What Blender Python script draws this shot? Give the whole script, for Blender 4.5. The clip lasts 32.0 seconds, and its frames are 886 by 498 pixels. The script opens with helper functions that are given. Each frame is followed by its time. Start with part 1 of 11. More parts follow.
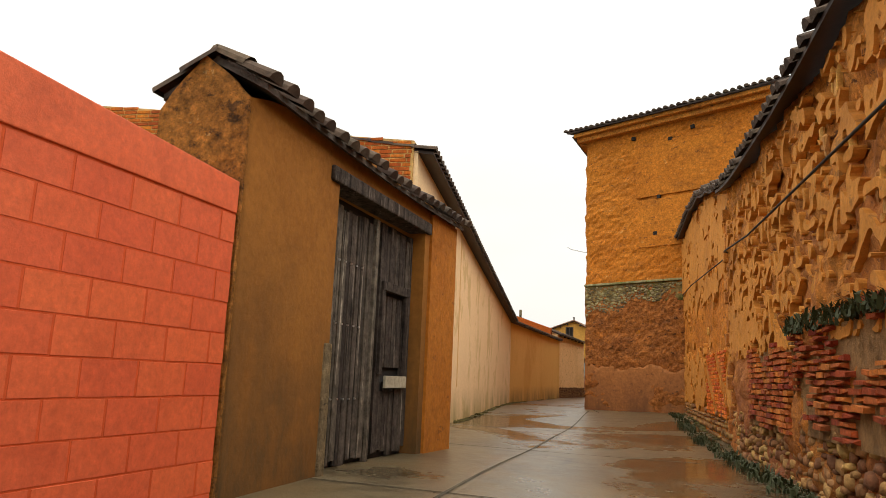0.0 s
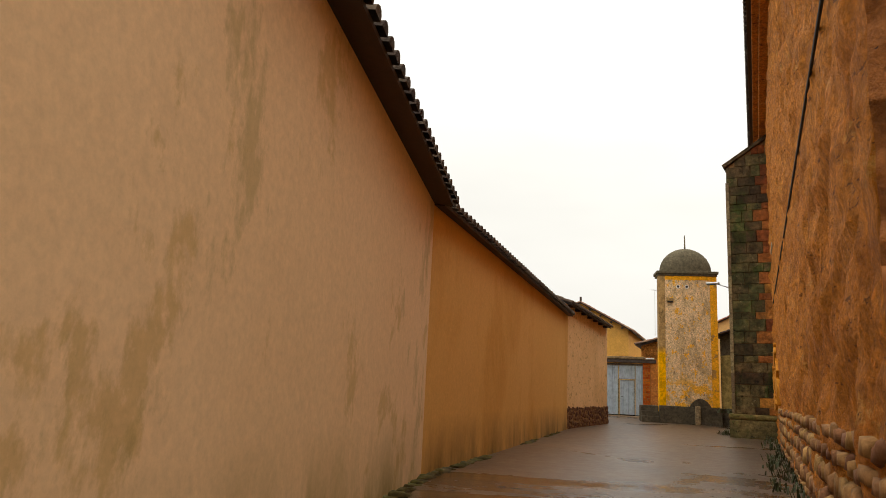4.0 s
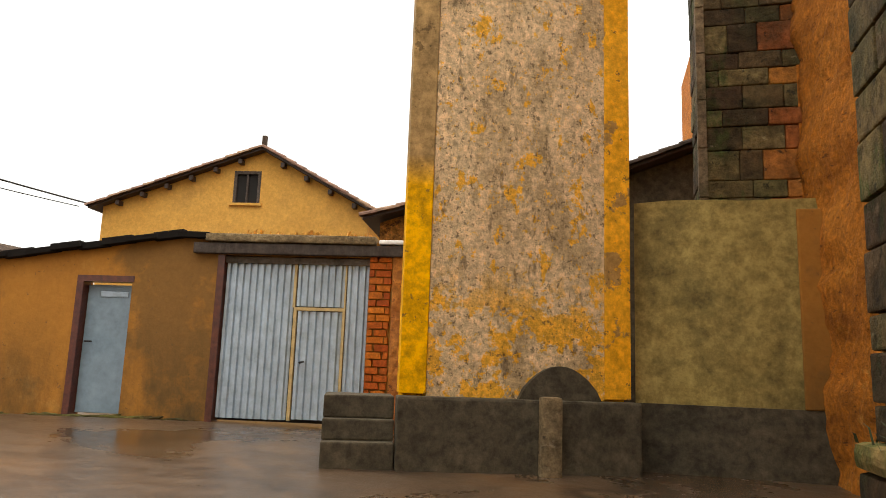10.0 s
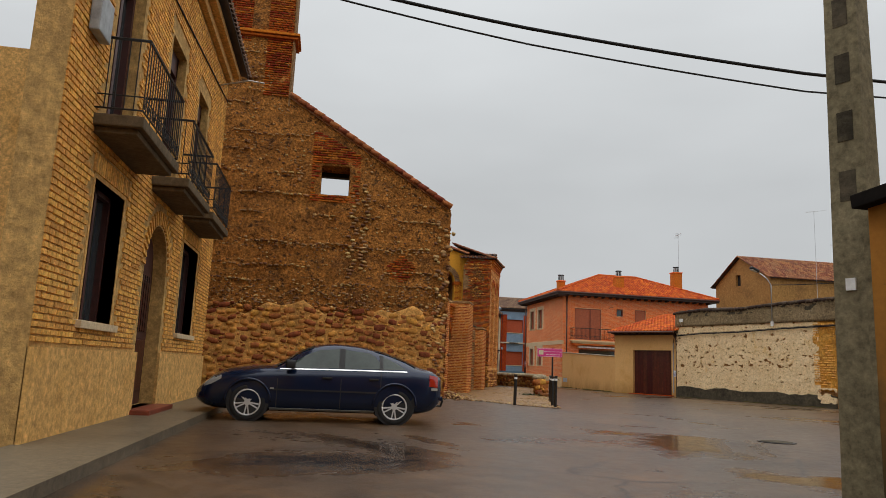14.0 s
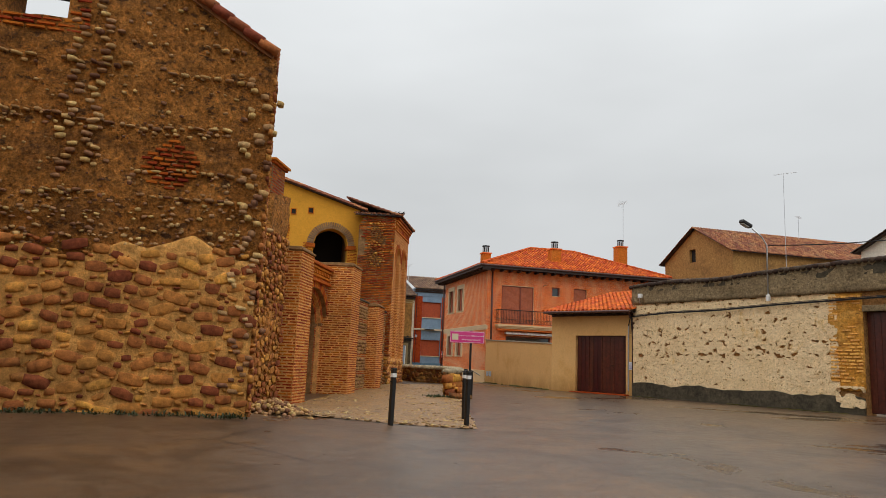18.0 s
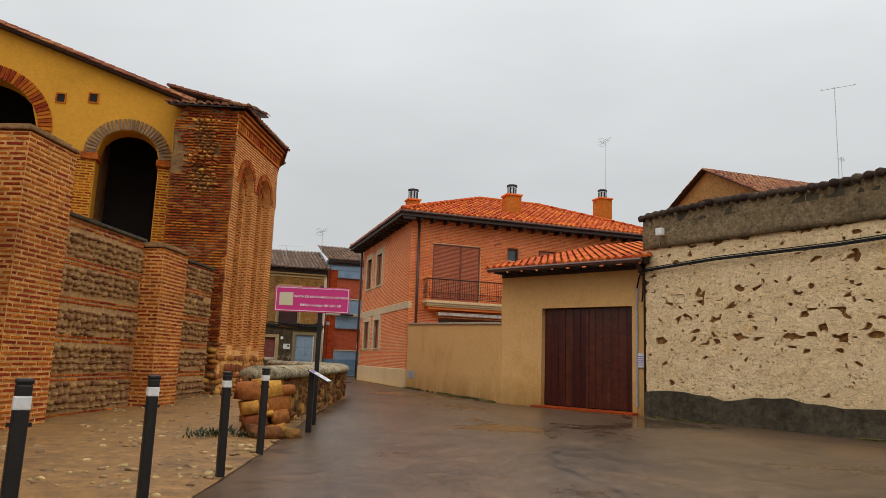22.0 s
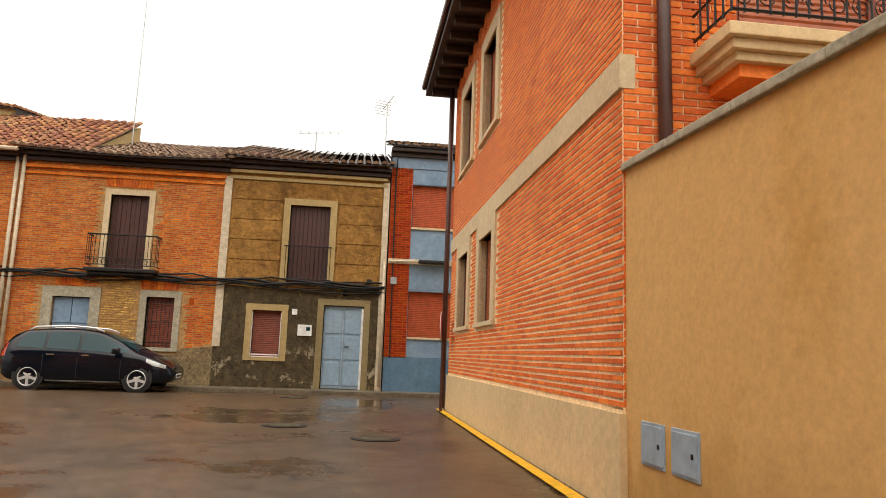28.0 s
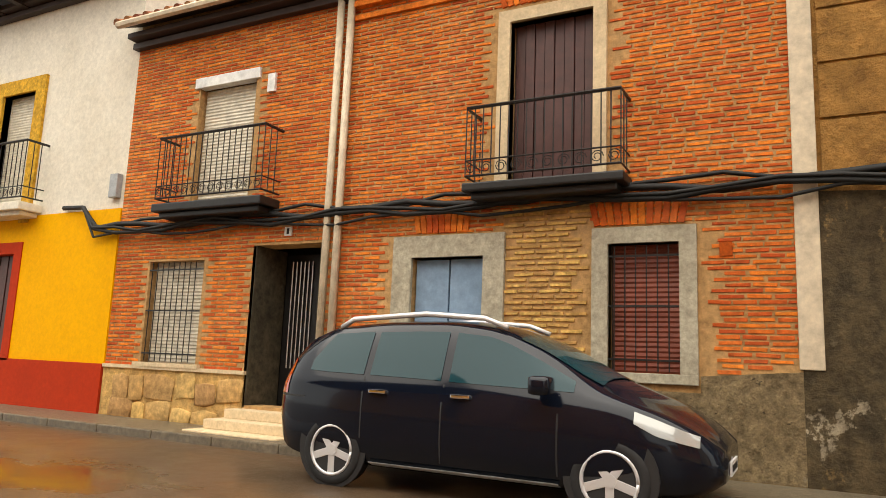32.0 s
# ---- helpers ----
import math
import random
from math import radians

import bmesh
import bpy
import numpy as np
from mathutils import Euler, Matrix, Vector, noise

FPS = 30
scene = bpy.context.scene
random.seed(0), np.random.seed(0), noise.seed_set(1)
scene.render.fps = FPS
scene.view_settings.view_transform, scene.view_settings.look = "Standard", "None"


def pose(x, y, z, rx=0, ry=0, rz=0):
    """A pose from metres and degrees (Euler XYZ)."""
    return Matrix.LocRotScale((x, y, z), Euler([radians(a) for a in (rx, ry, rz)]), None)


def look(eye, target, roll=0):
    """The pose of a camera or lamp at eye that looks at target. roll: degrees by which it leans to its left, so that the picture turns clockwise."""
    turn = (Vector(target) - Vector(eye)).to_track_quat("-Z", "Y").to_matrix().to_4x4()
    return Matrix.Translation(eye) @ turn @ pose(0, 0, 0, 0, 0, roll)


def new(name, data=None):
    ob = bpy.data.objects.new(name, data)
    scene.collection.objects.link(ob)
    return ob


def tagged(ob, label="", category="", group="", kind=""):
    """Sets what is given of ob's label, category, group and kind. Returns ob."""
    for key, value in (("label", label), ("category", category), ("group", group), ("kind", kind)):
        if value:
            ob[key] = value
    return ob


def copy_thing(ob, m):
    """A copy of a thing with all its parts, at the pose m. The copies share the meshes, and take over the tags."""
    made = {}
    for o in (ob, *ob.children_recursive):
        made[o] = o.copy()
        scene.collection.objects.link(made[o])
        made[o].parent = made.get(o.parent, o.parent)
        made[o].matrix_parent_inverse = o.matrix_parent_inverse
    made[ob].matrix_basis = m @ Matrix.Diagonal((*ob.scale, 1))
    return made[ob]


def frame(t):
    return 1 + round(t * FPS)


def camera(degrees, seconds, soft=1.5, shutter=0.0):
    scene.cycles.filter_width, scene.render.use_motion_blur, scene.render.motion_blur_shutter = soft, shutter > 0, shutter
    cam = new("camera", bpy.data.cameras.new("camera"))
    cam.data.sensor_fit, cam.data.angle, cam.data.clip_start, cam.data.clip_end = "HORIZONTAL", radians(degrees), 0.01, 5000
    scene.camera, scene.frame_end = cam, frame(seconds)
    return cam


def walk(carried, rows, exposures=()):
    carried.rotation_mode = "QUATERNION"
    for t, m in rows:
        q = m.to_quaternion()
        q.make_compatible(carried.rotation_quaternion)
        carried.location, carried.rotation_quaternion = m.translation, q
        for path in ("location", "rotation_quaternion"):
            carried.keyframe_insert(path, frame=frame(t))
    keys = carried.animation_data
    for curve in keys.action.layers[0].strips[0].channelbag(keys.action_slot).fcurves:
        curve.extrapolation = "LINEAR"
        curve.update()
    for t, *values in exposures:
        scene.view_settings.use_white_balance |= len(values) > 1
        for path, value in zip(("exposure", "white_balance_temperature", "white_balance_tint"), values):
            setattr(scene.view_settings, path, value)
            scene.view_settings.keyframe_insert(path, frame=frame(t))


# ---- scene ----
cam = camera(64.04, 32.0, soft=0.7)
ROWS = [
    (0.0, -0.000, 0.000, 1.001, 30.73, 10.25, -2.30),
    (0.5, -0.811, 2.657, 1.054, 30.06, 10.37, -2.29),
    (1.0, -1.715, 5.317, 1.133, 29.63, 10.42, -2.25),
    (1.5, -2.742, 7.903, 1.124, 29.38, 10.57, -2.36),
    (2.0, -3.850, 10.472, 1.123, 29.40, 10.67, -2.49),
    (2.5, -5.056, 13.054, 1.119, 29.62, 10.71, -2.58),
    (3.0, -6.314, 15.639, 1.114, 29.86, 10.70, -2.62),
    (3.5, -7.582, 18.159, 1.114, 30.04, 10.91, -2.70),
    (5.5, -11.465, 27.812, 1.120, 26.66, 11.08, -2.58),
    (6.0, -11.950, 30.040, 1.113, 24.06, 10.90, -2.53),
    (6.5, -12.360, 32.257, 1.100, 20.71, 10.61, -2.46),
    (7.0, -12.702, 34.445, 1.103, 19.66, 10.46, -2.42),
    (7.5, -13.033, 36.561, 1.110, 18.82, 10.32, -2.36),
    (8.0, -13.331, 38.620, 1.113, 18.12, 10.15, -2.29),
    (8.5, -13.646, 40.588, 1.108, 17.28, 9.96, -2.24),
    (9.0, -13.887, 42.522, 1.083, 15.62, 9.80, -2.23),
    (9.5, -14.014, 44.423, 1.068, 14.23, 9.66, -2.17),
    (10.0, -14.180, 46.111, 1.056, 13.90, 9.55, -2.04),
    (10.5, -14.506, 47.562, 1.053, 16.50, 9.54, -1.99),
    (11.0, -15.051, 48.715, 1.058, 22.85, 9.56, -2.05),
    (11.5, -15.735, 49.572, 1.075, 32.01, 9.57, -2.10),
    (12.0, -16.534, 50.192, 1.090, 44.39, 9.60, -2.17),
    (12.5, -17.410, 50.661, 1.090, 55.59, 9.54, -2.21),
    (13.0, -18.337, 50.981, 1.091, 66.49, 9.59, -2.19),
    (13.5, -19.364, 51.175, 1.089, 75.69, 9.55, -2.22),
    (15.5, -23.615, 51.651, 1.097, 84.14, 9.42, -2.59),
    (16.0, -24.909, 51.996, 1.102, 82.13, 9.38, -2.58),
    (16.5, -26.282, 52.492, 1.106, 79.74, 9.35, -2.56),
    (17.0, -27.701, 53.144, 1.102, 78.32, 9.26, -2.53),
    (17.5, -29.219, 53.995, 1.104, 76.71, 9.17, -2.46),
    (18.0, -30.830, 55.018, 1.104, 74.74, 9.10, -2.39),
    (18.5, -32.468, 56.016, 1.101, 71.64, 9.00, -2.36),
    (19.0, -34.133, 56.965, 1.096, 69.06, 8.95, -2.33),
    (19.5, -35.797, 57.859, 1.088, 67.65, 8.92, -2.28),
    (20.0, -37.447, 58.681, 1.082, 67.81, 8.90, -2.23),
    (20.5, -39.078, 59.427, 1.075, 69.31, 8.95, -2.18),
    (21.0, -40.715, 60.110, 1.079, 70.76, 9.07, -2.14),
    (21.5, -42.392, 60.759, 1.085, 71.69, 9.10, -2.13),
    (22.0, -44.132, 61.391, 1.087, 72.00, 9.06, -2.11),
    (22.5, -45.946, 62.032, 1.096, 72.27, 8.96, -2.10),
    (23.0, -47.793, 62.601, 1.103, 72.46, 8.86, -2.10),
    (23.5, -49.676, 63.234, 1.097, 72.74, 8.77, -2.15),
    (24.0, -51.547, 63.885, 1.090, 73.19, 8.71, -2.16),
    (24.5, -53.429, 64.474, 1.086, 73.77, 8.61, -2.16),
    (25.0, -55.344, 65.033, 1.082, 74.41, 8.50, -2.15),
    (25.5, -57.275, 65.570, 1.076, 75.51, 8.43, -2.13),
    (27.5, -65.300, 66.918, 1.090, 81.46, 8.60, -2.01),
    (28.0, -67.133, 66.973, 1.091, 82.97, 8.60, -2.02),
    (28.5, -68.932, 66.943, 1.093, 84.35, 8.64, -2.05),
    (29.0, -70.687, 66.816, 1.095, 88.30, 8.70, -2.10),
    (29.5, -72.394, 66.558, 1.101, 92.22, 8.79, -2.13),
    (30.0, -74.038, 66.143, 1.103, 94.05, 8.84, -2.14),
    (30.5, -75.607, 65.591, 1.099, 96.33, 8.85, -2.16),
    (31.0, -77.079, 64.913, 1.100, 102.28, 8.89, -2.24),
    (31.5, -78.352, 64.122, 1.098, 109.42, 8.93, -2.31),
    (32.0, -79.470, 63.236, 1.095, 116.93, 8.94, -2.30),
]
EXPOSURES = [(0.0, 0.62, 7300, 10), (1.0, 0.74, 7350, 10), (2.0, 0.64, 7400, 10), (3.0, 0.58, 7300, 10), (5.5, 0.4, 7300, 10), (7.0, 0.38, 7300, 10), (8.0, 0.72, 7400, 10), (9.0, 1.0, 7300, 10), (10.0, 0.95, 7200, 10), (11.0, 0.8, 6950, 10), (12.0, -0.05, 6550, 10), (13.0, -0.35, 6550, 10), (16.0, 0.15, 6600, 10), (17.0, 0.15, 6600, 10), (18.0, 0.0, 6600, 10), (20.0, -0.15, 6600, 10), (22.0, -0.05, 6600, 10), (25.0, 0.35, 6750, 10), (28.0, 0.7, 7300, 10), (29.0, 0.85, 7200, 10), (30.0, 0.5, 7200, 10), (31.0, 0.65, 7400, 10), (32.0, 1.0, 7400, 10)]
walk(cam, [(t, pose(x, y, z, 90 + pitch, roll, yaw)) for t, x, y, z, yaw, pitch, roll in ROWS], EXPOSURES)

# ---- overcast daylight ----
world = bpy.data.worlds.new("overcast")
scene.world = world
world.use_nodes = True
wt = world.node_tree
wt.nodes.clear()
w_out, w_bg, w_sky = wt.nodes.new("ShaderNodeOutputWorld"), wt.nodes.new("ShaderNodeBackground"), wt.nodes.new("ShaderNodeTexSky")
w_sky.sky_type, w_sky.sun_disc, w_sky.sun_elevation, w_sky.sun_rotation = "NISHITA", False, radians(75), radians(95)
w_sky.air_density, w_sky.dust_density, w_sky.ozone_density = 1.0, 4.0, 1.0
w_sat, w_mix, w_scale = wt.nodes.new("ShaderNodeHueSaturation"), wt.nodes.new("ShaderNodeMix"), wt.nodes.new("ShaderNodeVectorMath")
w_sat.inputs["Saturation"].default_value = 0.12
w_noise, w_ramp, w_map, w_tc = wt.nodes.new("ShaderNodeTexNoise"), wt.nodes.new("ShaderNodeMapRange"), wt.nodes.new("ShaderNodeMapping"), wt.nodes.new("ShaderNodeTexCoord")
w_map.inputs["Scale"].default_value = (1.0, 1.0, 3.0)
w_noise.inputs["Scale"].default_value, w_noise.inputs["Detail"].default_value = 1.6, 4.0
w_ramp.inputs["From Min"].default_value, w_ramp.inputs["From Max"].default_value = 0.3, 0.7
w_ramp.inputs["To Min"].default_value, w_ramp.inputs["To Max"].default_value = 6.3, 7.6
w_mix.data_type = "RGBA"
w_mix.inputs[0].default_value = 0.8
w_cloud = wt.nodes.new("ShaderNodeVectorMath")
w_cloud.operation = "SCALE"
w_cloud.inputs[0].default_value = (0.955, 1.0, 1.03)
wt.links.new(w_tc.outputs["Generated"], w_map.inputs[0])
wt.links.new(w_map.outputs[0], w_noise.inputs["Vector"])
wt.links.new(w_noise.outputs["Fac"], w_ramp.inputs["Value"])
w_sep, w_grad, w_mul = wt.nodes.new("ShaderNodeSeparateXYZ"), wt.nodes.new("ShaderNodeMapRange"), wt.nodes.new("ShaderNodeMath")
w_grad.inputs["From Min"].default_value, w_grad.inputs["From Max"].default_value = 0.25, 1.0
w_grad.inputs["To Min"].default_value, w_grad.inputs["To Max"].default_value = 1.0, 2.1
w_mul.operation = "MULTIPLY"
wt.links.new(w_tc.outputs["Generated"], w_sep.inputs[0])
wt.links.new(w_sep.outputs["Z"], w_grad.inputs["Value"])
wt.links.new(w_ramp.outputs[0], w_mul.inputs[0])
wt.links.new(w_grad.outputs[0], w_mul.inputs[1])
wt.links.new(w_mul.outputs[0], w_cloud.inputs["Scale"])
wt.links.new(w_sky.outputs[0], w_sat.inputs["Color"])
wt.links.new(w_sat.outputs[0], w_mix.inputs["A"])
wt.links.new(w_cloud.outputs[0], w_mix.inputs["B"])
wt.links.new(w_mix.outputs["Result"], w_bg.inputs["Color"])
w_bg.inputs["Strength"].default_value = 0.105
wt.links.new(w_bg.outputs[0], w_out.inputs[0])

sun = new("sun", bpy.data.lights.new("sun", "SUN"))
sun.data.energy, sun.data.angle, sun.data.color = 1.5, radians(100), (1.0, 0.95, 0.88)
sun.matrix_world = look((0, 0, 60), (-13, 1, 0))


# ---- materials ----
MATS = {}


def node_mat(name, rough=0.8, metal=0.0, spec=0.4):
    m = bpy.data.materials.new(name)
    m.use_nodes = True
    nt = m.node_tree
    b = nt.nodes["Principled BSDF"]
    b.inputs["Roughness"].default_value, b.inputs["Metallic"].default_value = rough, metal
    b.inputs["Specular IOR Level"].default_value = spec
    MATS[name] = m
    return m, nt, b


def add(nt, kind, **values):
    n = nt.nodes.new("ShaderNode" + kind)
    for k, v in values.items():
        n.inputs[k.replace("_", " ")].default_value = v
    return n


def noise_fac(nt, scale, detail=5.0, rough=0.6, lo=0.35, hi=0.65, stretch=(1, 1, 1), distort=0.0):
    """A 0..1 stain mask in object space."""
    tc = nt.nodes.new("ShaderNodeNewGeometry")
    mp = add(nt, "Mapping", Scale=stretch)
    nz = add(nt, "TexNoise", Scale=scale, Detail=detail, Roughness=rough, Distortion=distort)
    mr = nt.nodes.new("ShaderNodeMapRange")
    mr.inputs["From Min"].default_value, mr.inputs["From Max"].default_value = lo, hi
    nt.links.new(tc.outputs["Position"], mp.inputs["Vector"])
    nt.links.new(mp.outputs[0], nz.inputs["Vector"])
    nt.links.new(nz.outputs["Fac"], mr.inputs["Value"])
    return mr.outputs[0], nz.outputs["Fac"]


def mix_rgb(nt, fac, a, b, blend="MIX"):
    mx = nt.nodes.new("ShaderNodeMix")
    mx.data_type, mx.blend_type = "RGBA", blend
    for sock, v in ((mx.inputs[0], fac), (mx.inputs["A"], a), (mx.inputs["B"], b)):
        if isinstance(v, bpy.types.NodeSocket):
            nt.links.new(v, sock)
        else:
            sock.default_value = v if isinstance(v, (int, float)) else (*v[:3], 1.0)
    return mx.outputs["Result"]


def bump(nt, b, height, strength=0.4, dist=0.02, prev=None):
    bp = nt.nodes.new("ShaderNodeBump")
    bp.inputs["Strength"].default_value, bp.inputs["Distance"].default_value = strength, dist
    nt.links.new(height, bp.inputs["Height"])
    if prev is not None:
        nt.links.new(prev, bp.inputs["Normal"])
    nt.links.new(bp.outputs[0], b.inputs["Normal"])
    return bp.outputs[0]


def height_mask(nt, z0, z1):
    """1 below z0, 0 above z1: where splashed water, algae, paint remnants and painted-in dimness reach up a wall."""
    g = nt.nodes.new("ShaderNodeNewGeometry")
    s = nt.nodes.new("ShaderNodeSeparateXYZ")
    mr = nt.nodes.new("ShaderNodeMapRange")
    mr.inputs["From Min"].default_value, mr.inputs["From Max"].default_value = z0, z1
    mr.inputs["To Min"].default_value, mr.inputs["To Max"].default_value = 1.0, 0.0
    nt.links.new(g.outputs["Position"], s.inputs[0])
    nt.links.new(s.outputs["Z"], mr.inputs["Value"])
    return mr.outputs[0]


def times_(nt, a, b):
    m = nt.nodes.new("ShaderNodeMath")
    m.operation = "MULTIPLY"
    for sock, v in zip(m.inputs, (a, b)):
        if isinstance(v, bpy.types.NodeSocket):
            nt.links.new(v, sock)
        else:
            sock.default_value = v
    return m.outputs[0]


def surface(name, base, alt, stain, rough=0.85, scale=1.2, grain=14.0, relief=0.35, dist=0.015, stain_scale=0.7, stain_amt=0.6,
            stretch=(1, 1, 1), vary=0.0, damp=None, spec=0.2, metal=0.0, island=False, stain_lo=0.52, stain_hi=0.68, punch=1.0, spots=()):
    """A weathered surface: broad tone, stains, fine grain and relief; vary shifts each piece's tone; damp adds a mossy
    or darkened foot.
    """
    m, nt, b = node_mat(name, rough, metal, spec)
    broad, _ = noise_fac(nt, scale, 4.0, 0.55, 0.3, 0.7, stretch)
    st, _ = noise_fac(nt, stain_scale, 8.0, 0.68, stain_lo, stain_hi, stretch, 0.15)
    _, fine = noise_fac(nt, grain, 6.0, 0.7)
    col = mix_rgb(nt, broad, base, alt)
    col = mix_rgb(nt, times_(nt, st, stain_amt), col, stain)
    gr = nt.nodes.new("ShaderNodeMapRange")
    gr.inputs["From Min"].default_value, gr.inputs["From Max"].default_value = 0.3, 0.7
    gr.inputs["To Min"].default_value, gr.inputs["To Max"].default_value = 1 - 0.42 * punch, 1 + 0.36 * punch
    nt.links.new(fine, gr.inputs["Value"])
    for colour, sc, lo, hi, amt, st3, *zone in spots:
        sm, _ = noise_fac(nt, sc, 9.0, 0.7, lo, hi, st3, 0.15)
        if zone:
            sm = times_(nt, sm, height_mask(nt, *zone))
        col = mix_rgb(nt, times_(nt, sm, amt), col, colour)
    hs = nt.nodes.new("ShaderNodeHueSaturation")
    hs.inputs["Saturation"].default_value = 1.05
    nt.links.new(col, hs.inputs["Color"])
    val = gr.outputs[0]
    _, mid = noise_fac(nt, grain * 0.45, 9.0, 0.74)
    gm = nt.nodes.new("ShaderNodeMapRange")
    gm.inputs["From Min"].default_value, gm.inputs["From Max"].default_value = 0.32, 0.68
    gm.inputs["To Min"].default_value, gm.inputs["To Max"].default_value = 1 - 0.30 * punch, 1 + 0.27 * punch
    nt.links.new(mid, gm.inputs["Value"])
    val = times_(nt, val, gm.outputs[0])
    if vary:
        if island:
            rnd = nt.nodes.new("ShaderNodeNewGeometry").outputs["Random Per Island"]
        else:
            rnd = nt.nodes.new("ShaderNodeObjectInfo").outputs["Random"]
        rr = nt.nodes.new("ShaderNodeMapRange")
        rr.inputs["To Min"].default_value, rr.inputs["To Max"].default_value = 1 - vary, 1 + vary
        nt.links.new(rnd, rr.inputs["Value"])
        val = times_(nt, val, rr.outputs[0])
        hh = nt.nodes.new("ShaderNodeMapRange")
        hh.inputs["To Min"].default_value, hh.inputs["To Max"].default_value = 0.5 - vary * 0.05, 0.5 + vary * 0.04
        nt.links.new(rnd, hh.inputs["Value"])
        nt.links.new(hh.outputs[0], hs.inputs["Hue"])
    nt.links.new(val, hs.inputs["Value"])
    col = hs.outputs[0]
    if damp:
        zone, colour = damp[:2], damp[2]
        hm = height_mask(nt, *zone)
        sp, _ = noise_fac(nt, 1.1, 7.0, 0.7, 0.32, 0.62, (1, 1, 0.35), 0.3)
        col = mix_rgb(nt, times_(nt, hm, sp), col, colour)
    nt.links.new(col, b.inputs["Base Color"])
    n1 = bump(nt, b, mid, relief, dist * 2)
    bump(nt, b, fine, relief, dist, n1)
    return m


surface("plaster_ochre", (0.84, 0.62, 0.385), (0.8, 0.58, 0.35), (0.58, 0.4, 0.18), scale=0.35, grain=20, relief=0.10, dist=0.005, stain_scale=1.0, stain_amt=0.65, stretch=(1, 1, 0.65), damp=(-0.1, 0.8, (0.22, 0.18, 0.05)), punch=0.2, stain_lo=0.55, stain_hi=0.6, spots=(((0.24, 0.19, 0.04), 0.8, 0.60, 0.66, 0.35, (1, 1, 0.5)),))
surface("plaster_orange", (0.72, 0.42, 0.15), (0.67, 0.38, 0.125), (0.54, 0.27, 0.06), scale=0.35, grain=20, relief=0.08, dist=0.004, stain_scale=0.4, stain_amt=0.6, stretch=(1, 1, 0.6), damp=(-0.1, 0.75, (0.085, 0.062, 0.02)), punch=0.18)
# damp: dark brown blends in downwards from about 2.2 m
surface("plaster_brown", (0.275, 0.112, 0.03), (0.34, 0.148, 0.041), (0.18, 0.075, 0.023), scale=0.6, grain=16, relief=0.35, dist=0.012, stain_amt=0.6, punch=0.35, damp=(0.2, 2.2, (0.085, 0.052, 0.022)))
surface("plaster_pink", (0.84, 0.56, 0.3), (0.77, 0.49, 0.25), (0.6, 0.34, 0.15), scale=0.6, grain=14, relief=0.4, dist=0.03, stain_amt=0.5, stretch=(1, 1, 0.5), punch=0.28, spots=(((0.46, 0.26, 0.095), 2.4, 0.58, 0.61, 0.6, (1, 1, 2.4)), ((0.90, 0.66, 0.40), 3.2, 0.60, 0.63, 0.5, (1, 1, 1.5)), ((0.34, 0.18, 0.07), 7.0, 0.60, 0.62, 0.6, (1, 1, 1.8))))
surface("adobe", (0.53, 0.205, 0.052), (0.6, 0.26, 0.072), (0.2, 0.08, 0.03), scale=0.7, grain=16, relief=0.7, dist=0.028, stain_scale=0.9, stain_amt=0.7, stretch=(1, 1, 1.8), damp=(0.2, 4.2, (0.30, 0.10, 0.05)), punch=1.2, spots=(((0.66, 0.40, 0.15), 2.4, 0.62, 0.66, 0.7, (1, 1, 1.3)), ((0.12, 0.05, 0.022), 4.2, 0.61, 0.63, 0.9, (1, 1, 2.2)), ((0.68, 0.42, 0.18), 12.0, 0.63, 0.65, 0.7, (1, 1, 1.6)), ((0.10, 0.045, 0.02), 13.0, 0.63, 0.65, 0.8, (1, 1, 1.8))))
surface("adobe_gold", (0.57, 0.22, 0.052), (0.48, 0.17, 0.04), (0.27, 0.1, 0.03), scale=0.6, grain=16, relief=0.6, dist=0.022, stain_scale=0.8, stain_amt=0.6, stretch=(1, 1, 2.0), punch=1.0, spots=(((0.68, 0.39, 0.15), 2.6, 0.62, 0.66, 0.6, (1, 1, 1.5)), ((0.18, 0.075, 0.027), 3.6, 0.61, 0.63, 0.8, (1, 1, 2.4)), ((0.16, 0.07, 0.026), 11.0, 0.63, 0.65, 0.8, (1, 1, 2.0))))
surface("tile_old", (0.205, 0.130, 0.088), (0.283, 0.173, 0.117), (0.088, 0.077, 0.061), grain=10, relief=0.5, vary=0.35, island=True, stain_scale=1.5)
surface("tile_new", (0.60, 0.14, 0.045), (0.50, 0.115, 0.04), (0.36, 0.12, 0.06), grain=14, relief=0.25, vary=0.22, island=True, stain_amt=0.5)
surface("stone_block", (0.1, 0.072, 0.036), (0.155, 0.105, 0.05), (0.040, 0.045, 0.018), grain=7, relief=1.0, dist=0.04, vary=0.45, stain_scale=0.8, stain_amt=0.9, stain_lo=0.44, stain_hi=0.62, punch=1.6, spots=(((0.05, 0.068, 0.018), 1.3, 0.56, 0.62, 0.8, (1, 1, 0.6)), ((0.24, 0.19, 0.11), 4.0, 0.62, 0.65, 0.7, (1, 1, 1)), ((0.015, 0.015, 0.010), 5.0, 0.60, 0.64, 0.8, (1, 1, 1))))
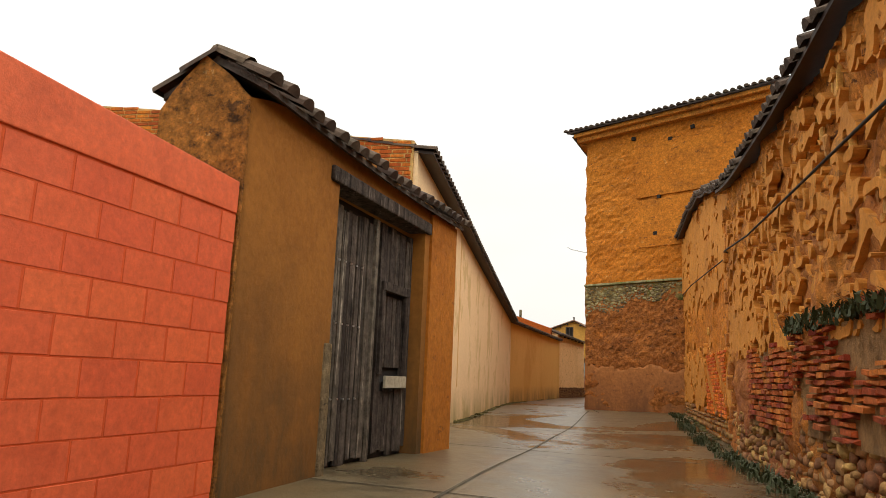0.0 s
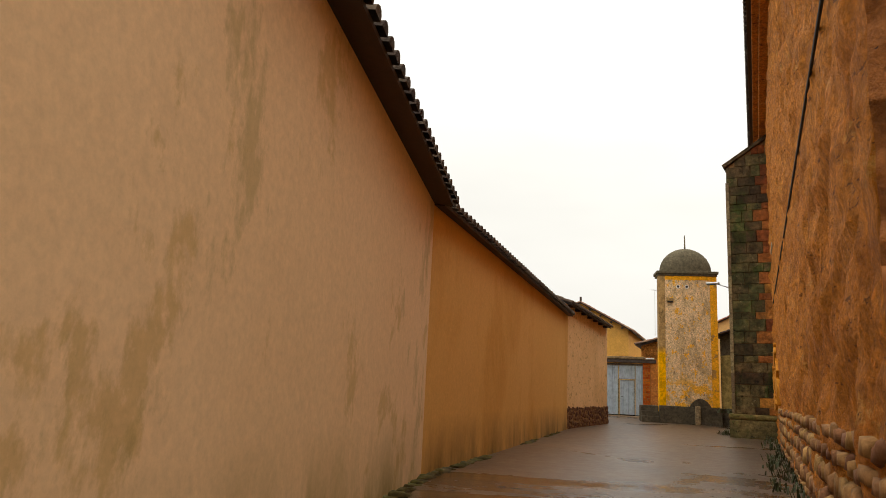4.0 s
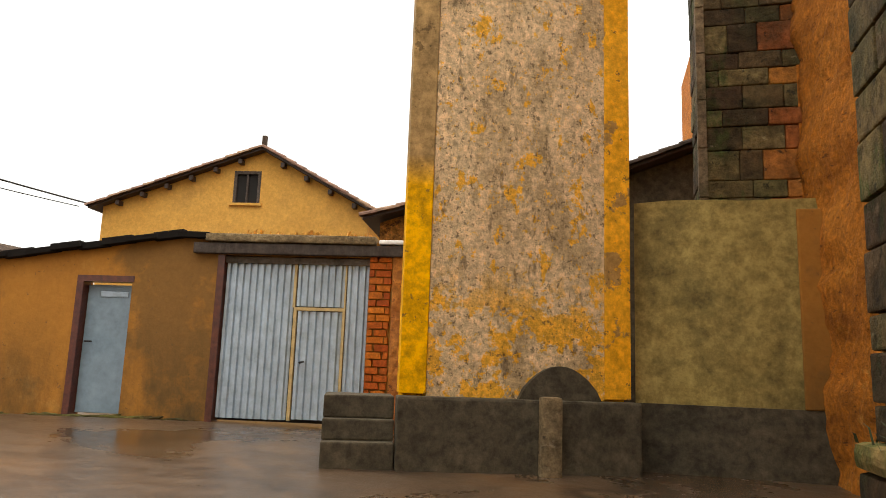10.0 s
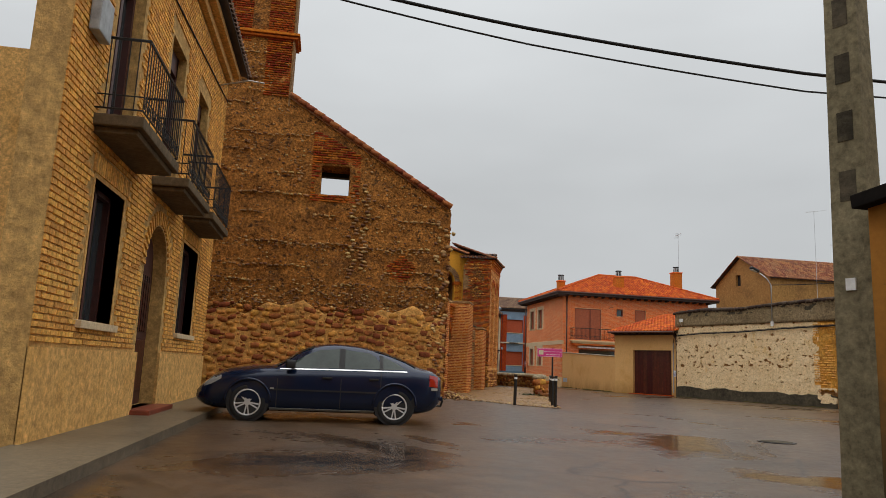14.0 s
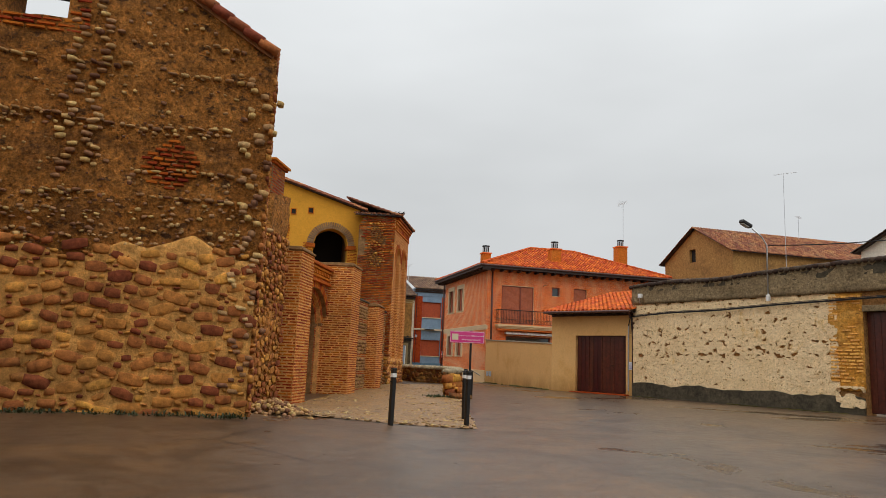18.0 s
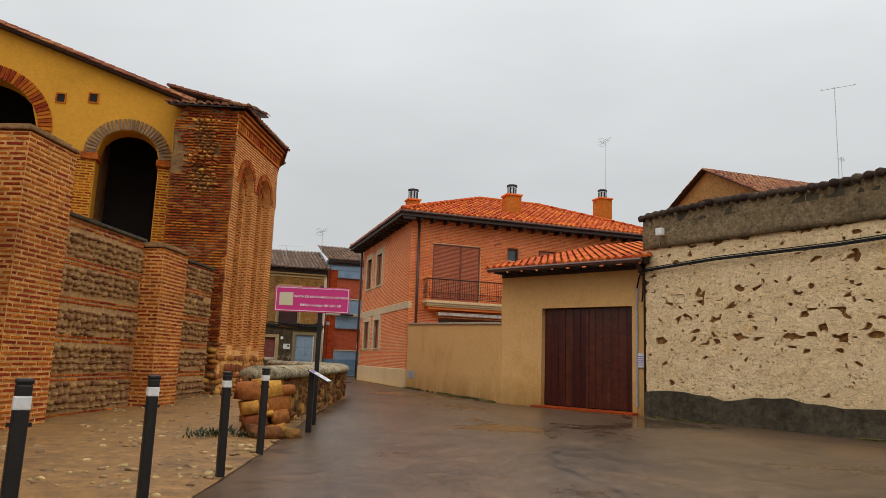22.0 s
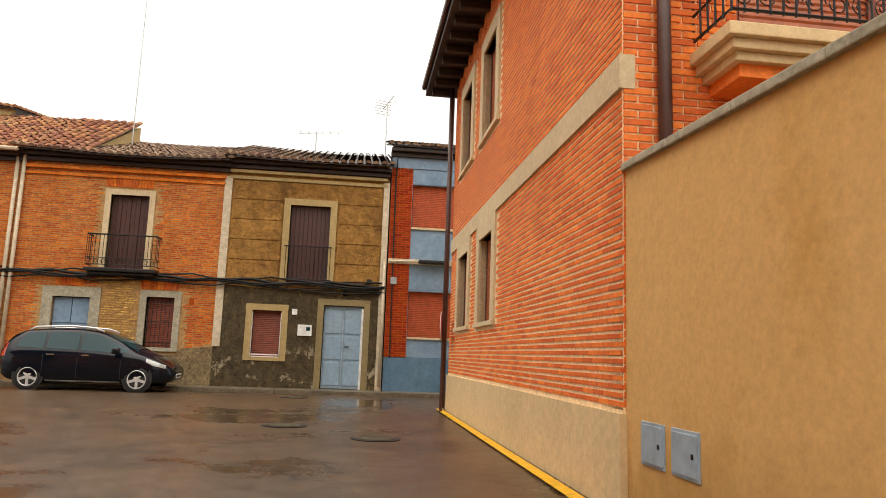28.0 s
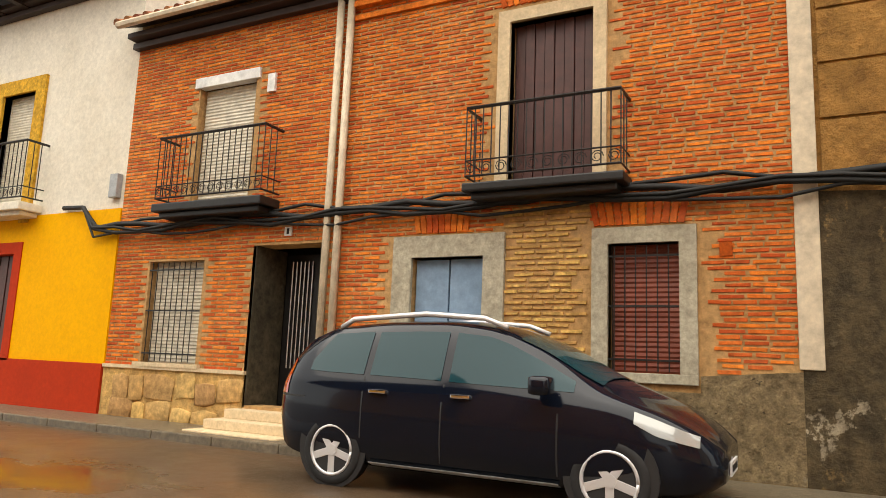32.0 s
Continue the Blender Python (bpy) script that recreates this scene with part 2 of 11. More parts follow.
surface("stone_block_red", (0.36, 0.135, 0.045), (0.44, 0.17, 0.055), (0.12, 0.07, 0.03), grain=7, relief=1.0, dist=0.04, vary=0.4, stain_scale=0.8, stain_amt=0.8, stain_lo=0.46, stain_hi=0.62, punch=1.3, spots=(((0.02, 0.018, 0.012), 5.0, 0.60, 0.64, 0.8, (1, 1, 1)),))
surface("brick_red", (0.44, 0.115, 0.030), (0.50, 0.155, 0.045), (0.30, 0.09, 0.035), grain=20, relief=0.4, vary=0.22, island=True, stain_amt=0.4)
surface("render_tan", (0.67, 0.4, 0.17), (0.72, 0.445, 0.2), (0.54, 0.285, 0.085), scale=0.5, grain=22, relief=0.12, dist=0.005, stain_amt=0.6, punch=0.25, stain_scale=0.6, damp=(0.0, 0.8, (0.34, 0.18, 0.05)))
surface("whitewash", (0.90, 0.70, 0.44), (0.84, 0.63, 0.37), (0.66, 0.45, 0.24), scale=0.9, grain=16, relief=0.8, dist=0.03, stain_scale=1.3, stain_amt=0.5, stretch=(1, 1, 1.6), punch=0.5, spots=(((0.40, 0.23, 0.09), 7.0, 0.60, 0.61, 0.9, (1, 1, 1.8)), ((0.24, 0.125, 0.05), 14.0, 0.62, 0.63, 0.9, (1, 1, 1.5)), ((0.66, 0.40, 0.13), 1.2, 0.60, 0.66, 0.6, (1, 1, 0.6))))
surface("plaster_coat", (0.6, 0.27, 0.076), (0.54, 0.23, 0.062), (0.35, 0.145, 0.044), grain=18, relief=0.4, dist=0.015, stain_scale=0.7, stain_amt=0.6, punch=0.5, spots=(((0.26, 0.13, 0.05), 5.0, 0.60, 0.62, 0.7, (1, 1, 1.8)),))
surface("plaster_gold", (0.62, 0.285, 0.062), (0.56, 0.245, 0.05), (0.38, 0.16, 0.045), grain=18, relief=0.5, dist=0.015, stain_amt=0.6, punch=0.6)
# stone_block's corner tone, paler to imitate the sky-lit side face
surface("stone_arris_lit", (0.26, 0.20, 0.12), (0.20, 0.15, 0.085), (0.08, 0.075, 0.035), grain=14, relief=0.8, vary=0.3, stain_scale=1.4, stain_amt=0.8, punch=1.2)
surface("loam_bare", (0.36, 0.19, 0.075), (0.28, 0.14, 0.055), (0.16, 0.08, 0.035), grain=14, relief=1.0, dist=0.03, stain_amt=0.6, punch=1.2)
surface("slab_brown", (0.115, 0.082, 0.048), (0.15, 0.11, 0.066), (0.06, 0.044, 0.028), grain=14, relief=0.4, stain_amt=0.6, punch=0.7)
surface("cobble", (0.32, 0.175, 0.08), (0.24, 0.125, 0.055), (0.15, 0.085, 0.04), grain=9, relief=0.6, vary=0.4, island=True)
surface("wood_old", (0.075, 0.06, 0.05), (0.12, 0.10, 0.085), (0.03, 0.025, 0.02), grain=14, relief=0.6, stretch=(6, 6, 0.35), vary=0.3)
surface("stucco_yellow", (0.62, 0.36, 0.06), (0.58, 0.33, 0.06), (0.46, 0.27, 0.07), grain=18, relief=0.15, dist=0.006, stain_amt=0.3)


# ---- mesh helpers ----
def frame_of(a, b, z=0.0):
    """Local frame of a wall seen from its front: x from a to b, z up, the wall's thickness towards +y."""
    u = Vector((b[0] - a[0], b[1] - a[1], 0)).normalized()
    n = Vector((-u.y, u.x, 0))
    m = Matrix.Identity(4)
    for k in range(3):
        m[k][0], m[k][1] = u[k], n[k]
    m[0][3], m[1][3], m[2][3] = a[0], a[1], z
    return m


def span(a, b):
    return math.hypot(b[0] - a[0], b[1] - a[1])


def thing(name, m=None, label="", category="", group="", kind=""):
    ob = new(name)
    ob.matrix_world = m if m is not None else Matrix.Identity(4)
    ob.empty_display_size = 0.2
    return tagged(ob, label, category, group, kind)


def mesh_of(name, verts, faces, material, smooth=False):
    me = bpy.data.meshes.new(name)
    me.from_pydata([tuple(v) for v in verts], [], [tuple(f) for f in faces])
    me.materials.append(MATS[material])
    if smooth:
        me.shade_smooth()
    me.update()
    return me


def part(name, bm, material, parent, label="", smooth=False, kind=""):
    me = bpy.data.meshes.new(name)
    bm.normal_update()
    bm.to_mesh(me)
    bm.free()
    me.materials.append(MATS[material])
    if smooth:
        me.shade_smooth()
    return put(name, me, parent, label=label, kind=kind)


def put(name, me, parent, m=None, label="", kind=""):
    ob = new(name, me)
    ob.parent = parent
    if m is not None:
        ob.matrix_basis = m
    if label:
        ob["label"] = label
    if kind:
        ob["kind"] = kind
    return ob


def box(bm, x0, x1, y0, y1, z0, z1, bevel=0.0):
    vs = [bm.verts.new((x, y, z)) for x in (x0, x1) for y in (y0, y1) for z in (z0, z1)]
    fs = [(0, 1, 3, 2), (4, 6, 7, 5), (0, 4, 5, 1), (2, 3, 7, 6), (0, 2, 6, 4), (1, 5, 7, 3)]
    faces = [bm.faces.new([vs[i] for i in f]) for f in fs]
    if bevel:
        bmesh.ops.bevel(bm, geom=list({e for f in faces for e in f.edges}), offset=bevel, segments=2, affect="EDGES", profile=0.6)
    return bm


def boxes(*rows, bevel=0.0):
    bm = bmesh.new()
    for r in rows:
        box(bm, *r, bevel=bevel)
    return bm


def lerp_profile(profile, u):
    for (u0, z0), (u1, z1) in zip(profile, profile[1:]):
        if u0 <= u <= u1:
            return z0 + (z1 - z0) * ((u - u0) / (u1 - u0) if u1 > u0 else 0)
    return profile[0][1] if u < profile[0][0] else profile[-1][1]


def arch_top(u, u0, u1, spring, rise):
    c, r = (u0 + u1) / 2, (u1 - u0) / 2
    return spring + rise * math.sqrt(max(0.0, 1 - ((u - c) / r) ** 2))


def slab(length, top, thick, holes=(), z0=-0.3, y0=0.0, step=None, rough=0.0, seed=1):
    """A wall of that length with a top profile [(u, z), ...] (or one height), and holes (u0, u1, z_low, z_high[, rise]) through it."""
    profile = top if isinstance(top, (list, tuple)) else [(0, top), (length, top)]
    us = {0.0, length} | {p[0] for p in profile if 0 <= p[0] <= length}
    for h in holes:
        us |= {h[0], h[1]}
        if len(h) > 4:
            us |= {h[0] + (h[1] - h[0]) * k / 14 for k in range(15)}
    if step:
        us |= {k * step for k in range(int(length / step) + 1)}
    us = sorted(us)
    us = [u for i, u in enumerate(us) if i == 0 or u - us[i - 1] > 1e-5]
    rng = random.Random(seed)
    jag = {u: rng.uniform(-rough, rough) for u in us}
    bm = bmesh.new()

    def prism(ua, ub, la, lb, ha, hb):
        if max(ha - la, hb - lb) < 1e-4:
            return
        v = [bm.verts.new(p) for p in ((ua, y0, la), (ub, y0, lb), (ub, y0, hb), (ua, y0, ha), (ua, y0 + thick, la), (ub, y0 + thick, lb), (ub, y0 + thick, hb), (ua, y0 + thick, ha))]
        for f in ((0, 1, 2, 3), (5, 4, 7, 6), (3, 2, 6, 7), (1, 0, 4, 5), (4, 0, 3, 7), (1, 5, 6, 2)):
            bm.faces.new([v[i] for i in f])

    for ua, ub in zip(us, us[1:]):
        mid = (ua + ub) / 2
        inside = sorted((h for h in holes if h[0] < mid < h[1]), key=lambda h: h[2])
        ta, tb = lerp_profile(profile, ua + 1e-6) + jag[ua], lerp_profile(profile, ub - 1e-6) + jag[ub]
        la, lb = z0, z0
        for h in inside:
            prism(ua, ub, la, lb, h[2], h[2])
            if len(h) > 4:
                la, lb = arch_top(ua, h[0], h[1], h[3], h[4]), arch_top(ub, h[0], h[1], h[3], h[4])
            else:
                la = lb = h[3]
        prism(ua, ub, la, lb, ta, tb)
    bmesh.ops.remove_doubles(bm, verts=bm.verts, dist=1e-4)
    return bm


def brick_field(width, height, bl, bh, joint, depth, keep, wobble=0.0, bond=0.5, seed=3, top_h=None):
    """Rows of bricks over a face: (u, z, length, height, proud) for each that keep(u0, u1, z0, z1) lets stand."""
    rng = random.Random(seed)
    out, row, z = [], 0, 0.0
    while z < height:
        u = -bl * bond * (row % 2)
        while u < width:
            l = bl * rng.uniform(1 - wobble, 1 + wobble)
            a, b = max(u, 0.0), min(u + l, width)
            if b - a > 0.03 and keep(a, b, z, z + bh):
                out.append((a + joint / 2, z + joint / 2, b - a - joint, bh - joint, depth * rng.uniform(1 - 1.2 * wobble, 1 + 1.2 * wobble)))
            u += l
        z += bh
        row += 1
    return out


def brick_mesh(rows, jitter=0.0, seed=5, chamfer=0.0):
    """Verts and faces for bricks standing proud of the plane y = 0; five faces each."""
    rng = random.Random(seed)
    vs, fs = [], []
    for u, z, l, h, d in rows:
        k = len(vs)
        c = min(chamfer, h * 0.3)
        j = lambda: rng.uniform(-jitter, jitter)
        vs += [(u + j(), 0.02, z + j()), (u + l + j(), 0.02, z + j()), (u + l + j(), 0.02, z + h + j()), (u + j(), 0.02, z + h + j())]
        vs += [(u + c + j(), -d, z + c + j()), (u + l - c + j(), -d, z + c + j()), (u + l - c + j(), -d, z + h - c + j()), (u + c + j(), -d, z + h - c + j())]
        fs += [(k + 4, k + 5, k + 6, k + 7), (k, k + 1, k + 5, k + 4), (k + 1, k + 2, k + 6, k + 5), (k + 2, k + 3, k + 7, k + 6), (k + 3, k, k + 4, k + 7)]
    return vs, fs


def lay_bricks(parent, rows, material, stuff_material, near=None, name="brick", limit=300, jitter=0.0, chamfer=0.004, kinds=14, seed=9, m=None):
    """Bricks as parts where near(u, z) holds, on a few shared meshes; the rest joined into one part."""
    rng = random.Random(seed)
    singles = [r for r in rows if near and near(r[0], r[1])][:limit]
    chosen = set(map(id, singles))
    rest = [r for r in rows if id(r) not in chosen]
    pool = {}
    for r in singles:
        u, z, l, h, d = r
        key = (round(l / 0.02), round(h / 0.01), rng.randrange(kinds // 4 + 1))
        if key not in pool:
            v, f = brick_mesh([(0, 0, key[0] * 0.02, key[1] * 0.01, d)], jitter, seed + len(pool), chamfer)
            pool[key] = mesh_of(name, v, f, material)
        put(name, pool[key], parent, (m if m is not None else Matrix.Identity(4)) @ Matrix.Translation((u, 0, z)))
    if rest:
        v, f = brick_mesh(rest, jitter, seed, chamfer)
        put(name + "work", mesh_of(name + "work", v, f, stuff_material), parent, m, kind="stuff")


def tube(bm, pts, r, n=6, taper=None):
    rings = []
    for i, p in enumerate(pts):
        p = Vector(p)
        d = (Vector(pts[min(i + 1, len(pts) - 1)]) - Vector(pts[max(i - 1, 0)])).normalized()
        side = d.cross(Vector((0.31, 0.17, 0.93))).normalized()
        up = side.cross(d)
        rad = r if taper is None else r * (1 - (1 - taper) * i / (len(pts) - 1))
        rings.append([bm.verts.new(p + (side * math.cos(6.2832 * k / n) + up * math.sin(6.2832 * k / n)) * rad) for k in range(n)])
    for a, b in zip(rings, rings[1:]):
        for k in range(n):
            bm.faces.new((a[k], a[(k + 1) % n], b[(k + 1) % n], b[k]))
    bm.faces.new(rings[0][::-1])
    bm.faces.new(rings[-1])
    return bm


def disc(bm, c, r, h, n=16, axis="y"):
    """A short cylinder with its axis along y (or z), from c towards +axis over h."""
    rings = []
    for s in (0, h):
        ring = []
        for k in range(n):
            a = 2 * math.pi * k / n
            if axis == "y":
                ring.append(bm.verts.new((c[0] + r * math.cos(a), c[1] + s, c[2] + r * math.sin(a))))
            else:
                ring.append(bm.verts.new((c[0] + r * math.cos(a), c[1] + r * math.sin(a), c[2] + s)))
        rings.append(ring)
    fs = [bm.faces.new(rings[0]), bm.faces.new(rings[1][::-1])]
    for k in range(n):
        fs.append(bm.faces.new((rings[0][k], rings[1][k], rings[1][(k + 1) % n], rings[0][(k + 1) % n])))
    bmesh.ops.recalc_face_normals(bm, faces=fs)
    return bm


def tile_rows(width, run, rise, pitch=0.22, course=0.34, r=0.085, sag=0.0, seed=2, jitter=0.0, skew=0.0):
    """Barrel tiles on a slope that rises from the eave (y = 0, z = 0) backwards over run; upper tiles as half tapering barrels, with pans between."""
    rng = random.Random(seed)
    slope = math.hypot(run, rise)
    nx, ns = max(1, int(width / pitch)), max(1, round(slope / course))
    cy, cz = run / slope, rise / slope
    vs, fs = [], []
    arc = 6
    for i in range(nx + 1):
        xc = i * width / nx
        for k in range(ns):
            s0, s1 = k * slope / ns - 0.03, (k + 1) * slope / ns + 0.03
            lift = 0.012
            dx, dz = rng.uniform(-jitter, jitter), rng.uniform(-jitter, jitter) * 0.6
            b = len(vs)
            for s, rr, lf in ((s0, r, lift), (s1, r * 0.84, 0.0)):
                base = -sag * math.sin(math.pi * min(max(xc / width, 0), 1))
                for q in range(arc + 1):
                    an = math.pi * q / arc
                    h = rr * math.sin(an) + lf + dz
                    vs.append((xc + dx + skew * s + rr * math.cos(an), s * cy - h * cz, s * cz + h * cy + base))
            for q in range(arc):
                fs.append((b + q, b + q + 1, b + arc + 2 + q, b + arc + 1 + q))
            if k == 0:
                fs.append(tuple(b + q for q in range(arc, -1, -1)))
    return vs, fs


def tiled_roof(parent, width, run, rise, m, material="tile_old", board="wood_old", name="roof", over=0.0, **kw):
    """A sheet of barrel tiles with the deck under it, placed by m in the parent's frame (x along the eave, y backwards)."""
    vs, fs = tile_rows(width, run, rise, **kw)
    tl = put("tiles", mesh_of("tiles", vs, fs, material), parent, m, kind="stuff")
    sag = kw.get("sag", 0.0)
    n = 12
    bm = bmesh.new()
    cols = []
    for k in range(n + 1):
        x = width * k / n
        dz = -sag * math.sin(math.pi * k / n)
        cols.append([bm.verts.new((x, y, z + dz)) for y, z in ((0.02, 0.0), (run, rise), (run, rise - 0.06), (0.02, -0.05))])
    for a, b in zip(cols, cols[1:]):
        for q in range(4):
            bm.faces.new((a[q], b[q], b[(q + 1) % 4], a[(q + 1) % 4]))
    bm.faces.new(cols[0])
    bm.faces.new(cols[-1][::-1])
    bmesh.ops.recalc_face_normals(bm, faces=bm.faces)
    dk = part("roof_deck", bm, board, parent)
    dk.matrix_basis = m
    return tl




# ---- more materials ----
def plain(name, colour, rough=0.5, metal=0.0, spec=0.5, coat=0.0, grain=0.0):
    m, nt, b = node_mat(name, rough, metal, spec)
    b.inputs["Coat Weight"].default_value = coat
    if grain:
        f, raw = noise_fac(nt, grain, 6.0, 0.65, 0.3, 0.7)
        nt.links.new(mix_rgb(nt, f, tuple(c * 0.72 for c in colour), tuple(min(1, c * 1.2) for c in colour)), b.inputs["Base Color"])
        bump(nt, b, raw, 0.15, 0.004)
    else:
        b.inputs["Base Color"].default_value = (*colour, 1)
    return m


plain("iron_black", (0.018, 0.017, 0.017), 0.45, 0.3, grain=20)
plain("cable_black", (0.006, 0.006, 0.006), 0.7)
plain("felt_black", (0.012, 0.010, 0.009), 0.95, 0.0, 0.1, grain=10)
plain("zinc", (0.39, 0.48, 0.57), 0.42, 0.25, grain=5)
plain("rust_strip", (0.50, 0.36, 0.16), 0.7, grain=12)
plain("shutter_brown", (0.070, 0.022, 0.018), 0.5, grain=8)
plain("shutter_red", (0.22, 0.045, 0.020), 0.5, grain=8)
plain("shutter_cream", (0.60, 0.55, 0.44), 0.5, grain=8)
surface("wood_gate", (0.060, 0.014, 0.010), (0.085, 0.020, 0.013), (0.022, 0.007, 0.006), rough=0.35, grain=10, relief=0.3, dist=0.008, stretch=(8, 8, 0.5), vary=0.3, stain_amt=0.6, spec=0.5)
plain("wood_eave", (0.035, 0.018, 0.012), 0.6, grain=14)
plain("pipe_brown", (0.075, 0.028, 0.020), 0.45, grain=10)
plain("pipe_cream", (0.60, 0.50, 0.36), 0.55, grain=8)
plain("pipe_grey", (0.35, 0.37, 0.38), 0.5, grain=8)
plain("sign_pink", (0.62, 0.035, 0.22), 0.4)
plain("white_paint", (0.78, 0.78, 0.76), 0.5, grain=6)
plain("sign_red", (0.55, 0.02, 0.015), 0.4)
plain("sign_map", (0.62, 0.58, 0.40), 0.5)
plain("paint_line", (0.78, 0.42, 0.012), 0.6, grain=10)
plain("steel", (0.55, 0.56, 0.57), 0.35, 0.8, grain=10)
plain("tyre", (0.012, 0.012, 0.013), 0.75, grain=30)
plain("alloy", (0.70, 0.70, 0.71), 0.35, 0.45)
plain("car_navy", (0.006, 0.015, 0.045), 0.18, 0.2, 0.35, 0.4)
plain("car_black", (0.004, 0.006, 0.012), 0.10, 0.0, 0.25, 0.15)
plain("car_plastic", (0.015, 0.015, 0.016), 0.6)
plain("chrome", (0.75, 0.76, 0.78), 0.12, 1.0)
plain("lamp_red", (0.35, 0.008, 0.006), 0.15, 0.0, 0.5, 1.0)
plain("lamp_clear", (0.40, 0.41, 0.40), 0.12, 0.2, 0.5, 1.0)
plain("car_glass", (0.010, 0.040, 0.050), 0.03, 0.0, 0.28)
# grey-green base and grain imitate the view through and reflections in the panes
plain("car_glass_view", (0.055, 0.072, 0.066), 0.05, 0.0, 0.35, grain=3)
plain("window_glass", (0.035, 0.045, 0.05), 0.05, 0.0, 0.8)
# near-black for sheets that stand for the shade inside openings and gaps
plain("shade_black", (0.012, 0.010, 0.009), 0.9)
surface("moss", (0.070, 0.068, 0.020), (0.11, 0.085, 0.032), (0.030, 0.030, 0.012), grain=14, relief=0.8, stain_scale=2.0, stain_amt=0.7, vary=0.4, island=True, punch=1.2)
plain("leaf_green", (0.034, 0.045, 0.010), 0.7, grain=9)
surface("block_paint", (0.66, 0.135, 0.066), (0.72, 0.165, 0.084), (0.50, 0.092, 0.045), rough=0.6, grain=26, relief=0.3, dist=0.006, vary=0.05, stain_scale=1.6, stain_amt=0.5, scale=0.8, spec=0.4, punch=0.35)
surface("mortar_red", (0.66, 0.135, 0.066), (0.62, 0.125, 0.06), (0.48, 0.09, 0.044), grain=18, punch=0.3)
surface("mortar_light", (0.92, 0.7, 0.45), (0.86, 0.64, 0.4), (0.64, 0.44, 0.25), grain=24, relief=0.3, punch=0.5)
surface("mortar_tan", (0.6, 0.385, 0.155), (0.52, 0.32, 0.13), (0.33, 0.2, 0.08), grain=10, relief=0.7, dist=0.025)
surface("mortar_dark", (0.241, 0.135, 0.062), (0.312, 0.180, 0.081), (0.144, 0.084, 0.045), grain=8, relief=0.8, dist=0.03)
surface("brick_near", (0.44, 0.115, 0.030), (0.50, 0.155, 0.045), (0.30, 0.09, 0.035), grain=20, relief=0.4, vary=0.2, stain_amt=0.4)
surface("brick_face", (0.84, 0.235, 0.09), (0.76, 0.195, 0.07), (0.62, 0.155, 0.058), grain=26, relief=0.2, dist=0.005, vary=0.14, stain_amt=0.3, punch=0.4, island=True)
surface("brick_face_near", (0.84, 0.235, 0.09), (0.76, 0.195, 0.07), (0.62, 0.155, 0.058), grain=26, relief=0.2, dist=0.005, vary=0.14, stain_amt=0.3, punch=0.4)
surface("brick_old", (0.68, 0.185, 0.056), (0.58, 0.145, 0.046), (0.72, 0.3, 0.12), grain=14, relief=0.6, vary=0.24, stain_amt=0.4, punch=0.8, island=True)
surface("brick_old_near", (0.68, 0.185, 0.056), (0.58, 0.145, 0.046), (0.72, 0.3, 0.12), grain=14, relief=0.6, vary=0.24, stain_amt=0.4, punch=0.8)
surface("brick_mud", (0.46, 0.115, 0.031), (0.37, 0.088, 0.025), (0.22, 0.065, 0.025), grain=12, relief=0.9, dist=0.02, vary=0.4, stain_amt=0.6, stain_scale=0.6, punch=0.7, island=True)
surface("brick_mud_near", (0.46, 0.115, 0.031), (0.37, 0.088, 0.025), (0.22, 0.065, 0.025), grain=12, relief=0.9, dist=0.02, vary=0.4, stain_amt=0.6, stain_scale=0.6, punch=0.7)
surface("brick_ochre", (0.74, 0.39, 0.115), (0.82, 0.46, 0.15), (0.503, 0.265, 0.087), grain=16, relief=0.5, vary=0.16, island=True, stain_amt=0.4)
surface("brick_ochre_near", (0.74, 0.39, 0.115), (0.82, 0.46, 0.15), (0.503, 0.265, 0.087), grain=16, relief=0.5, vary=0.16, stain_amt=0.4)
surface("brick_dark", (0.36, 0.065, 0.022), (0.30, 0.055, 0.02), (0.22, 0.05, 0.025), grain=22, relief=0.3, vary=0.2, island=True)
surface("cobble_near", (0.32, 0.175, 0.08), (0.24, 0.125, 0.055), (0.15, 0.085, 0.04), grain=9, relief=0.6, vary=0.4)
surface("mud_pebbly", (0.49, 0.205, 0.06), (0.56, 0.25, 0.076), (0.2, 0.09, 0.036), scale=0.8, grain=14, relief=1.2, dist=0.06, stain_scale=0.7, stain_amt=0.8, stretch=(1, 1, 1.8), punch=1.6, spots=(((0.10, 0.05, 0.025), 4.0, 0.56, 0.62, 0.85, (1, 1, 1.5)), ((0.62, 0.41, 0.19), 8.0, 0.64, 0.66, 0.8, (1, 1, 1.2))))
surface("stone_trim", (0.68, 0.54, 0.36), (0.62, 0.49, 0.32), (0.48, 0.36, 0.23), grain=22, relief=0.2, dist=0.006, stain_amt=0.35, punch=0.4)
surface("stone_grey", (0.44, 0.40, 0.31), (0.38, 0.34, 0.26), (0.24, 0.21, 0.155), grain=18, relief=0.35, stain_amt=0.5, punch=0.7)
surface("stone_cap", (0.50, 0.42, 0.285), (0.36, 0.30, 0.20), (0.42, 0.23, 0.06), grain=12, relief=1.0, dist=0.04, stain_scale=2.2, stain_amt=0.7, vary=0.12, punch=1.5, spots=(((0.12, 0.10, 0.065), 6.0, 0.56, 0.61, 0.85, (1, 1, 1)), ((0.66, 0.60, 0.46), 9.0, 0.62, 0.65, 0.7, (1, 1, 1))))
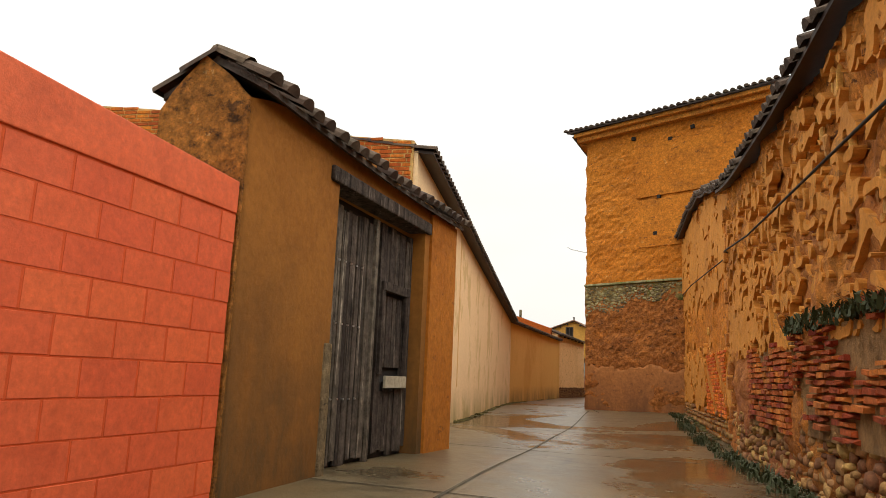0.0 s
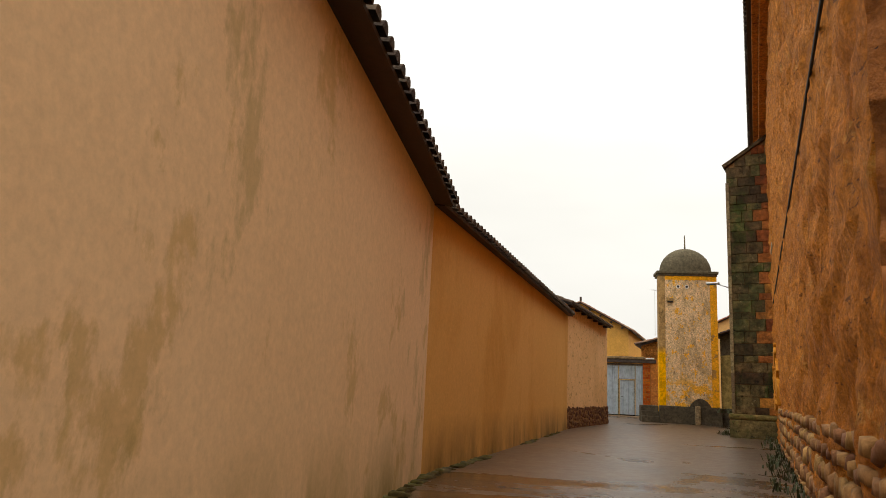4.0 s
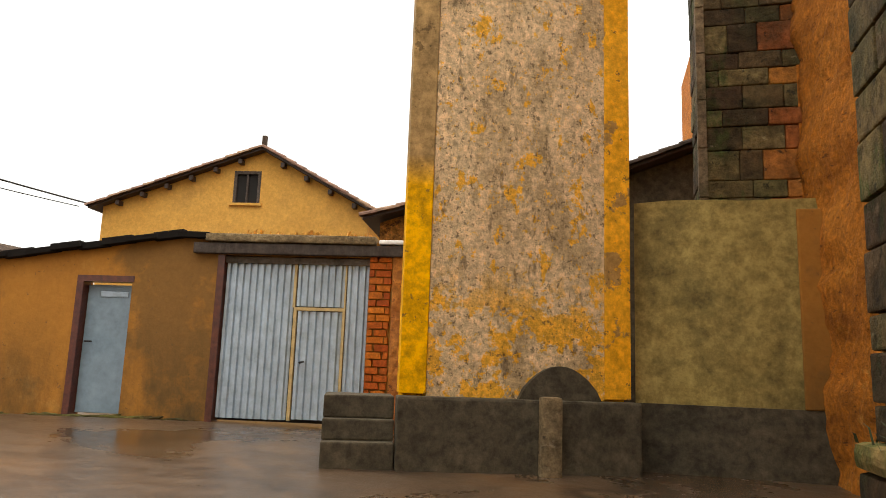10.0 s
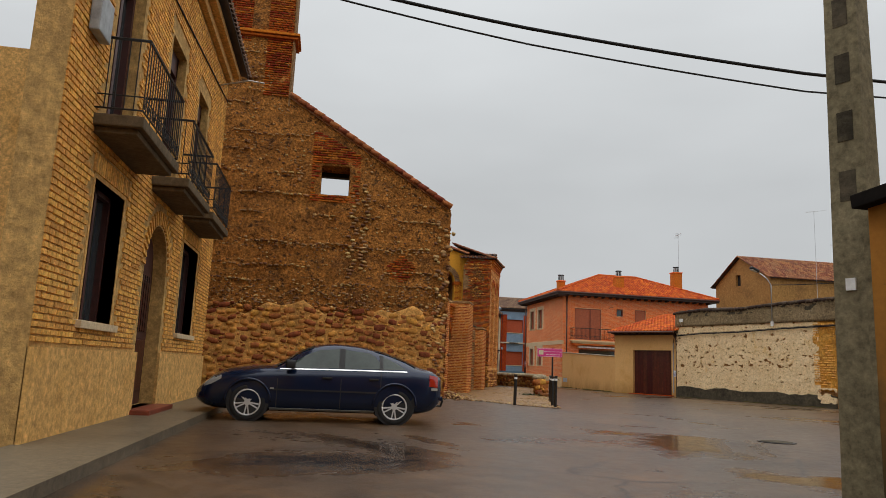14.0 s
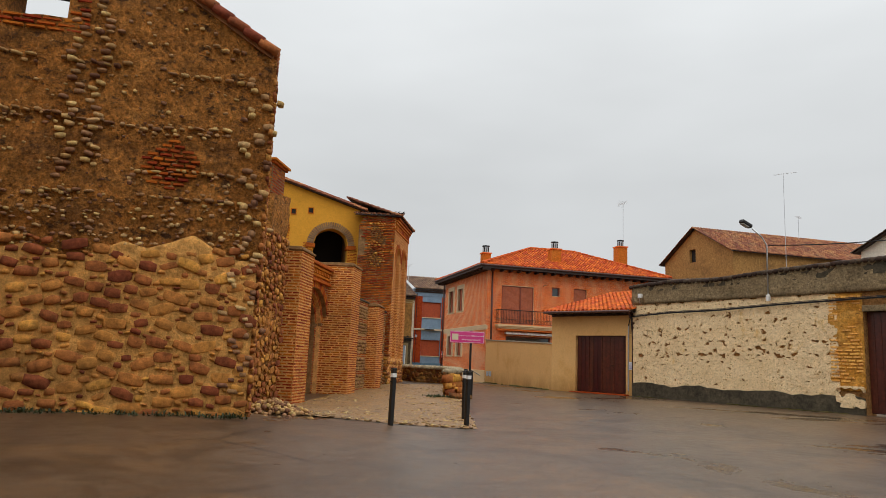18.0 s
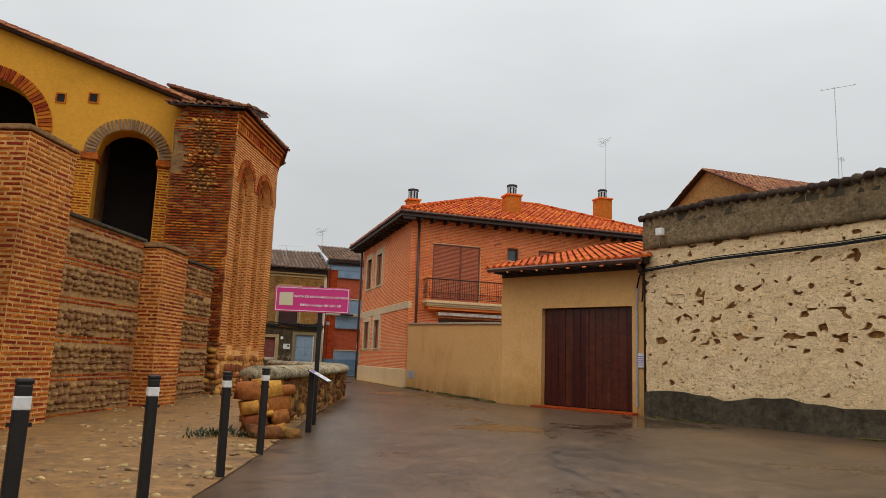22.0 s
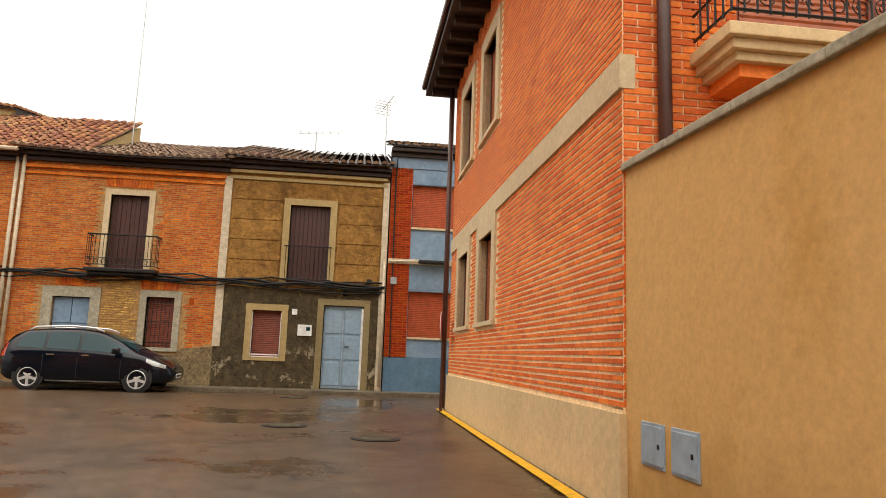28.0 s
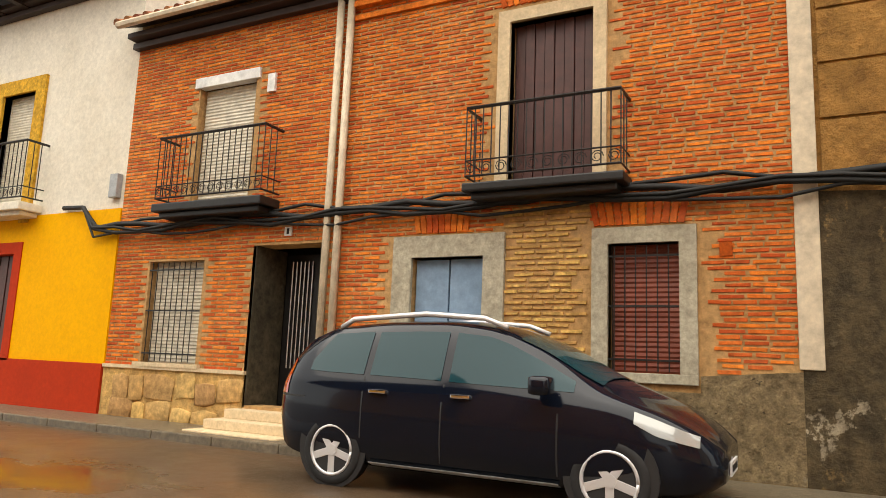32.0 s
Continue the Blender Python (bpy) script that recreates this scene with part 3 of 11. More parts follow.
surface("stone_pale", (0.55, 0.45, 0.30), (0.48, 0.38, 0.24), (0.34, 0.25, 0.14), grain=12, relief=0.5, vary=0.15)
surface("plinth_stone", (0.52, 0.40, 0.24), (0.46, 0.35, 0.20), (0.36, 0.25, 0.13), grain=12, relief=0.4, vary=0.2)
surface("cement_grey", (0.25, 0.185, 0.105), (0.32, 0.24, 0.14), (0.13, 0.095, 0.055), grain=14, relief=1.0, dist=0.04, stain_scale=0.9, stain_amt=0.85, stretch=(1, 1, 2.0), punch=1.2, spots=(((0.46, 0.38, 0.26), 1.7, 0.60, 0.64, 0.6, (1, 1, 1.3)), ((0.05, 0.04, 0.028), 8.0, 0.62, 0.65, 0.8, (1, 1, 1.5))))
surface("cement_dark", (0.066, 0.055, 0.038), (0.095, 0.078, 0.052), (0.032, 0.028, 0.018), grain=9, relief=0.6, stain_amt=0.7, punch=1.2)
surface("facade_mud", (0.33, 0.172, 0.058), (0.38, 0.205, 0.07), (0.15, 0.078, 0.031), grain=7, relief=1.0, dist=0.04, stain_scale=1.0, stain_amt=0.8, punch=0.9)
surface("facade_white", (0.76, 0.71, 0.61), (0.70, 0.65, 0.55), (0.58, 0.50, 0.38), grain=14, relief=0.2, dist=0.006, stain_amt=0.3, punch=0.3)
surface("facade_yellow", (0.86, 0.42, 0.012), (0.82, 0.39, 0.012), (0.68, 0.31, 0.02), grain=18, relief=0.1, dist=0.004, stain_amt=0.2, punch=0.2)
surface("facade_rust", (0.46, 0.055, 0.028), (0.41, 0.048, 0.025), (0.32, 0.045, 0.022), grain=18, relief=0.1, dist=0.004, stain_amt=0.3, punch=0.25)
surface("paint_blue_grey", (0.21, 0.305, 0.42), (0.25, 0.345, 0.46), (0.12, 0.18, 0.25), rough=0.55, grain=9, relief=0.2, stain_scale=1.3, stain_amt=0.35, punch=0.35)
surface("door_blue", (0.25, 0.36, 0.47), (0.29, 0.40, 0.51), (0.22, 0.31, 0.40), rough=0.5, grain=10, relief=0.1, dist=0.004, stain_amt=0.4, spec=0.5, punch=0.35)
surface("tower_grey", (0.80, 0.59, 0.36), (0.70, 0.49, 0.29), (0.44, 0.31, 0.17), grain=18, relief=0.9, dist=0.02, stain_scale=1.6, stain_amt=0.8, stretch=(1.4, 1.4, 0.6), punch=1.0, stain_lo=0.50, stain_hi=0.60, spots=(((0.86, 0.45, 0.075), 4.5, 0.58, 0.59, 0.95, (1, 1, 0.7)), ((0.15, 0.105, 0.06), 5.0, 0.57, 0.62, 0.6, (1.6, 1.6, 0.6)), ((0.84, 0.47, 0.09), 13.0, 0.61, 0.62, 0.9, (1, 1, 1)), ((0.86, 0.45, 0.075), 3.0, 0.49, 0.50, 0.95, (1, 1, 1), 1.6, 2.2), ((0.12, 0.08, 0.045), 16.0, 0.58, 0.61, 0.75, (1, 1, 1))))
surface("tower_bare", (0.34, 0.22, 0.10), (0.42, 0.27, 0.12), (0.16, 0.11, 0.055), grain=8, relief=0.6, stain_amt=0.7, punch=1.1, spots=(((0.84, 0.43, 0.025), 1.4, 0.30, 0.36, 0.95, (1, 1, 1), 3.0, 3.4), ((0.14, 0.09, 0.04), 6.0, 0.60, 0.63, 0.8, (1, 1, 1))))
surface("tower_yellow", (0.86, 0.43, 0.065), (0.8, 0.38, 0.05), (0.34, 0.2, 0.08), grain=12, relief=0.5, stain_scale=1.8, stain_amt=0.9, stain_lo=0.58, stain_hi=0.60, punch=0.8, spots=(((0.10, 0.07, 0.035), 8.0, 0.61, 0.63, 0.85, (1, 1, 1)),))
surface("dome_grey", (0.096, 0.081, 0.051), (0.120, 0.102, 0.066), (0.048, 0.048, 0.027), grain=10, relief=0.6, stain_amt=0.7)
# damp: black-green foot stain, with vignette and low exposure painted in
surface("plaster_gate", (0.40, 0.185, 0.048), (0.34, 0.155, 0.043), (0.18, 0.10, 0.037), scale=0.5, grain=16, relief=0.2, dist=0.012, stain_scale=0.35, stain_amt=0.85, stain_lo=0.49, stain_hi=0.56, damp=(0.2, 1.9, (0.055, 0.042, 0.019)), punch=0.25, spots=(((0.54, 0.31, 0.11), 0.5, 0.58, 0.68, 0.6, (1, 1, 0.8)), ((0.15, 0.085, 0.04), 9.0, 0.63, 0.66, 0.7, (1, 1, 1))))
surface("plaster_back", (0.64, 0.365, 0.11), (0.58, 0.32, 0.092), (0.42, 0.24, 0.08), grain=14, relief=0.3, stain_amt=0.6, punch=0.4)
surface("pole_concrete", (0.191, 0.163, 0.103), (0.223, 0.191, 0.121), (0.120, 0.101, 0.059), grain=16, relief=0.3, stain_amt=0.4)
surface("wall_olive", (0.30, 0.225, 0.08), (0.36, 0.27, 0.10), (0.085, 0.07, 0.03), grain=9, relief=0.5, stain_scale=0.9, stain_amt=0.85, stain_lo=0.47, punch=1.0)
surface("plaster_l", (0.72, 0.44, 0.17), (0.66, 0.39, 0.15), (0.5, 0.26, 0.07), grain=14, relief=0.3, stain_amt=0.5)
surface("wood_weathered", (0.062, 0.049, 0.04), (0.13, 0.108, 0.088), (0.018, 0.014, 0.012), grain=10, relief=0.8, dist=0.014, stretch=(9, 9, 0.4), vary=0.45, stain_scale=1.1, stain_amt=0.85, punch=1.4, spots=(((0.34, 0.30, 0.25), 4.0, 0.58, 0.64, 0.7, (3, 3, 0.2)), ((0.008, 0.007, 0.006), 5.0, 0.57, 0.62, 0.9, (4, 4, 0.15))))
surface("tile_dark", (0.060, 0.042, 0.032), (0.09, 0.06, 0.042), (0.030, 0.028, 0.022), grain=10, relief=0.5, vary=0.35, island=True, stain_scale=1.5)
surface("tile_mix", (0.32, 0.13, 0.065), (0.26, 0.12, 0.07), (0.15, 0.11, 0.075), grain=10, relief=0.4, vary=0.35, island=True, stain_scale=1.1)
surface("yard_earth", (0.23, 0.12, 0.039), (0.29, 0.158, 0.053), (0.11, 0.058, 0.025), rough=0.45, scale=0.9, grain=9, relief=0.8, dist=0.03, stain_amt=0.8, spec=0.5, punch=1.3, stain_scale=0.9)
surface("kerb_stone", (0.13, 0.105, 0.072), (0.16, 0.13, 0.09), (0.07, 0.055, 0.038), rough=0.4, grain=16, relief=0.3, spec=0.5)
surface("yard_pebble", (0.36, 0.25, 0.13), (0.30, 0.20, 0.10), (0.20, 0.14, 0.07), rough=0.5, grain=9, relief=0.5, vary=0.4, island=True)


def wet_street(name, base, alt, dark, mud, puddle=(0.50, 0.58)):
    """Wet paving: matt where it drains, mirror-like where water stands, with cracks and trodden mud."""
    m, nt, b = node_mat(name, 0.3, 0.0, 0.38)
    broad, _ = noise_fac(nt, 0.35, 5.0, 0.6, 0.3, 0.7)
    st, _ = noise_fac(nt, 0.9, 8.0, 0.7, 0.45, 0.66, (1, 1, 1), 0.6)
    mu, _ = noise_fac(nt, 0.5, 9.0, 0.72, 0.52, 0.66, (1, 1, 1), 1.0)
    pud, _ = noise_fac(nt, 0.22, 5.0, 0.55, *puddle, (1, 1, 1), 0.8)
    _, fine = noise_fac(nt, 34.0, 5.0, 0.75)
    patch, _ = noise_fac(nt, 4.0, 7.0, 0.7, 0.3, 0.7)
    g = nt.nodes.new("ShaderNodeNewGeometry")
    wob = add(nt, "TexNoise", Scale=1.3, Detail=5.0)
    mx = nt.nodes.new("ShaderNodeMix")
    mx.data_type = "VECTOR"
    mx.inputs[0].default_value = 0.35
    nt.links.new(g.outputs["Position"], mx.inputs["A"])
    nt.links.new(g.outputs["Position"], wob.inputs["Vector"])
    nt.links.new(wob.outputs["Color"], mx.inputs["B"])
    vo = add(nt, "TexVoronoi", Scale=0.42)
    vo.feature = "DISTANCE_TO_EDGE"
    nt.links.new(mx.outputs[1], vo.inputs["Vector"])
    ck = nt.nodes.new("ShaderNodeMapRange")
    ck.inputs["From Min"].default_value, ck.inputs["From Max"].default_value = 0.0, 0.014
    ck.inputs["To Min"].default_value, ck.inputs["To Max"].default_value = 1.0, 0.0
    nt.links.new(vo.outputs["Distance"], ck.inputs["Value"])
    some, _ = noise_fac(nt, 0.3, 3.0, 0.5, 0.5, 0.56)
    col = mix_rgb(nt, broad, base, alt)
    col = mix_rgb(nt, times_(nt, st, 0.7), col, dark)
    col = mix_rgb(nt, times_(nt, mu, 0.65), col, mud)
    col = mix_rgb(nt, times_(nt, pud, 0.55), col, tuple(c * 0.6 for c in dark))
    col = mix_rgb(nt, times_(nt, times_(nt, ck.outputs[0], some), 0.85), col, (0.012, 0.010, 0.008))
    gr = nt.nodes.new("ShaderNodeMapRange")
    gr.inputs["From Min"].default_value, gr.inputs["From Max"].default_value = 0.3, 0.7
    gr.inputs["To Min"].default_value, gr.inputs["To Max"].default_value = 0.65, 1.35
    nt.links.new(fine, gr.inputs["Value"])
    g2 = nt.nodes.new("ShaderNodeMapRange")
    g2.inputs["To Min"].default_value, g2.inputs["To Max"].default_value = 0.72, 1.25
    nt.links.new(patch, g2.inputs["Value"])
    hs = nt.nodes.new("ShaderNodeHueSaturation")
    nt.links.new(col, hs.inputs["Color"])
    nt.links.new(times_(nt, gr.outputs[0], g2.outputs[0]), hs.inputs["Value"])
    nt.links.new(hs.outputs[0], b.inputs["Base Color"])
    rg = nt.nodes.new("ShaderNodeMapRange")
    rg.inputs["To Min"].default_value, rg.inputs["To Max"].default_value = 0.27, 0.05
    nt.links.new(pud, rg.inputs["Value"])
    rr = nt.nodes.new("ShaderNodeMath")
    rr.operation = "MULTIPLY_ADD"
    nt.links.new(patch, rr.inputs[0])
    rr.inputs[1].default_value = 0.14
    nt.links.new(rg.outputs[0], rr.inputs[2])
    nt.links.new(rr.outputs[0], b.inputs["Roughness"])
    inv = nt.nodes.new("ShaderNodeMapRange")
    inv.inputs["To Min"].default_value, inv.inputs["To Max"].default_value = 0.36, 0.03
    nt.links.new(pud, inv.inputs["Value"])
    bp = nt.nodes.new("ShaderNodeBump")
    bp.inputs["Distance"].default_value = 0.008
    nt.links.new(inv.outputs[0], bp.inputs["Strength"])
    nt.links.new(fine, bp.inputs["Height"])
    nt.links.new(bp.outputs[0], b.inputs["Normal"])
    return m


wet_street("street_concrete", (0.14, 0.105, 0.058), (0.095, 0.07, 0.038), (0.04, 0.03, 0.016), (0.16, 0.09, 0.028))
wet_street("street_asphalt", (0.110, 0.069, 0.040), (0.076, 0.047, 0.028), (0.031, 0.020, 0.012), (0.15, 0.078, 0.032), (0.55, 0.64))
surface("rubble_tan", (0.48, 0.225, 0.07), (0.36, 0.14, 0.043), (0.2, 0.09, 0.038), grain=9, relief=0.8, vary=0.5, island=True, punch=1.1)
surface("rubble_tan_near", (0.48, 0.225, 0.07), (0.36, 0.14, 0.043), (0.2, 0.09, 0.038), grain=9, relief=0.8, vary=0.5, punch=1.1)
surface("wall_stone", (0.31, 0.145, 0.048), (0.21, 0.095, 0.036), (0.07, 0.052, 0.03), grain=8, relief=1.0, dist=0.03, vary=0.5, island=True, stain_scale=1.6, stain_amt=0.8, punch=1.3)
surface("wall_stone_near", (0.31, 0.145, 0.048), (0.21, 0.095, 0.036), (0.07, 0.052, 0.03), grain=8, relief=1.0, dist=0.03, vary=0.5, stain_scale=1.6, stain_amt=0.8, punch=1.3)
surface("pebble_mix", (0.5, 0.32, 0.16), (0.33, 0.18, 0.08), (0.18, 0.1, 0.05), grain=12, relief=0.5, vary=0.55, island=True, punch=1.1)
surface("tile_mix_near", (0.36, 0.115, 0.05), (0.28, 0.10, 0.05), (0.16, 0.10, 0.065), grain=10, relief=0.4, vary=0.3, stain_scale=1.1)
surface("brick_grey_near", (0.26, 0.17, 0.10), (0.32, 0.20, 0.11), (0.16, 0.11, 0.07), grain=14, relief=0.5, vary=0.22)
surface("brick_apse", (0.42, 0.11, 0.031), (0.33, 0.082, 0.024), (0.54, 0.22, 0.07), grain=14, relief=0.8, vary=0.35, stain_amt=0.45, punch=0.6, island=True)
surface("brick_apse_near", (0.42, 0.11, 0.031), (0.33, 0.082, 0.024), (0.54, 0.22, 0.07), grain=14, relief=0.8, vary=0.35, stain_amt=0.45, punch=0.6)
surface("facade_ochre", (0.72, 0.36, 0.07), (0.67, 0.33, 0.062), (0.52, 0.26, 0.05), grain=16, relief=0.12, dist=0.005, stain_amt=0.35, punch=0.25)
surface("plinth_pale", (0.74, 0.55, 0.33), (0.69, 0.51, 0.3), (0.56, 0.41, 0.22), grain=18, relief=0.2, dist=0.006, stain_amt=0.4, punch=0.3)
surface("tile_dark_near", (0.060, 0.042, 0.032), (0.09, 0.06, 0.042), (0.030, 0.028, 0.022), grain=10, relief=0.5, vary=0.35, stain_scale=1.5)
plain("sign_violet", (0.22, 0.16, 0.42), 0.6)
surface("plinth_slab", (0.55, 0.36, 0.16), (0.48, 0.29, 0.12), (0.36, 0.21, 0.10), grain=10, relief=0.5, vary=0.25)
surface("brick_yellow_near", (0.62, 0.40, 0.15), (0.56, 0.34, 0.12), (0.42, 0.25, 0.10), grain=14, relief=0.5, vary=0.18)
surface("cement_front", (0.072, 0.053, 0.03), (0.1, 0.075, 0.042), (0.045, 0.036, 0.023), grain=8, relief=0.9, dist=0.03, stain_scale=1.2, stain_amt=0.8, punch=1.2, spots=(((0.38, 0.32, 0.23), 2.2, 0.565, 0.60, 0.8, (1, 1, 1), 0.9, 1.5), ((0.30, 0.20, 0.09), 2.6, 0.60, 0.64, 0.6, (1, 1, 0.7))))
surface("facade_tan", (0.46, 0.34, 0.17), (0.41, 0.30, 0.15), (0.32, 0.23, 0.12), grain=14, relief=0.3, stain_amt=0.4, punch=0.35)
surface("facade_tan2", (0.30, 0.235, 0.125), (0.26, 0.20, 0.11), (0.19, 0.15, 0.085), grain=14, relief=0.3, stain_amt=0.4, punch=0.35)
plain("shutter_rust", (0.44, 0.072, 0.016), 0.65, grain=8)
surface("mortar_apse", (0.86, 0.49, 0.2), (0.76, 0.41, 0.155), (0.52, 0.245, 0.085), grain=10, relief=0.8, dist=0.025, stain_scale=0.6, stain_amt=0.5, punch=0.8)
surface("plaster_umber", (0.40, 0.225, 0.085), (0.34, 0.185, 0.07), (0.22, 0.12, 0.05), grain=10, relief=0.5, stain_amt=0.7)
surface("adobe_dark", (0.42, 0.165, 0.056), (0.36, 0.135, 0.047), (0.2, 0.078, 0.034), scale=0.7, grain=9, relief=1.0, dist=0.06, stain_scale=1.2, stain_amt=0.8, stretch=(1, 1, 2.0), punch=1.2, spots=(((0.42, 0.15, 0.04), 1.6, 0.56, 0.62, 0.7, (1, 1, 1.5), 4.4, 5.0), ((0.06, 0.03, 0.02), 5.0, 0.60, 0.62, 0.9, (1, 1, 2.4)), ((0.40, 0.20, 0.09), 11.0, 0.64, 0.66, 0.7, (1, 1, 2.0))))
surface("rubble_moss", (0.3, 0.25, 0.145), (0.22, 0.18, 0.095), (0.1, 0.1, 0.045), grain=9, relief=0.9, vary=0.5, punch=1.1)
surface("rubble_moss_far", (0.3, 0.25, 0.145), (0.22, 0.18, 0.095), (0.1, 0.1, 0.045), grain=9, relief=0.9, vary=0.5, punch=1.1, island=True)
surface("stone_moss", (0.36, 0.33, 0.20), (0.26, 0.25, 0.12), (0.10, 0.13, 0.03), grain=10, relief=0.8, stain_scale=1.4, stain_amt=0.8, punch=1.0)
surface("render_moss", (0.30, 0.20, 0.085), (0.24, 0.16, 0.065), (0.085, 0.095, 0.025), grain=9, relief=0.9, dist=0.025, stain_scale=1.3, stain_amt=0.9, stain_lo=0.44, stain_hi=0.60, punch=1.1)
# damp: darker brown below about 1.5 m
surface("plaster_skirt", (0.36, 0.152, 0.062), (0.4, 0.172, 0.07), (0.27, 0.11, 0.05), scale=0.6, grain=12, relief=0.5, dist=0.015, stain_scale=0.8, stain_amt=0.7, punch=0.7, spots=(((0.14, 0.06, 0.032), 3.0, 0.60, 0.64, 0.7, (1, 1, 1.6)),), damp=(0.1, 1.5, (0.15, 0.065, 0.032)))
surface("adobe_side", (0.56, 0.225, 0.055), (0.48, 0.175, 0.042), (0.27, 0.10, 0.030), scale=0.6, grain=16, relief=0.8, dist=0.035, stain_scale=0.8, stain_amt=0.7, stretch=(1, 1, 3.0), punch=1.0, spots=(((0.62, 0.33, 0.10), 2.0, 0.60, 0.66, 0.6, (1, 1, 2.2)), ((0.14, 0.06, 0.023), 3.6, 0.61, 0.63, 0.8, (1, 1, 4.0)), ((0.14, 0.06, 0.023), 11.0, 0.63, 0.65, 0.8, (1, 1, 3.0))))
surface("brick_worn", (0.46, 0.13, 0.048), (0.37, 0.1, 0.04), (0.21, 0.092, 0.046), grain=12, relief=0.8, vary=0.4, stain_amt=0.5, punch=1.0)
surface("brick_worn_far", (0.46, 0.13, 0.048), (0.37, 0.1, 0.04), (0.21, 0.092, 0.046), grain=12, relief=0.8, vary=0.4, stain_amt=0.5, punch=1.0, island=True)
surface("mortar_ochre", (0.68, 0.37, 0.13), (0.58, 0.3, 0.098), (0.3, 0.145, 0.052), grain=9, relief=0.9, dist=0.03, stain_amt=0.6, punch=1.1)
surface("rubble_brown", (0.46, 0.195, 0.063), (0.36, 0.14, 0.05), (0.18, 0.08, 0.035), grain=9, relief=0.9, vary=0.5, punch=1.1)
surface("rubble_brown_far", (0.46, 0.195, 0.063), (0.36, 0.14, 0.05), (0.18, 0.08, 0.035), grain=9, relief=0.9, vary=0.5, island=True, punch=1.1)
surface("plaster_flake", (0.62, 0.34, 0.12), (0.54, 0.28, 0.09), (0.44, 0.24, 0.09), grain=12, relief=0.5, vary=0.25, island=True)
plain("shutter_wood", (0.40, 0.095, 0.030), 0.5, grain=8)
surface("mortar_pier", (0.78, 0.43, 0.17), (0.68, 0.36, 0.135), (0.38, 0.18, 0.07), grain=10, relief=0.8, dist=0.025, stain_scale=0.7, stain_amt=0.6, punch=0.8)
surface("plaster_pier", (0.40, 0.145, 0.036), (0.46, 0.18, 0.044), (0.26, 0.09, 0.026), grain=16, relief=0.6, dist=0.02, stain_amt=0.6, punch=0.6, spots=(((0.20, 0.08, 0.03), 3.0, 0.62, 0.65, 0.7, (1, 1, 2.5)),))
surface("mortar_wall", (0.22, 0.115, 0.042), (0.16, 0.08, 0.03), (0.10, 0.06, 0.03), grain=8, relief=1.0, dist=0.04, stain_amt=0.7, punch=1.4)
surface("door_blue_dim", (0.17, 0.235, 0.29), (0.20, 0.265, 0.32), (0.12, 0.155, 0.19), rough=0.5, grain=7, relief=0.15, dist=0.004, stain_amt=0.4, spec=0.5, punch=0.4)
surface("rubble_barn", (0.09, 0.038, 0.02), (0.13, 0.06, 0.028), (0.05, 0.028, 0.02), grain=9, relief=0.9, vary=0.5, island=True, punch=1.2)
surface("rubble_foot", (0.42, 0.24, 0.105), (0.3, 0.155, 0.07), (0.15, 0.088, 0.044), grain=9, relief=0.8, vary=0.5, punch=1.1)
surface("rubble_foot_far", (0.42, 0.24, 0.105), (0.3, 0.155, 0.07), (0.15, 0.088, 0.044), grain=9, relief=0.8, vary=0.5, punch=1.1, island=True)
surface("rubble_barn_near", (0.1, 0.042, 0.022), (0.14, 0.062, 0.031), (0.05, 0.028, 0.02), grain=9, relief=0.9, vary=0.45, punch=1.2)
surface("patch_raw", (0.62, 0.34, 0.10), (0.55, 0.25, 0.05), (0.36, 0.155, 0.045), scale=1.5, grain=9, relief=0.9, dist=0.03, stain_scale=1.4, stain_amt=0.8, stretch=(1, 1, 2.5), punch=1.0, spots=(((0.20, 0.09, 0.03), 4.0, 0.60, 0.63, 0.8, (1, 1, 3.0)),))
surface("mortar_pale", (0.50, 0.31, 0.15), (0.43, 0.255, 0.115), (0.30, 0.17, 0.075), grain=12, relief=0.5, dist=0.015, stain_scale=0.8, stain_amt=0.6, punch=0.8)
surface("paint_blue_deep", (0.105, 0.19, 0.28), (0.14, 0.23, 0.32), (0.05, 0.10, 0.15), rough=0.55, grain=9, relief=0.2, stain_scale=1.1, stain_amt=0.4, punch=0.35)


# ---- ground ----
LIFTS = [(-20.2, 56.2, .17), (-22.6, 55.8, .18), (-24.6, 55.4, .10), (-43.1, 55.1, .15), (-43.1, 52.0, .2), (-4.3, 5.5, .22), (-3.7, 3.4, .18),
         (-4.43, 21.4, .25), (-0.39, 7.84, .14), (-8.6, 24.4, .13), (-5.0, 23.4, .26), (-7.0, 10.5, .15),
         (-51.0, 56.6, -.30), (-54.0, 57.4, -.28), (-57.4, 59.0, -.25), (-61.0, 60.4, -.22), (-64.5, 61.6, -.1),
         (-44.6, 59.3, -.2), (-46.7, 59.9, -.22), (-48.4, 60.5, -.24), (-50.3, 61.0, -.26), (-52.2, 61.6, -.28), (-53.9, 62.1, -.22)]


def ground_z(x, y):
    num, den = 0.0, 0.7
    for a, b, z in LIFTS:
        g = math.exp(-((x - a) ** 2 + (y - b) ** 2) / 7.0)
        num, den = num + g * z, den + g
    return num / den


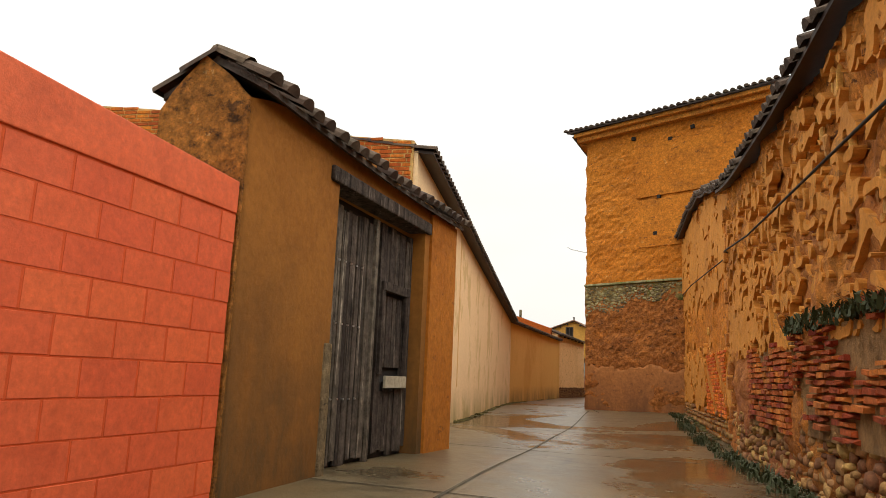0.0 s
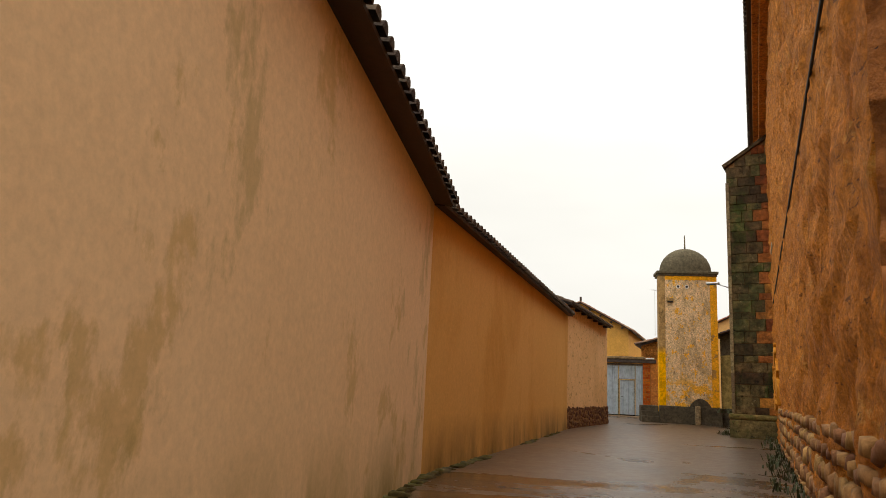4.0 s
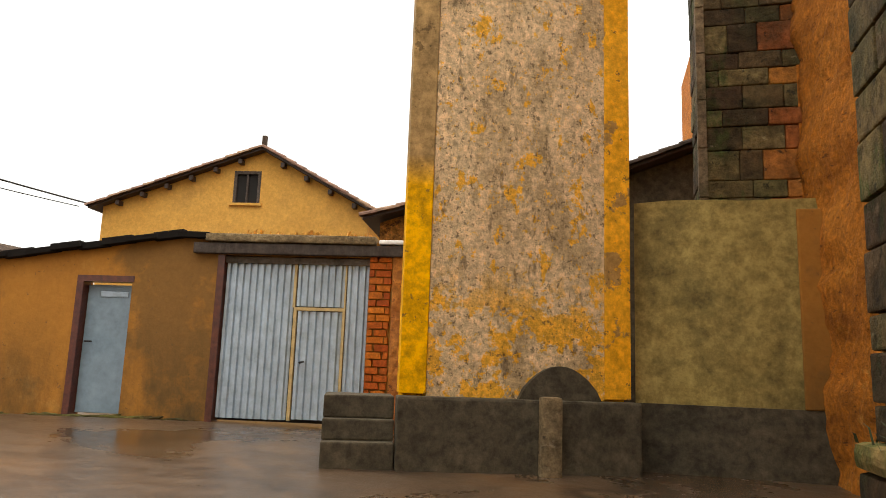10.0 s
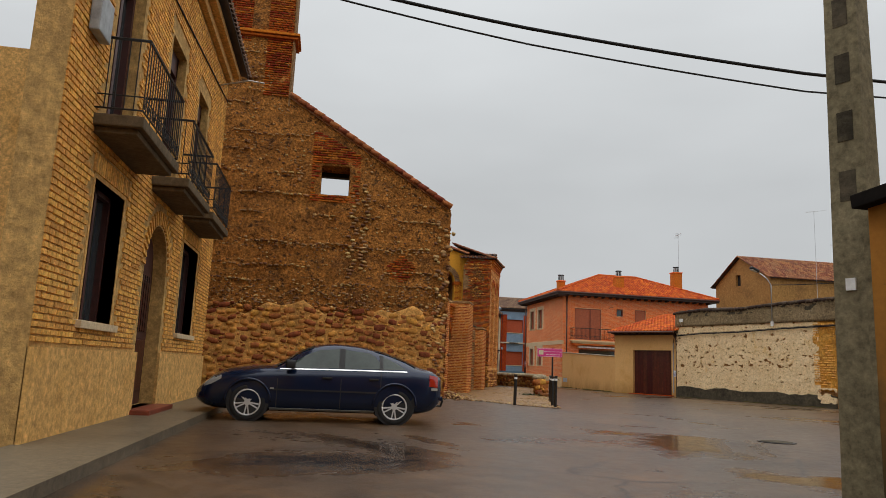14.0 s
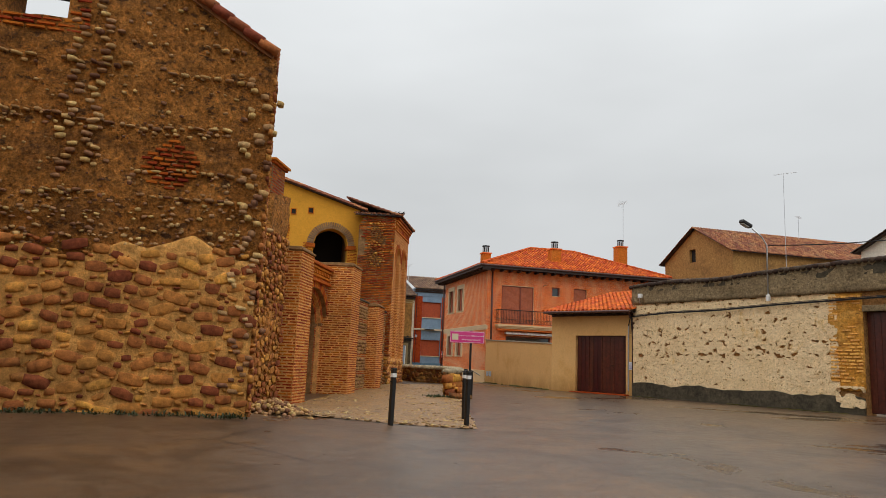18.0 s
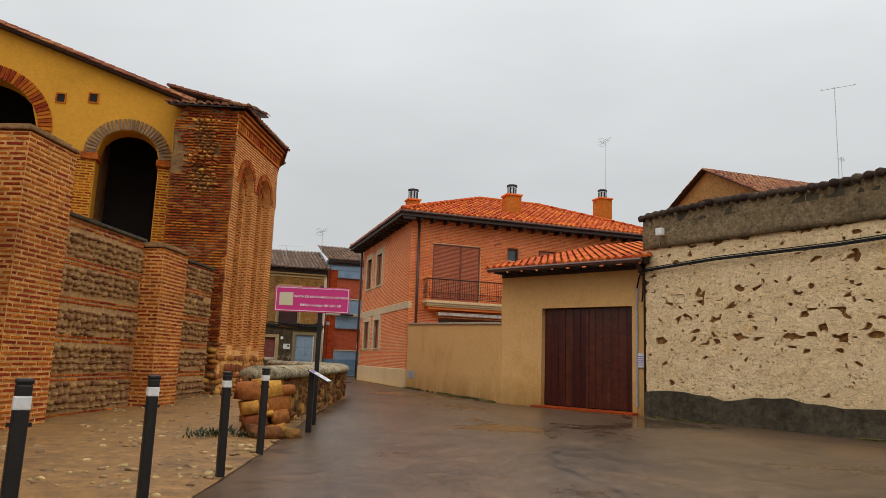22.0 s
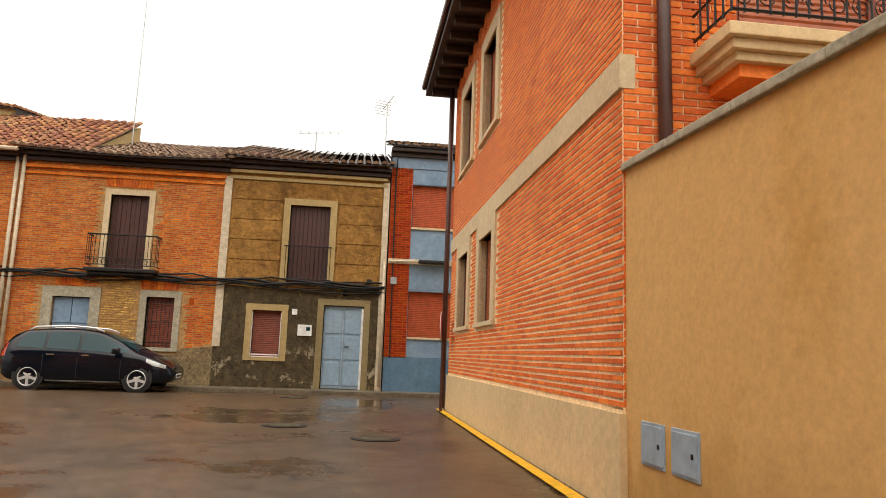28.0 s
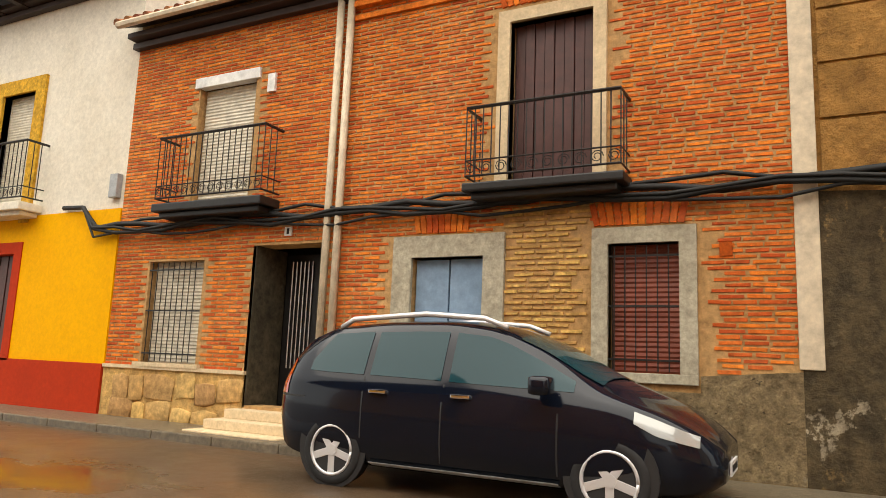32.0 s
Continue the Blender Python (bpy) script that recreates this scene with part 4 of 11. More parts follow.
def ground_sheet():
    bm = bmesh.new()
    xs = sorted({-1500, -600, -250, -150, *range(-110, 21, 1), 60, 200, 600, 1500})
    ys = sorted({-1500, -600, -200, -60, *range(-10, 96, 1), 150, 300, 700, 1500})
    grid = [[bm.verts.new((x, y, ground_z(x, y))) for y in ys] for x in xs]
    for i in range(len(xs) - 1):
        for j in range(len(ys) - 1):
            f = bm.faces.new((grid[i][j], grid[i + 1][j], grid[i + 1][j + 1], grid[i][j + 1]))
            f.material_index = 0 if ys[j] < 27 and xs[i] > -40 else 1
    ob = part("ground", bm, "street_concrete", None, smooth=True)
    ob.data.materials.append(MATS["street_asphalt"])
    return tagged(ob, "rain-wet concrete and asphalt street with puddles", "ground", kind="structure")


ground_sheet()


def strip(name, pts, width, material, label, category, lift=0.006, thick=0.0, kind="structure"):
    """A band laid on the ground along a line."""
    bm = bmesh.new()
    rows = []
    fine = []
    for p, q in zip(pts, pts[1:]):
        n = max(1, int(span(p, q) / 0.8))
        fine += [(p[0] + (q[0] - p[0]) * k / n, p[1] + (q[1] - p[1]) * k / n) for k in range(n)]
    fine.append(pts[-1])
    for i, p in enumerate(fine):
        a, b = fine[max(i - 1, 0)], fine[min(i + 1, len(fine) - 1)]
        d = Vector((b[0] - a[0], b[1] - a[1], 0)).normalized()
        s = Vector((-d.y, d.x, 0)) * width / 2
        z = ground_z(*p) + lift
        row = [bm.verts.new((p[0] + s.x, p[1] + s.y, z)), bm.verts.new((p[0] - s.x, p[1] - s.y, z))]
        if thick:
            row = [bm.verts.new((p[0] + s.x, p[1] + s.y, z - 0.2)), bm.verts.new((p[0] + s.x, p[1] + s.y, z + thick)), bm.verts.new((p[0] - s.x, p[1] - s.y, z + thick)), bm.verts.new((p[0] - s.x, p[1] - s.y, z - 0.2))]
        rows.append(row)
    for a, b in zip(rows, rows[1:]):
        for k in range(len(a) - 1):
            bm.faces.new((a[k + 1], a[k], b[k], b[k + 1]))
    for v in [v for v in bm.verts if not v.link_faces]:
        bm.verts.remove(v)
    bmesh.ops.recalc_face_normals(bm, faces=bm.faces)
    ob = part(name, bm, material, None)
    return tagged(ob, label, category, kind=kind)


def manhole(x, y, yaw):
    z = ground_z(x, y)
    o = thing("manhole_cover", pose(x, y, z, 0, 0, yaw), "round rusty iron manhole cover set in the wet street", "manhole cover")
    bm = bmesh.new()
    disc(bm, (0, 0, -0.02), 0.36, 0.034, 28, "z")
    part("rim", bm, "kerb_stone", o)
    bm = bmesh.new()
    disc(bm, (0, 0, 0.0), 0.31, 0.022, 28, "z")
    lid = part("lid", bm, "iron_black", o)
    for k in range(5):
        h = math.sqrt(0.27 ** 2 - (0.1 * (k - 2)) ** 2)
        part("rib", boxes((-h, h, 0.1 * (k - 2) - 0.012, 0.1 * (k - 2) + 0.012, 0.02, 0.028)), "iron_black", lid)


# joints between the cast concrete slabs
for k, (p, q) in enumerate([((-5.3, 8.9), (-1.9, 9.6)), ((-6.9, 13.2), (-3.4, 14.2)), ((-8.6, 17.5), (-4.6, 18.6)), ((-10.4, 22.0), (-7.9, 22.7)), ((-2.6, 4.0), (-7.9, 22.6)), ((-7.2, 21.5), (-9.4, 27.0)), ((-4.2, 4.6), (-1.0, 5.3))]):
    strip("slab_joint", [p, ((p[0] + q[0]) / 2 + 0.06 * (-1) ** k, (p[1] + q[1]) / 2), q], 0.035, "cement_dark", "dark joint between wet cast concrete slabs", "joint", 0.004)


# ---- stones ----
ICO = None


def ico():
    global ICO
    if ICO is None:
        bm = bmesh.new()
        bmesh.ops.create_icosphere(bm, subdivisions=1, radius=1.0)
        ICO = ([tuple(v.co) for v in bm.verts], [tuple(v.index for v in f.verts) for f in bm.faces])
        bm.free()
    return ICO


def stone_mesh(rows, seed=1, square=0.35):
    """Stones (u, z, half width, half height, bulge[, turn]) half sunk into the plane y = 0, as verts and faces."""
    base, faces = ico()
    rng = np.random.RandomState(seed)
    b = np.array(base)
    b = np.sign(b) * np.abs(b) ** (1 - square)
    vs, fs = [], []
    for r in rows:
        u, z, hw, hh, d = r[:5]
        p = b * (1 + rng.uniform(-0.14, 0.14, (len(b), 1)))
        an = r[5] if len(r) > 5 else rng.uniform(-0.2, 0.2)
        x, zz = p[:, 0] * hw, p[:, 2] * hh
        k = len(vs)
        vs += list(zip(u + x * math.cos(an) - zz * math.sin(an), p[:, 1] * d, z + x * math.sin(an) + zz * math.cos(an)))
        fs += [tuple(i + k for i in f) for f in faces]
    return vs, fs


def lay_stones(parent, rows, material, stuff_material, near=None, name="stone", limit=200, seed=4, square=0.35, m=None):
    singles = [r for r in rows if near and near(r[0], r[1])][:limit]
    chosen = set(map(id, singles))
    rest = [r for r in rows if id(r) not in chosen]
    pool = []
    for k in range(10):
        v, f = stone_mesh([(0, 0, 1, 1, 1, 0)], seed + k, square)
        pool.append(mesh_of(name, v, f, material, True))
    rng = random.Random(seed)
    for r in singles:
        u, z, hw, hh, d = r[:5]
        mm = Matrix.Translation((u, 0, z)) @ pose(0, 0, 0, 0, math.degrees(r[5]) if len(r) > 5 else rng.uniform(-10, 10), 0) @ Matrix.Diagonal((hw, d, hh, 1))
        put(name, rng.choice(pool), parent, (m @ mm) if m is not None else mm)
    if rest:
        v, f = stone_mesh(rest, seed, square)
        put(name + "_rubble", mesh_of(name + "_rubble", v, f, stuff_material, True), parent, m, kind="stuff")


def coursed_stones(u0, u1, z0, z1, w, h, seed, keep=None, bulge=0.05, gap=0.02, loose=0.35):
    """Rough courses of stones filling a rectangle."""
    rng = random.Random(seed)
    out, z = [], z0
    while z < z1:
        hh = h * rng.uniform(1 - loose, 1 + loose)
        u = u0 - rng.uniform(0, w)
        while u < u1:
            ww = w * rng.uniform(1 - loose, 1 + loose * 1.4)
            cu, cz = u + ww / 2, z + hh / 2 + rng.uniform(-0.15, 0.15) * hh
            if u0 < cu < u1 and cz < z1 and (keep is None or keep(cu, cz)):
                out.append((cu, cz, ww / 2 - gap / 2, hh / 2 * rng.uniform(0.8, 1.05) - gap / 2, bulge * rng.uniform(0.7, 1.3)))
            u += ww
        z += hh
    return out


def packed_stones(u0, u1, z0, z1, rmin, rmax, seed, keep=None, flat=(1.15, 1.8), bulge=0.05, tries=2600, gap=0.88):
    """Random rubble: stones of mixed size thrown in where they fit, large ones first."""
    rng = random.Random(seed)
    out, cells = [], {}
    big = rmax * 2.2
    for n in range(tries):
        r = rmin + (rmax - rmin) * (1 - n / tries) ** 2
        u, z = rng.uniform(u0, u1), rng.uniform(z0, z1)
        if keep and not keep(u, z):
            continue
        a = rng.uniform(*flat)
        ci, cj = int(u // big), int(z // big)
        fits = True
        for di in (-1, 0, 1):
            for dj in (-1, 0, 1):
                for (v, w, q) in cells.get((ci + di, cj + dj), ()):
                    if ((u - v) / 1.45) ** 2 + (z - w) ** 2 < (gap * (r + q)) ** 2:
                        fits = False
        if fits:
            cells.setdefault((ci, cj), []).append((u, z, r))
            out.append((u, z, r * a * rng.uniform(0.9, 1.05), r * rng.uniform(0.78, 0.98), bulge * rng.uniform(0.6, 1.3), rng.uniform(-0.35, 0.35)))
    return out


def clipped(rows, holes):
    """Bricks cut off cleanly at the openings (u0, u1, z0, z1) instead of being left out."""
    out = []
    for u, z, l, h, d in rows:
        pieces = [(u, u + l)]
        for a, b, lo, hi in holes:
            if z + h * 0.6 > lo and z + h * 0.4 < hi:
                pieces = [q for p0, p1 in pieces for q in ((p0, min(p1, a)), (max(p0, b), p1)) if q[1] - q[0] > 0.02]
        out += [(p0, z, p1 - p0, h, d) for p0, p1 in pieces]
    return out


def tufts(points, name, label, seed=3, h=0.12, spread=0.10, blades=7, material="leaf_green"):
    """Low weeds: small curved blades round each point, one object."""
    rng = random.Random(seed)
    vs, fs = [], []
    for x, y, z in points:
        for _ in range(blades):
            an, ln = rng.uniform(0, 6.283), h * rng.uniform(0.4, 1.2)
            bx, by = x + rng.uniform(-spread, spread), y + rng.uniform(-spread, spread)
            dx, dy, w = math.cos(an), math.sin(an), rng.uniform(0.006, 0.018)
            k = len(vs)
            vs += [(bx - dy * w, by + dx * w, z), (bx + dy * w, by - dx * w, z), (bx + dx * ln * 0.3 + dy * w * 0.8, by + dy * ln * 0.3 - dx * w * 0.8, z + ln * 0.7), (bx + dx * ln * 0.3 - dy * w * 0.8, by + dy * ln * 0.3 + dx * w * 0.8, z + ln * 0.7), (bx + dx * ln * 0.8, by + dy * ln * 0.8, z + ln * 0.85)]
            fs += [(k, k + 1, k + 2, k + 3), (k + 3, k + 2, k + 4)]
    ob = new(name, mesh_of(name, vs, fs, material))
    return tagged(ob, label, "weeds", kind="stuff")


def moss_bank(p, q, name="moss_bank", width=0.22, height=0.055, seed=1, side=1):
    """A lumpy strip of moss and silt where a wall meets the street."""
    rng = random.Random(seed)
    ln = span(p, q)
    m = frame_of(p, q)
    rows = []
    for k in range(int(ln / 0.11)):
        u = k * 0.11 + rng.uniform(-.04, .04)
        w = width * rng.uniform(0.35, 1.0)
        if noise.noise(Vector((u * 0.8, seed * 3.1, 0))) > -0.25:
            rows.append((u, rng.uniform(-0.015, 0.005), rng.uniform(0.06, 0.32), height * rng.uniform(0.25, 0.75), w))
    v, f = stone_mesh(rows, seed, 0.1)
    v = [(a, b, c + ground_z(*(m @ Vector((a, b, 0))).xy)) for a, b, c in v]
    ob = new(name, mesh_of(name, v, f, "moss", True))
    ob.matrix_world = m
    return tagged(ob, "green moss and silt along the foot of a wall", "moss", kind="stuff")


def wire(name, pts, r, label, parent=None, sag=0.0, material="cable_black", n=5):
    """A cable through points, sagging between them."""
    fine = []
    for p, q in zip(pts, pts[1:]):
        k = 10 if sag else max(1, int((Vector(q) - Vector(p)).length / 0.6))
        for i in range(k):
            f = i / k
            c = Vector(p).lerp(Vector(q), f)
            c.z -= sag * 4 * f * (1 - f)
            fine.append(c)
    fine.append(Vector(pts[-1]))
    ob = part(name, tube(bmesh.new(), fine, r, n), material, parent, label if parent else "", smooth=True)
    return ob if parent else tagged(ob, label, "cable")


# ---- red block wall ----
def red_block_wall():
    a, b = (-2.31, -3.0), (-3.72, 3.36)
    ln = span(a, b)
    o = thing("block_wall", frame_of(a, b, 0.0), "orange-red painted concrete block garden wall", "wall")
    part("core", slab(ln, [(0, 2.58), (ln, 2.26)], 0.2, y0=0.0), "mortar_red", o)
    rows = brick_field(ln, 2.05, 0.41, 0.205, 0.005, 0.003, lambda *r: True, 0.0, 0.5, 2)
    rows = [(u, z, l, h, d + 0.003 * ((i * 7) % 5) / 5) for i, (u, z, l, h, d) in enumerate(rows)]
    lay_bricks(o, rows, "block_paint", "block_paint", lambda u, z: True, "block", 300, 0.002, 0.004)
    bm = boxes((0, ln, -0.012, 0.215, 2.058, 2.285), bevel=0.008)
    for v in bm.verts:
        if v.co.z > 2.2:
            v.co.z += 0.049 * (ln - v.co.x)
    part("coping", bm, "block_paint", o)


red_block_wall()


# ---- shed with the old plank door ----
def plank_shed():
    a, b = (-3.73, 3.42), (-4.81, 8.26)
    ln = span(a, b)
    o = thing("gate_shed", frame_of(a, b), "brown mud-plastered gateway with a ragged tile cap", "outbuilding")
    d0, d1 = 1.46, 3.78
    part("wall", slab(ln, [(0, 2.95), (1.0, 3.12), (ln, 3.06)], 0.75, [(d0, d1, -0.3, 2.72)], step=0.25, rough=0.02), "plaster_brown", o)
    part("pier_patch", slab(1.0, 3.0, 0.05, y0=-0.035, step=0.2, rough=0.03), "plaster_pier", o).matrix_basis = Matrix.Translation((d1 + 0.16, 0, 0))
    end = part("gable_end", slab(0.78, [(0, 2.9), (0.36, 3.3), (0.78, 2.95)], 0.06, step=0.1, rough=0.02), "mud_pebbly", o)
    end.matrix_basis = Matrix.Translation((-0.03, 0.78, 0)) @ pose(0, 0, 0, 0, 0, -90)
    bm = boxes((d0 - 0.18, d1 + 0.14, -0.04, 0.22, 2.66, 2.80), bevel=0.02)
    for v in bm.verts:
        v.co.z += 0.035 * math.sin(v.co.x * 2.1) + 0.02 * math.sin(v.co.x * 7)
    part("lintel", bm, "wood_weathered", o, "split weathered timber lintel")
    # the cap: two rows of barrel tiles each side
    for sgn, mm in ((1, Matrix.Translation((0.02, -0.13, 3.04))), (-1, Matrix.Translation((ln + 0.05, 0.82, 3.04)) @ pose(0, 0, 0, 0, 0, 180))):
        tiled_roof(o, ln + 0.03, 0.49, 0.27, mm, "tile_dark", course=0.36, jitter=0.03, seed=4 + sgn, sag=0.05)
    for k in range(5):
        bm = tube(bmesh.new(), [(0.0, 0, 0), (0.0, 0.42, 0.02)], 0.085, 8, 0.8)
        t = part("ridge_tile", bm, "tile_dark", o)
        t.matrix_basis = pose(0.1 + k * 0.36, 0.40, 3.34 - 0.01 * k, 3, 6 * (-1) ** k, -90 + 9 * (-1) ** k)
    # black backing paints the shade between the planks
    door = part("door", boxes((d0 + 0.02, d1 - 0.02, 0.20, 0.24, 0.12, 2.66)), "shade_black", o, "gap-toothed grey weathered plank double door")
    rng = random.Random(8)
    u, mid = d0 + 0.03, 2.62
    while u < d1 - 0.06:
        w = rng.uniform(0.10, 0.19)
        if u + w > d1 - 0.03:
            w = d1 - 0.03 - u
        if u < mid < u + w:
            w = mid - u
        z0 = 0.12 + rng.uniform(0, 0.10)
        z1 = 2.60 + rng.uniform(-0.06, 0.05)
        inner = mid + 0.35 < u + w / 2 < mid + 0.85
        bm = boxes((u + 0.006, u + w - 0.006, 0.15 + rng.uniform(-.012, .012), 0.19, z0, z1 if not inner else 1.0 + rng.uniform(-.2, .05)), bevel=0.004)
        if inner:
            box(bm, u + 0.006, u + w - 0.006, 0.165, 0.19, 1.08, 1.86, 0.004)
            box(bm, u + 0.006, u + w - 0.006, 0.155, 0.19, 1.95, z1, 0.004)
        for v in bm.verts:
            v.co.x += 0.006 * math.sin(v.co.z * 5 + u * 9)
        part("plank", bm, "wood_weathered", door)
        u += w
    part("stile", boxes((mid - 0.035, mid + 0.035, 0.105, 0.16, 0.12, 2.62), bevel=0.006), "wood_weathered", door)
    part("wicket_frame", boxes((mid + 0.22, mid + 0.30, 0.11, 0.16, 1.0, 1.98), (mid + 0.92, mid + 1.0, 0.11, 0.16, 0.9, 1.98), (mid + 0.22, mid + 1.0, 0.10, 0.16, 1.90, 2.0), bevel=0.006), "wood_weathered", door)
    part("patch_board", boxes((mid + 0.38, mid + 0.98, 0.09, 0.125, 0.86, 0.99), bevel=0.008), "stone_grey", door, "pale grey patch board")
    for z in (0.75, 1.45, 2.05):
        for k in range(7):
            part("nail", boxes((d0 + 0.1 + 0.13 * k, d0 + 0.118 + 0.13 * k, 0.135, 0.15, z, z + 0.016)), "steel", door)
    part("jamb", boxes((d0 - 0.10, d0 + 0.03, -0.02, 0.18, 0.0, 1.25), bevel=0.02), "cement_grey", o)


plank_shed()


# ---- long ochre wall and the pinkish barn ----
def long_wall(name, a, b, top, mat, label, eave, foot=None, holes=()):
    ln = span(a, b)
    o = thing(name, frame_of(a, b), label, "wall")
    part("wall", slab(ln, top, 0.45), mat, o)
    prof = top if isinstance(top, list) else [(0, top), (ln, top)]
    for (u0, z0), (u1, z1) in zip(prof, prof[1:]):
        mm = Matrix.Translation((u0, -eave, z0 - 0.02)) @ pose(0, 0, 0, 0, -math.degrees(math.atan2(z1 - z0, u1 - u0)), 0)
        tiled_roof(o, math.hypot(u1 - u0, z1 - z0) - (0.2 if name == "barn" else 0.0), 3.0, 1.1 if name == "barn" else 0.45, mm, "tile_dark", "wood_eave", course=0.36, seed=int(u0) + 3, jitter=0.006)
        for k in range(int((u1 - u0) / 0.9) if name == "barn" else 0):
            f = (k + 0.5) * 0.9 / (u1 - u0)
            z = z0 + (z1 - z0) * f
            part("rafter_end", boxes((u0 + f * (u1 - u0) - 0.035, u0 + f * (u1 - u0) + 0.035, -eave + 0.06, 0.02, z - 0.10, z - 0.02)), "wood_eave", o)
    return o, ln


BEND = (-13.55, 28.5)
w1, w1_len = long_wall("ochre_wall", (-6.3, 9.5), BEND, [(0, 4.71), (10, 4.11), (20.34, 3.54)], "plaster_ochre", "long ochre-plastered barn wall with moss at its foot", 0.28)
part("plaster_seam", boxes((5.09, 5.17, -0.006, 0.0, 0.8, 4.40), bevel=0.002), "render_tan", w1, "darker patched seam in the plaster")
w2, w2_len = long_wall("ochre_wall", BEND, (-16.64, 42.1), [(0, 3.54), (13.94, 3.56)], "plaster_orange", "long ochre-plastered barn wall, the bent end", 0.17)
barn, barn_len = long_wall("barn", (-16.76, 42.12), (-17.4, 48.7), [(0, 3.94), (6.61, 3.76)], "plaster_pink", "rough pinkish plastered barn on a cobbled stone footing", 0.22)
part("joint", boxes((-0.02, 0.025, -0.008, 0.0, 0.64, 3.9), bevel=0.003), "mortar_dark", barn, "dark open joint where the two walls meet")
rows = packed_stones(0.02, barn_len, -0.02, 0.63, 0.03, 0.085, 5, flat=(1.1, 1.8), bulge=0.020, tries=3400, gap=0.95)
part("footing", slab(barn_len, 0.63, 0.06, y0=-0.045, step=0.5, rough=0.01), "mortar_dark", barn)
lay_stones(barn, rows, "rubble_barn_near", "rubble_barn", lambda u, z: True, "footing_stone", 300, square=0.6, m=Matrix.Translation((0, -0.042, 0)))
part("side_wall", slab(4.0, [(0, 3.9), (4, 5.3)], 0.3), "plaster_pink", barn).matrix_basis = Matrix.Translation((barn_len, 0.31, 0)) @ pose(0, 0, 0, 0, 0, 90)
part("gable_brick", slab(2.4, [(0, 4.3), (2.4, 5.1)], 0.3), "brick_red", barn).matrix_basis = Matrix.Translation((0.0, 0.4, 0)) @ pose(0, 0, 0, 0, 0, 90)

gx = thing("brick_gable", frame_of((-12.5, 7.09), (-6.36, 9.43)), "bare hollow-brick gable end of the barn", "wall")
GTOP = [(0, 5.72), (2.2, 5.52), (5.2, 5.0), (6.58, 4.88)]
part("wall", slab(6.58, GTOP, 0.3), "mortar_tan", gx)
rows = brick_field(6.55, 5.8, 0.27, 0.075, 0.016, 0.014, lambda a, b, z0, z1: z0 > 3.1 and z1 < lerp_profile(GTOP, (a + b) / 2) + 0.03, 0.12)
lay_bricks(gx, rows, "brick_near", "brick_red", lambda u, z: u > 4.9, "brick", 250, 0.006)
for k in range(2):
    moss_bank(*(((-6.6, 10.2), BEND), (BEND, (-16.7, 42.0)))[k], seed=4 + k)

def relief_wall(parent, ln, prof, thick, material, holes=(), step=0.13, amp=0.05, seed=1, name="wall", z0=-0.3, label="", freq=1.0, at=None):
    """A worn wall: a body, and in front of it a fine face that bulges and pits, open at the holes."""
    core = part(name + "_core", slab(ln, prof, thick - 0.14, holes, z0, 0.14), material, parent)
    top = max(z for _, z in prof)
    us = sorted({round(k * step, 4) for k in range(int(ln / step) + 1)} | {0.0, ln} | {p[0] for p in prof if 0 <= p[0] <= ln} | {h[0] for h in holes} | {h[1] for h in holes})
    zs = sorted({round(z0 + k * step, 4) for k in range(int((top - z0) / step) + 2)} | {h[2] for h in holes} | {h[3] for h in holes})
    us = [u for i, u in enumerate(us) if i == 0 or u - us[i - 1] > 0.012]
    zs = [z for i, z in enumerate(zs) if i == 0 or z - zs[i - 1] > 0.012]
    bm = bmesh.new()
    cache = {}

    def vert(u, z):
        key = (round(u, 4), round(z, 4))
        if key not in cache:
            p = Vector((u * 1.1, seed * 7.3, z * 1.5)) * freq
            d = amp * (noise.noise(p) + 0.7 * noise.noise(p * 2.6) + 0.6 * noise.noise(p * 5.7) + 0.4 * noise.noise(p * 11.0))
            cache[key] = bm.verts.new((u, d, z))
        return cache[key]

    for u0, u1 in zip(us, us[1:]):
        ta, tb = lerp_profile(prof, u0 + 1e-6), lerp_profile(prof, u1 - 1e-6)
        for a, b in zip(zs, zs[1:]):
            if any(h[0] - 1e-3 < (u0 + u1) / 2 < h[1] + 1e-3 and h[2] < (a + b) / 2 < h[3] for h in holes):
                continue
            if a >= min(ta, tb) - 0.02:
                if a >= max(ta, tb) - 0.02:
                    continue
            q = [vert(u0, min(a, ta)), vert(u1, min(a, tb)), vert(u1, min(b, tb)), vert(u0, min(b, ta))]
            q = [v for i, v in enumerate(q) if v not in q[:i]]
            if len(q) > 2:
                bm.faces.new(q)
    edge = [e for e in bm.edges if len(e.link_faces) == 1]
    ext = bmesh.ops.extrude_edge_only(bm, edges=edge)
    for v in [g for g in ext["geom"] if isinstance(g, bmesh.types.BMVert)]:
        v.co.y = 0.16
    bmesh.ops.recalc_face_normals(bm, faces=bm.faces)
    face = part(name + "_face", bm, material, parent, label, smooth=True)
    if at:
        core.matrix_basis = face.matrix_basis = at
    return face


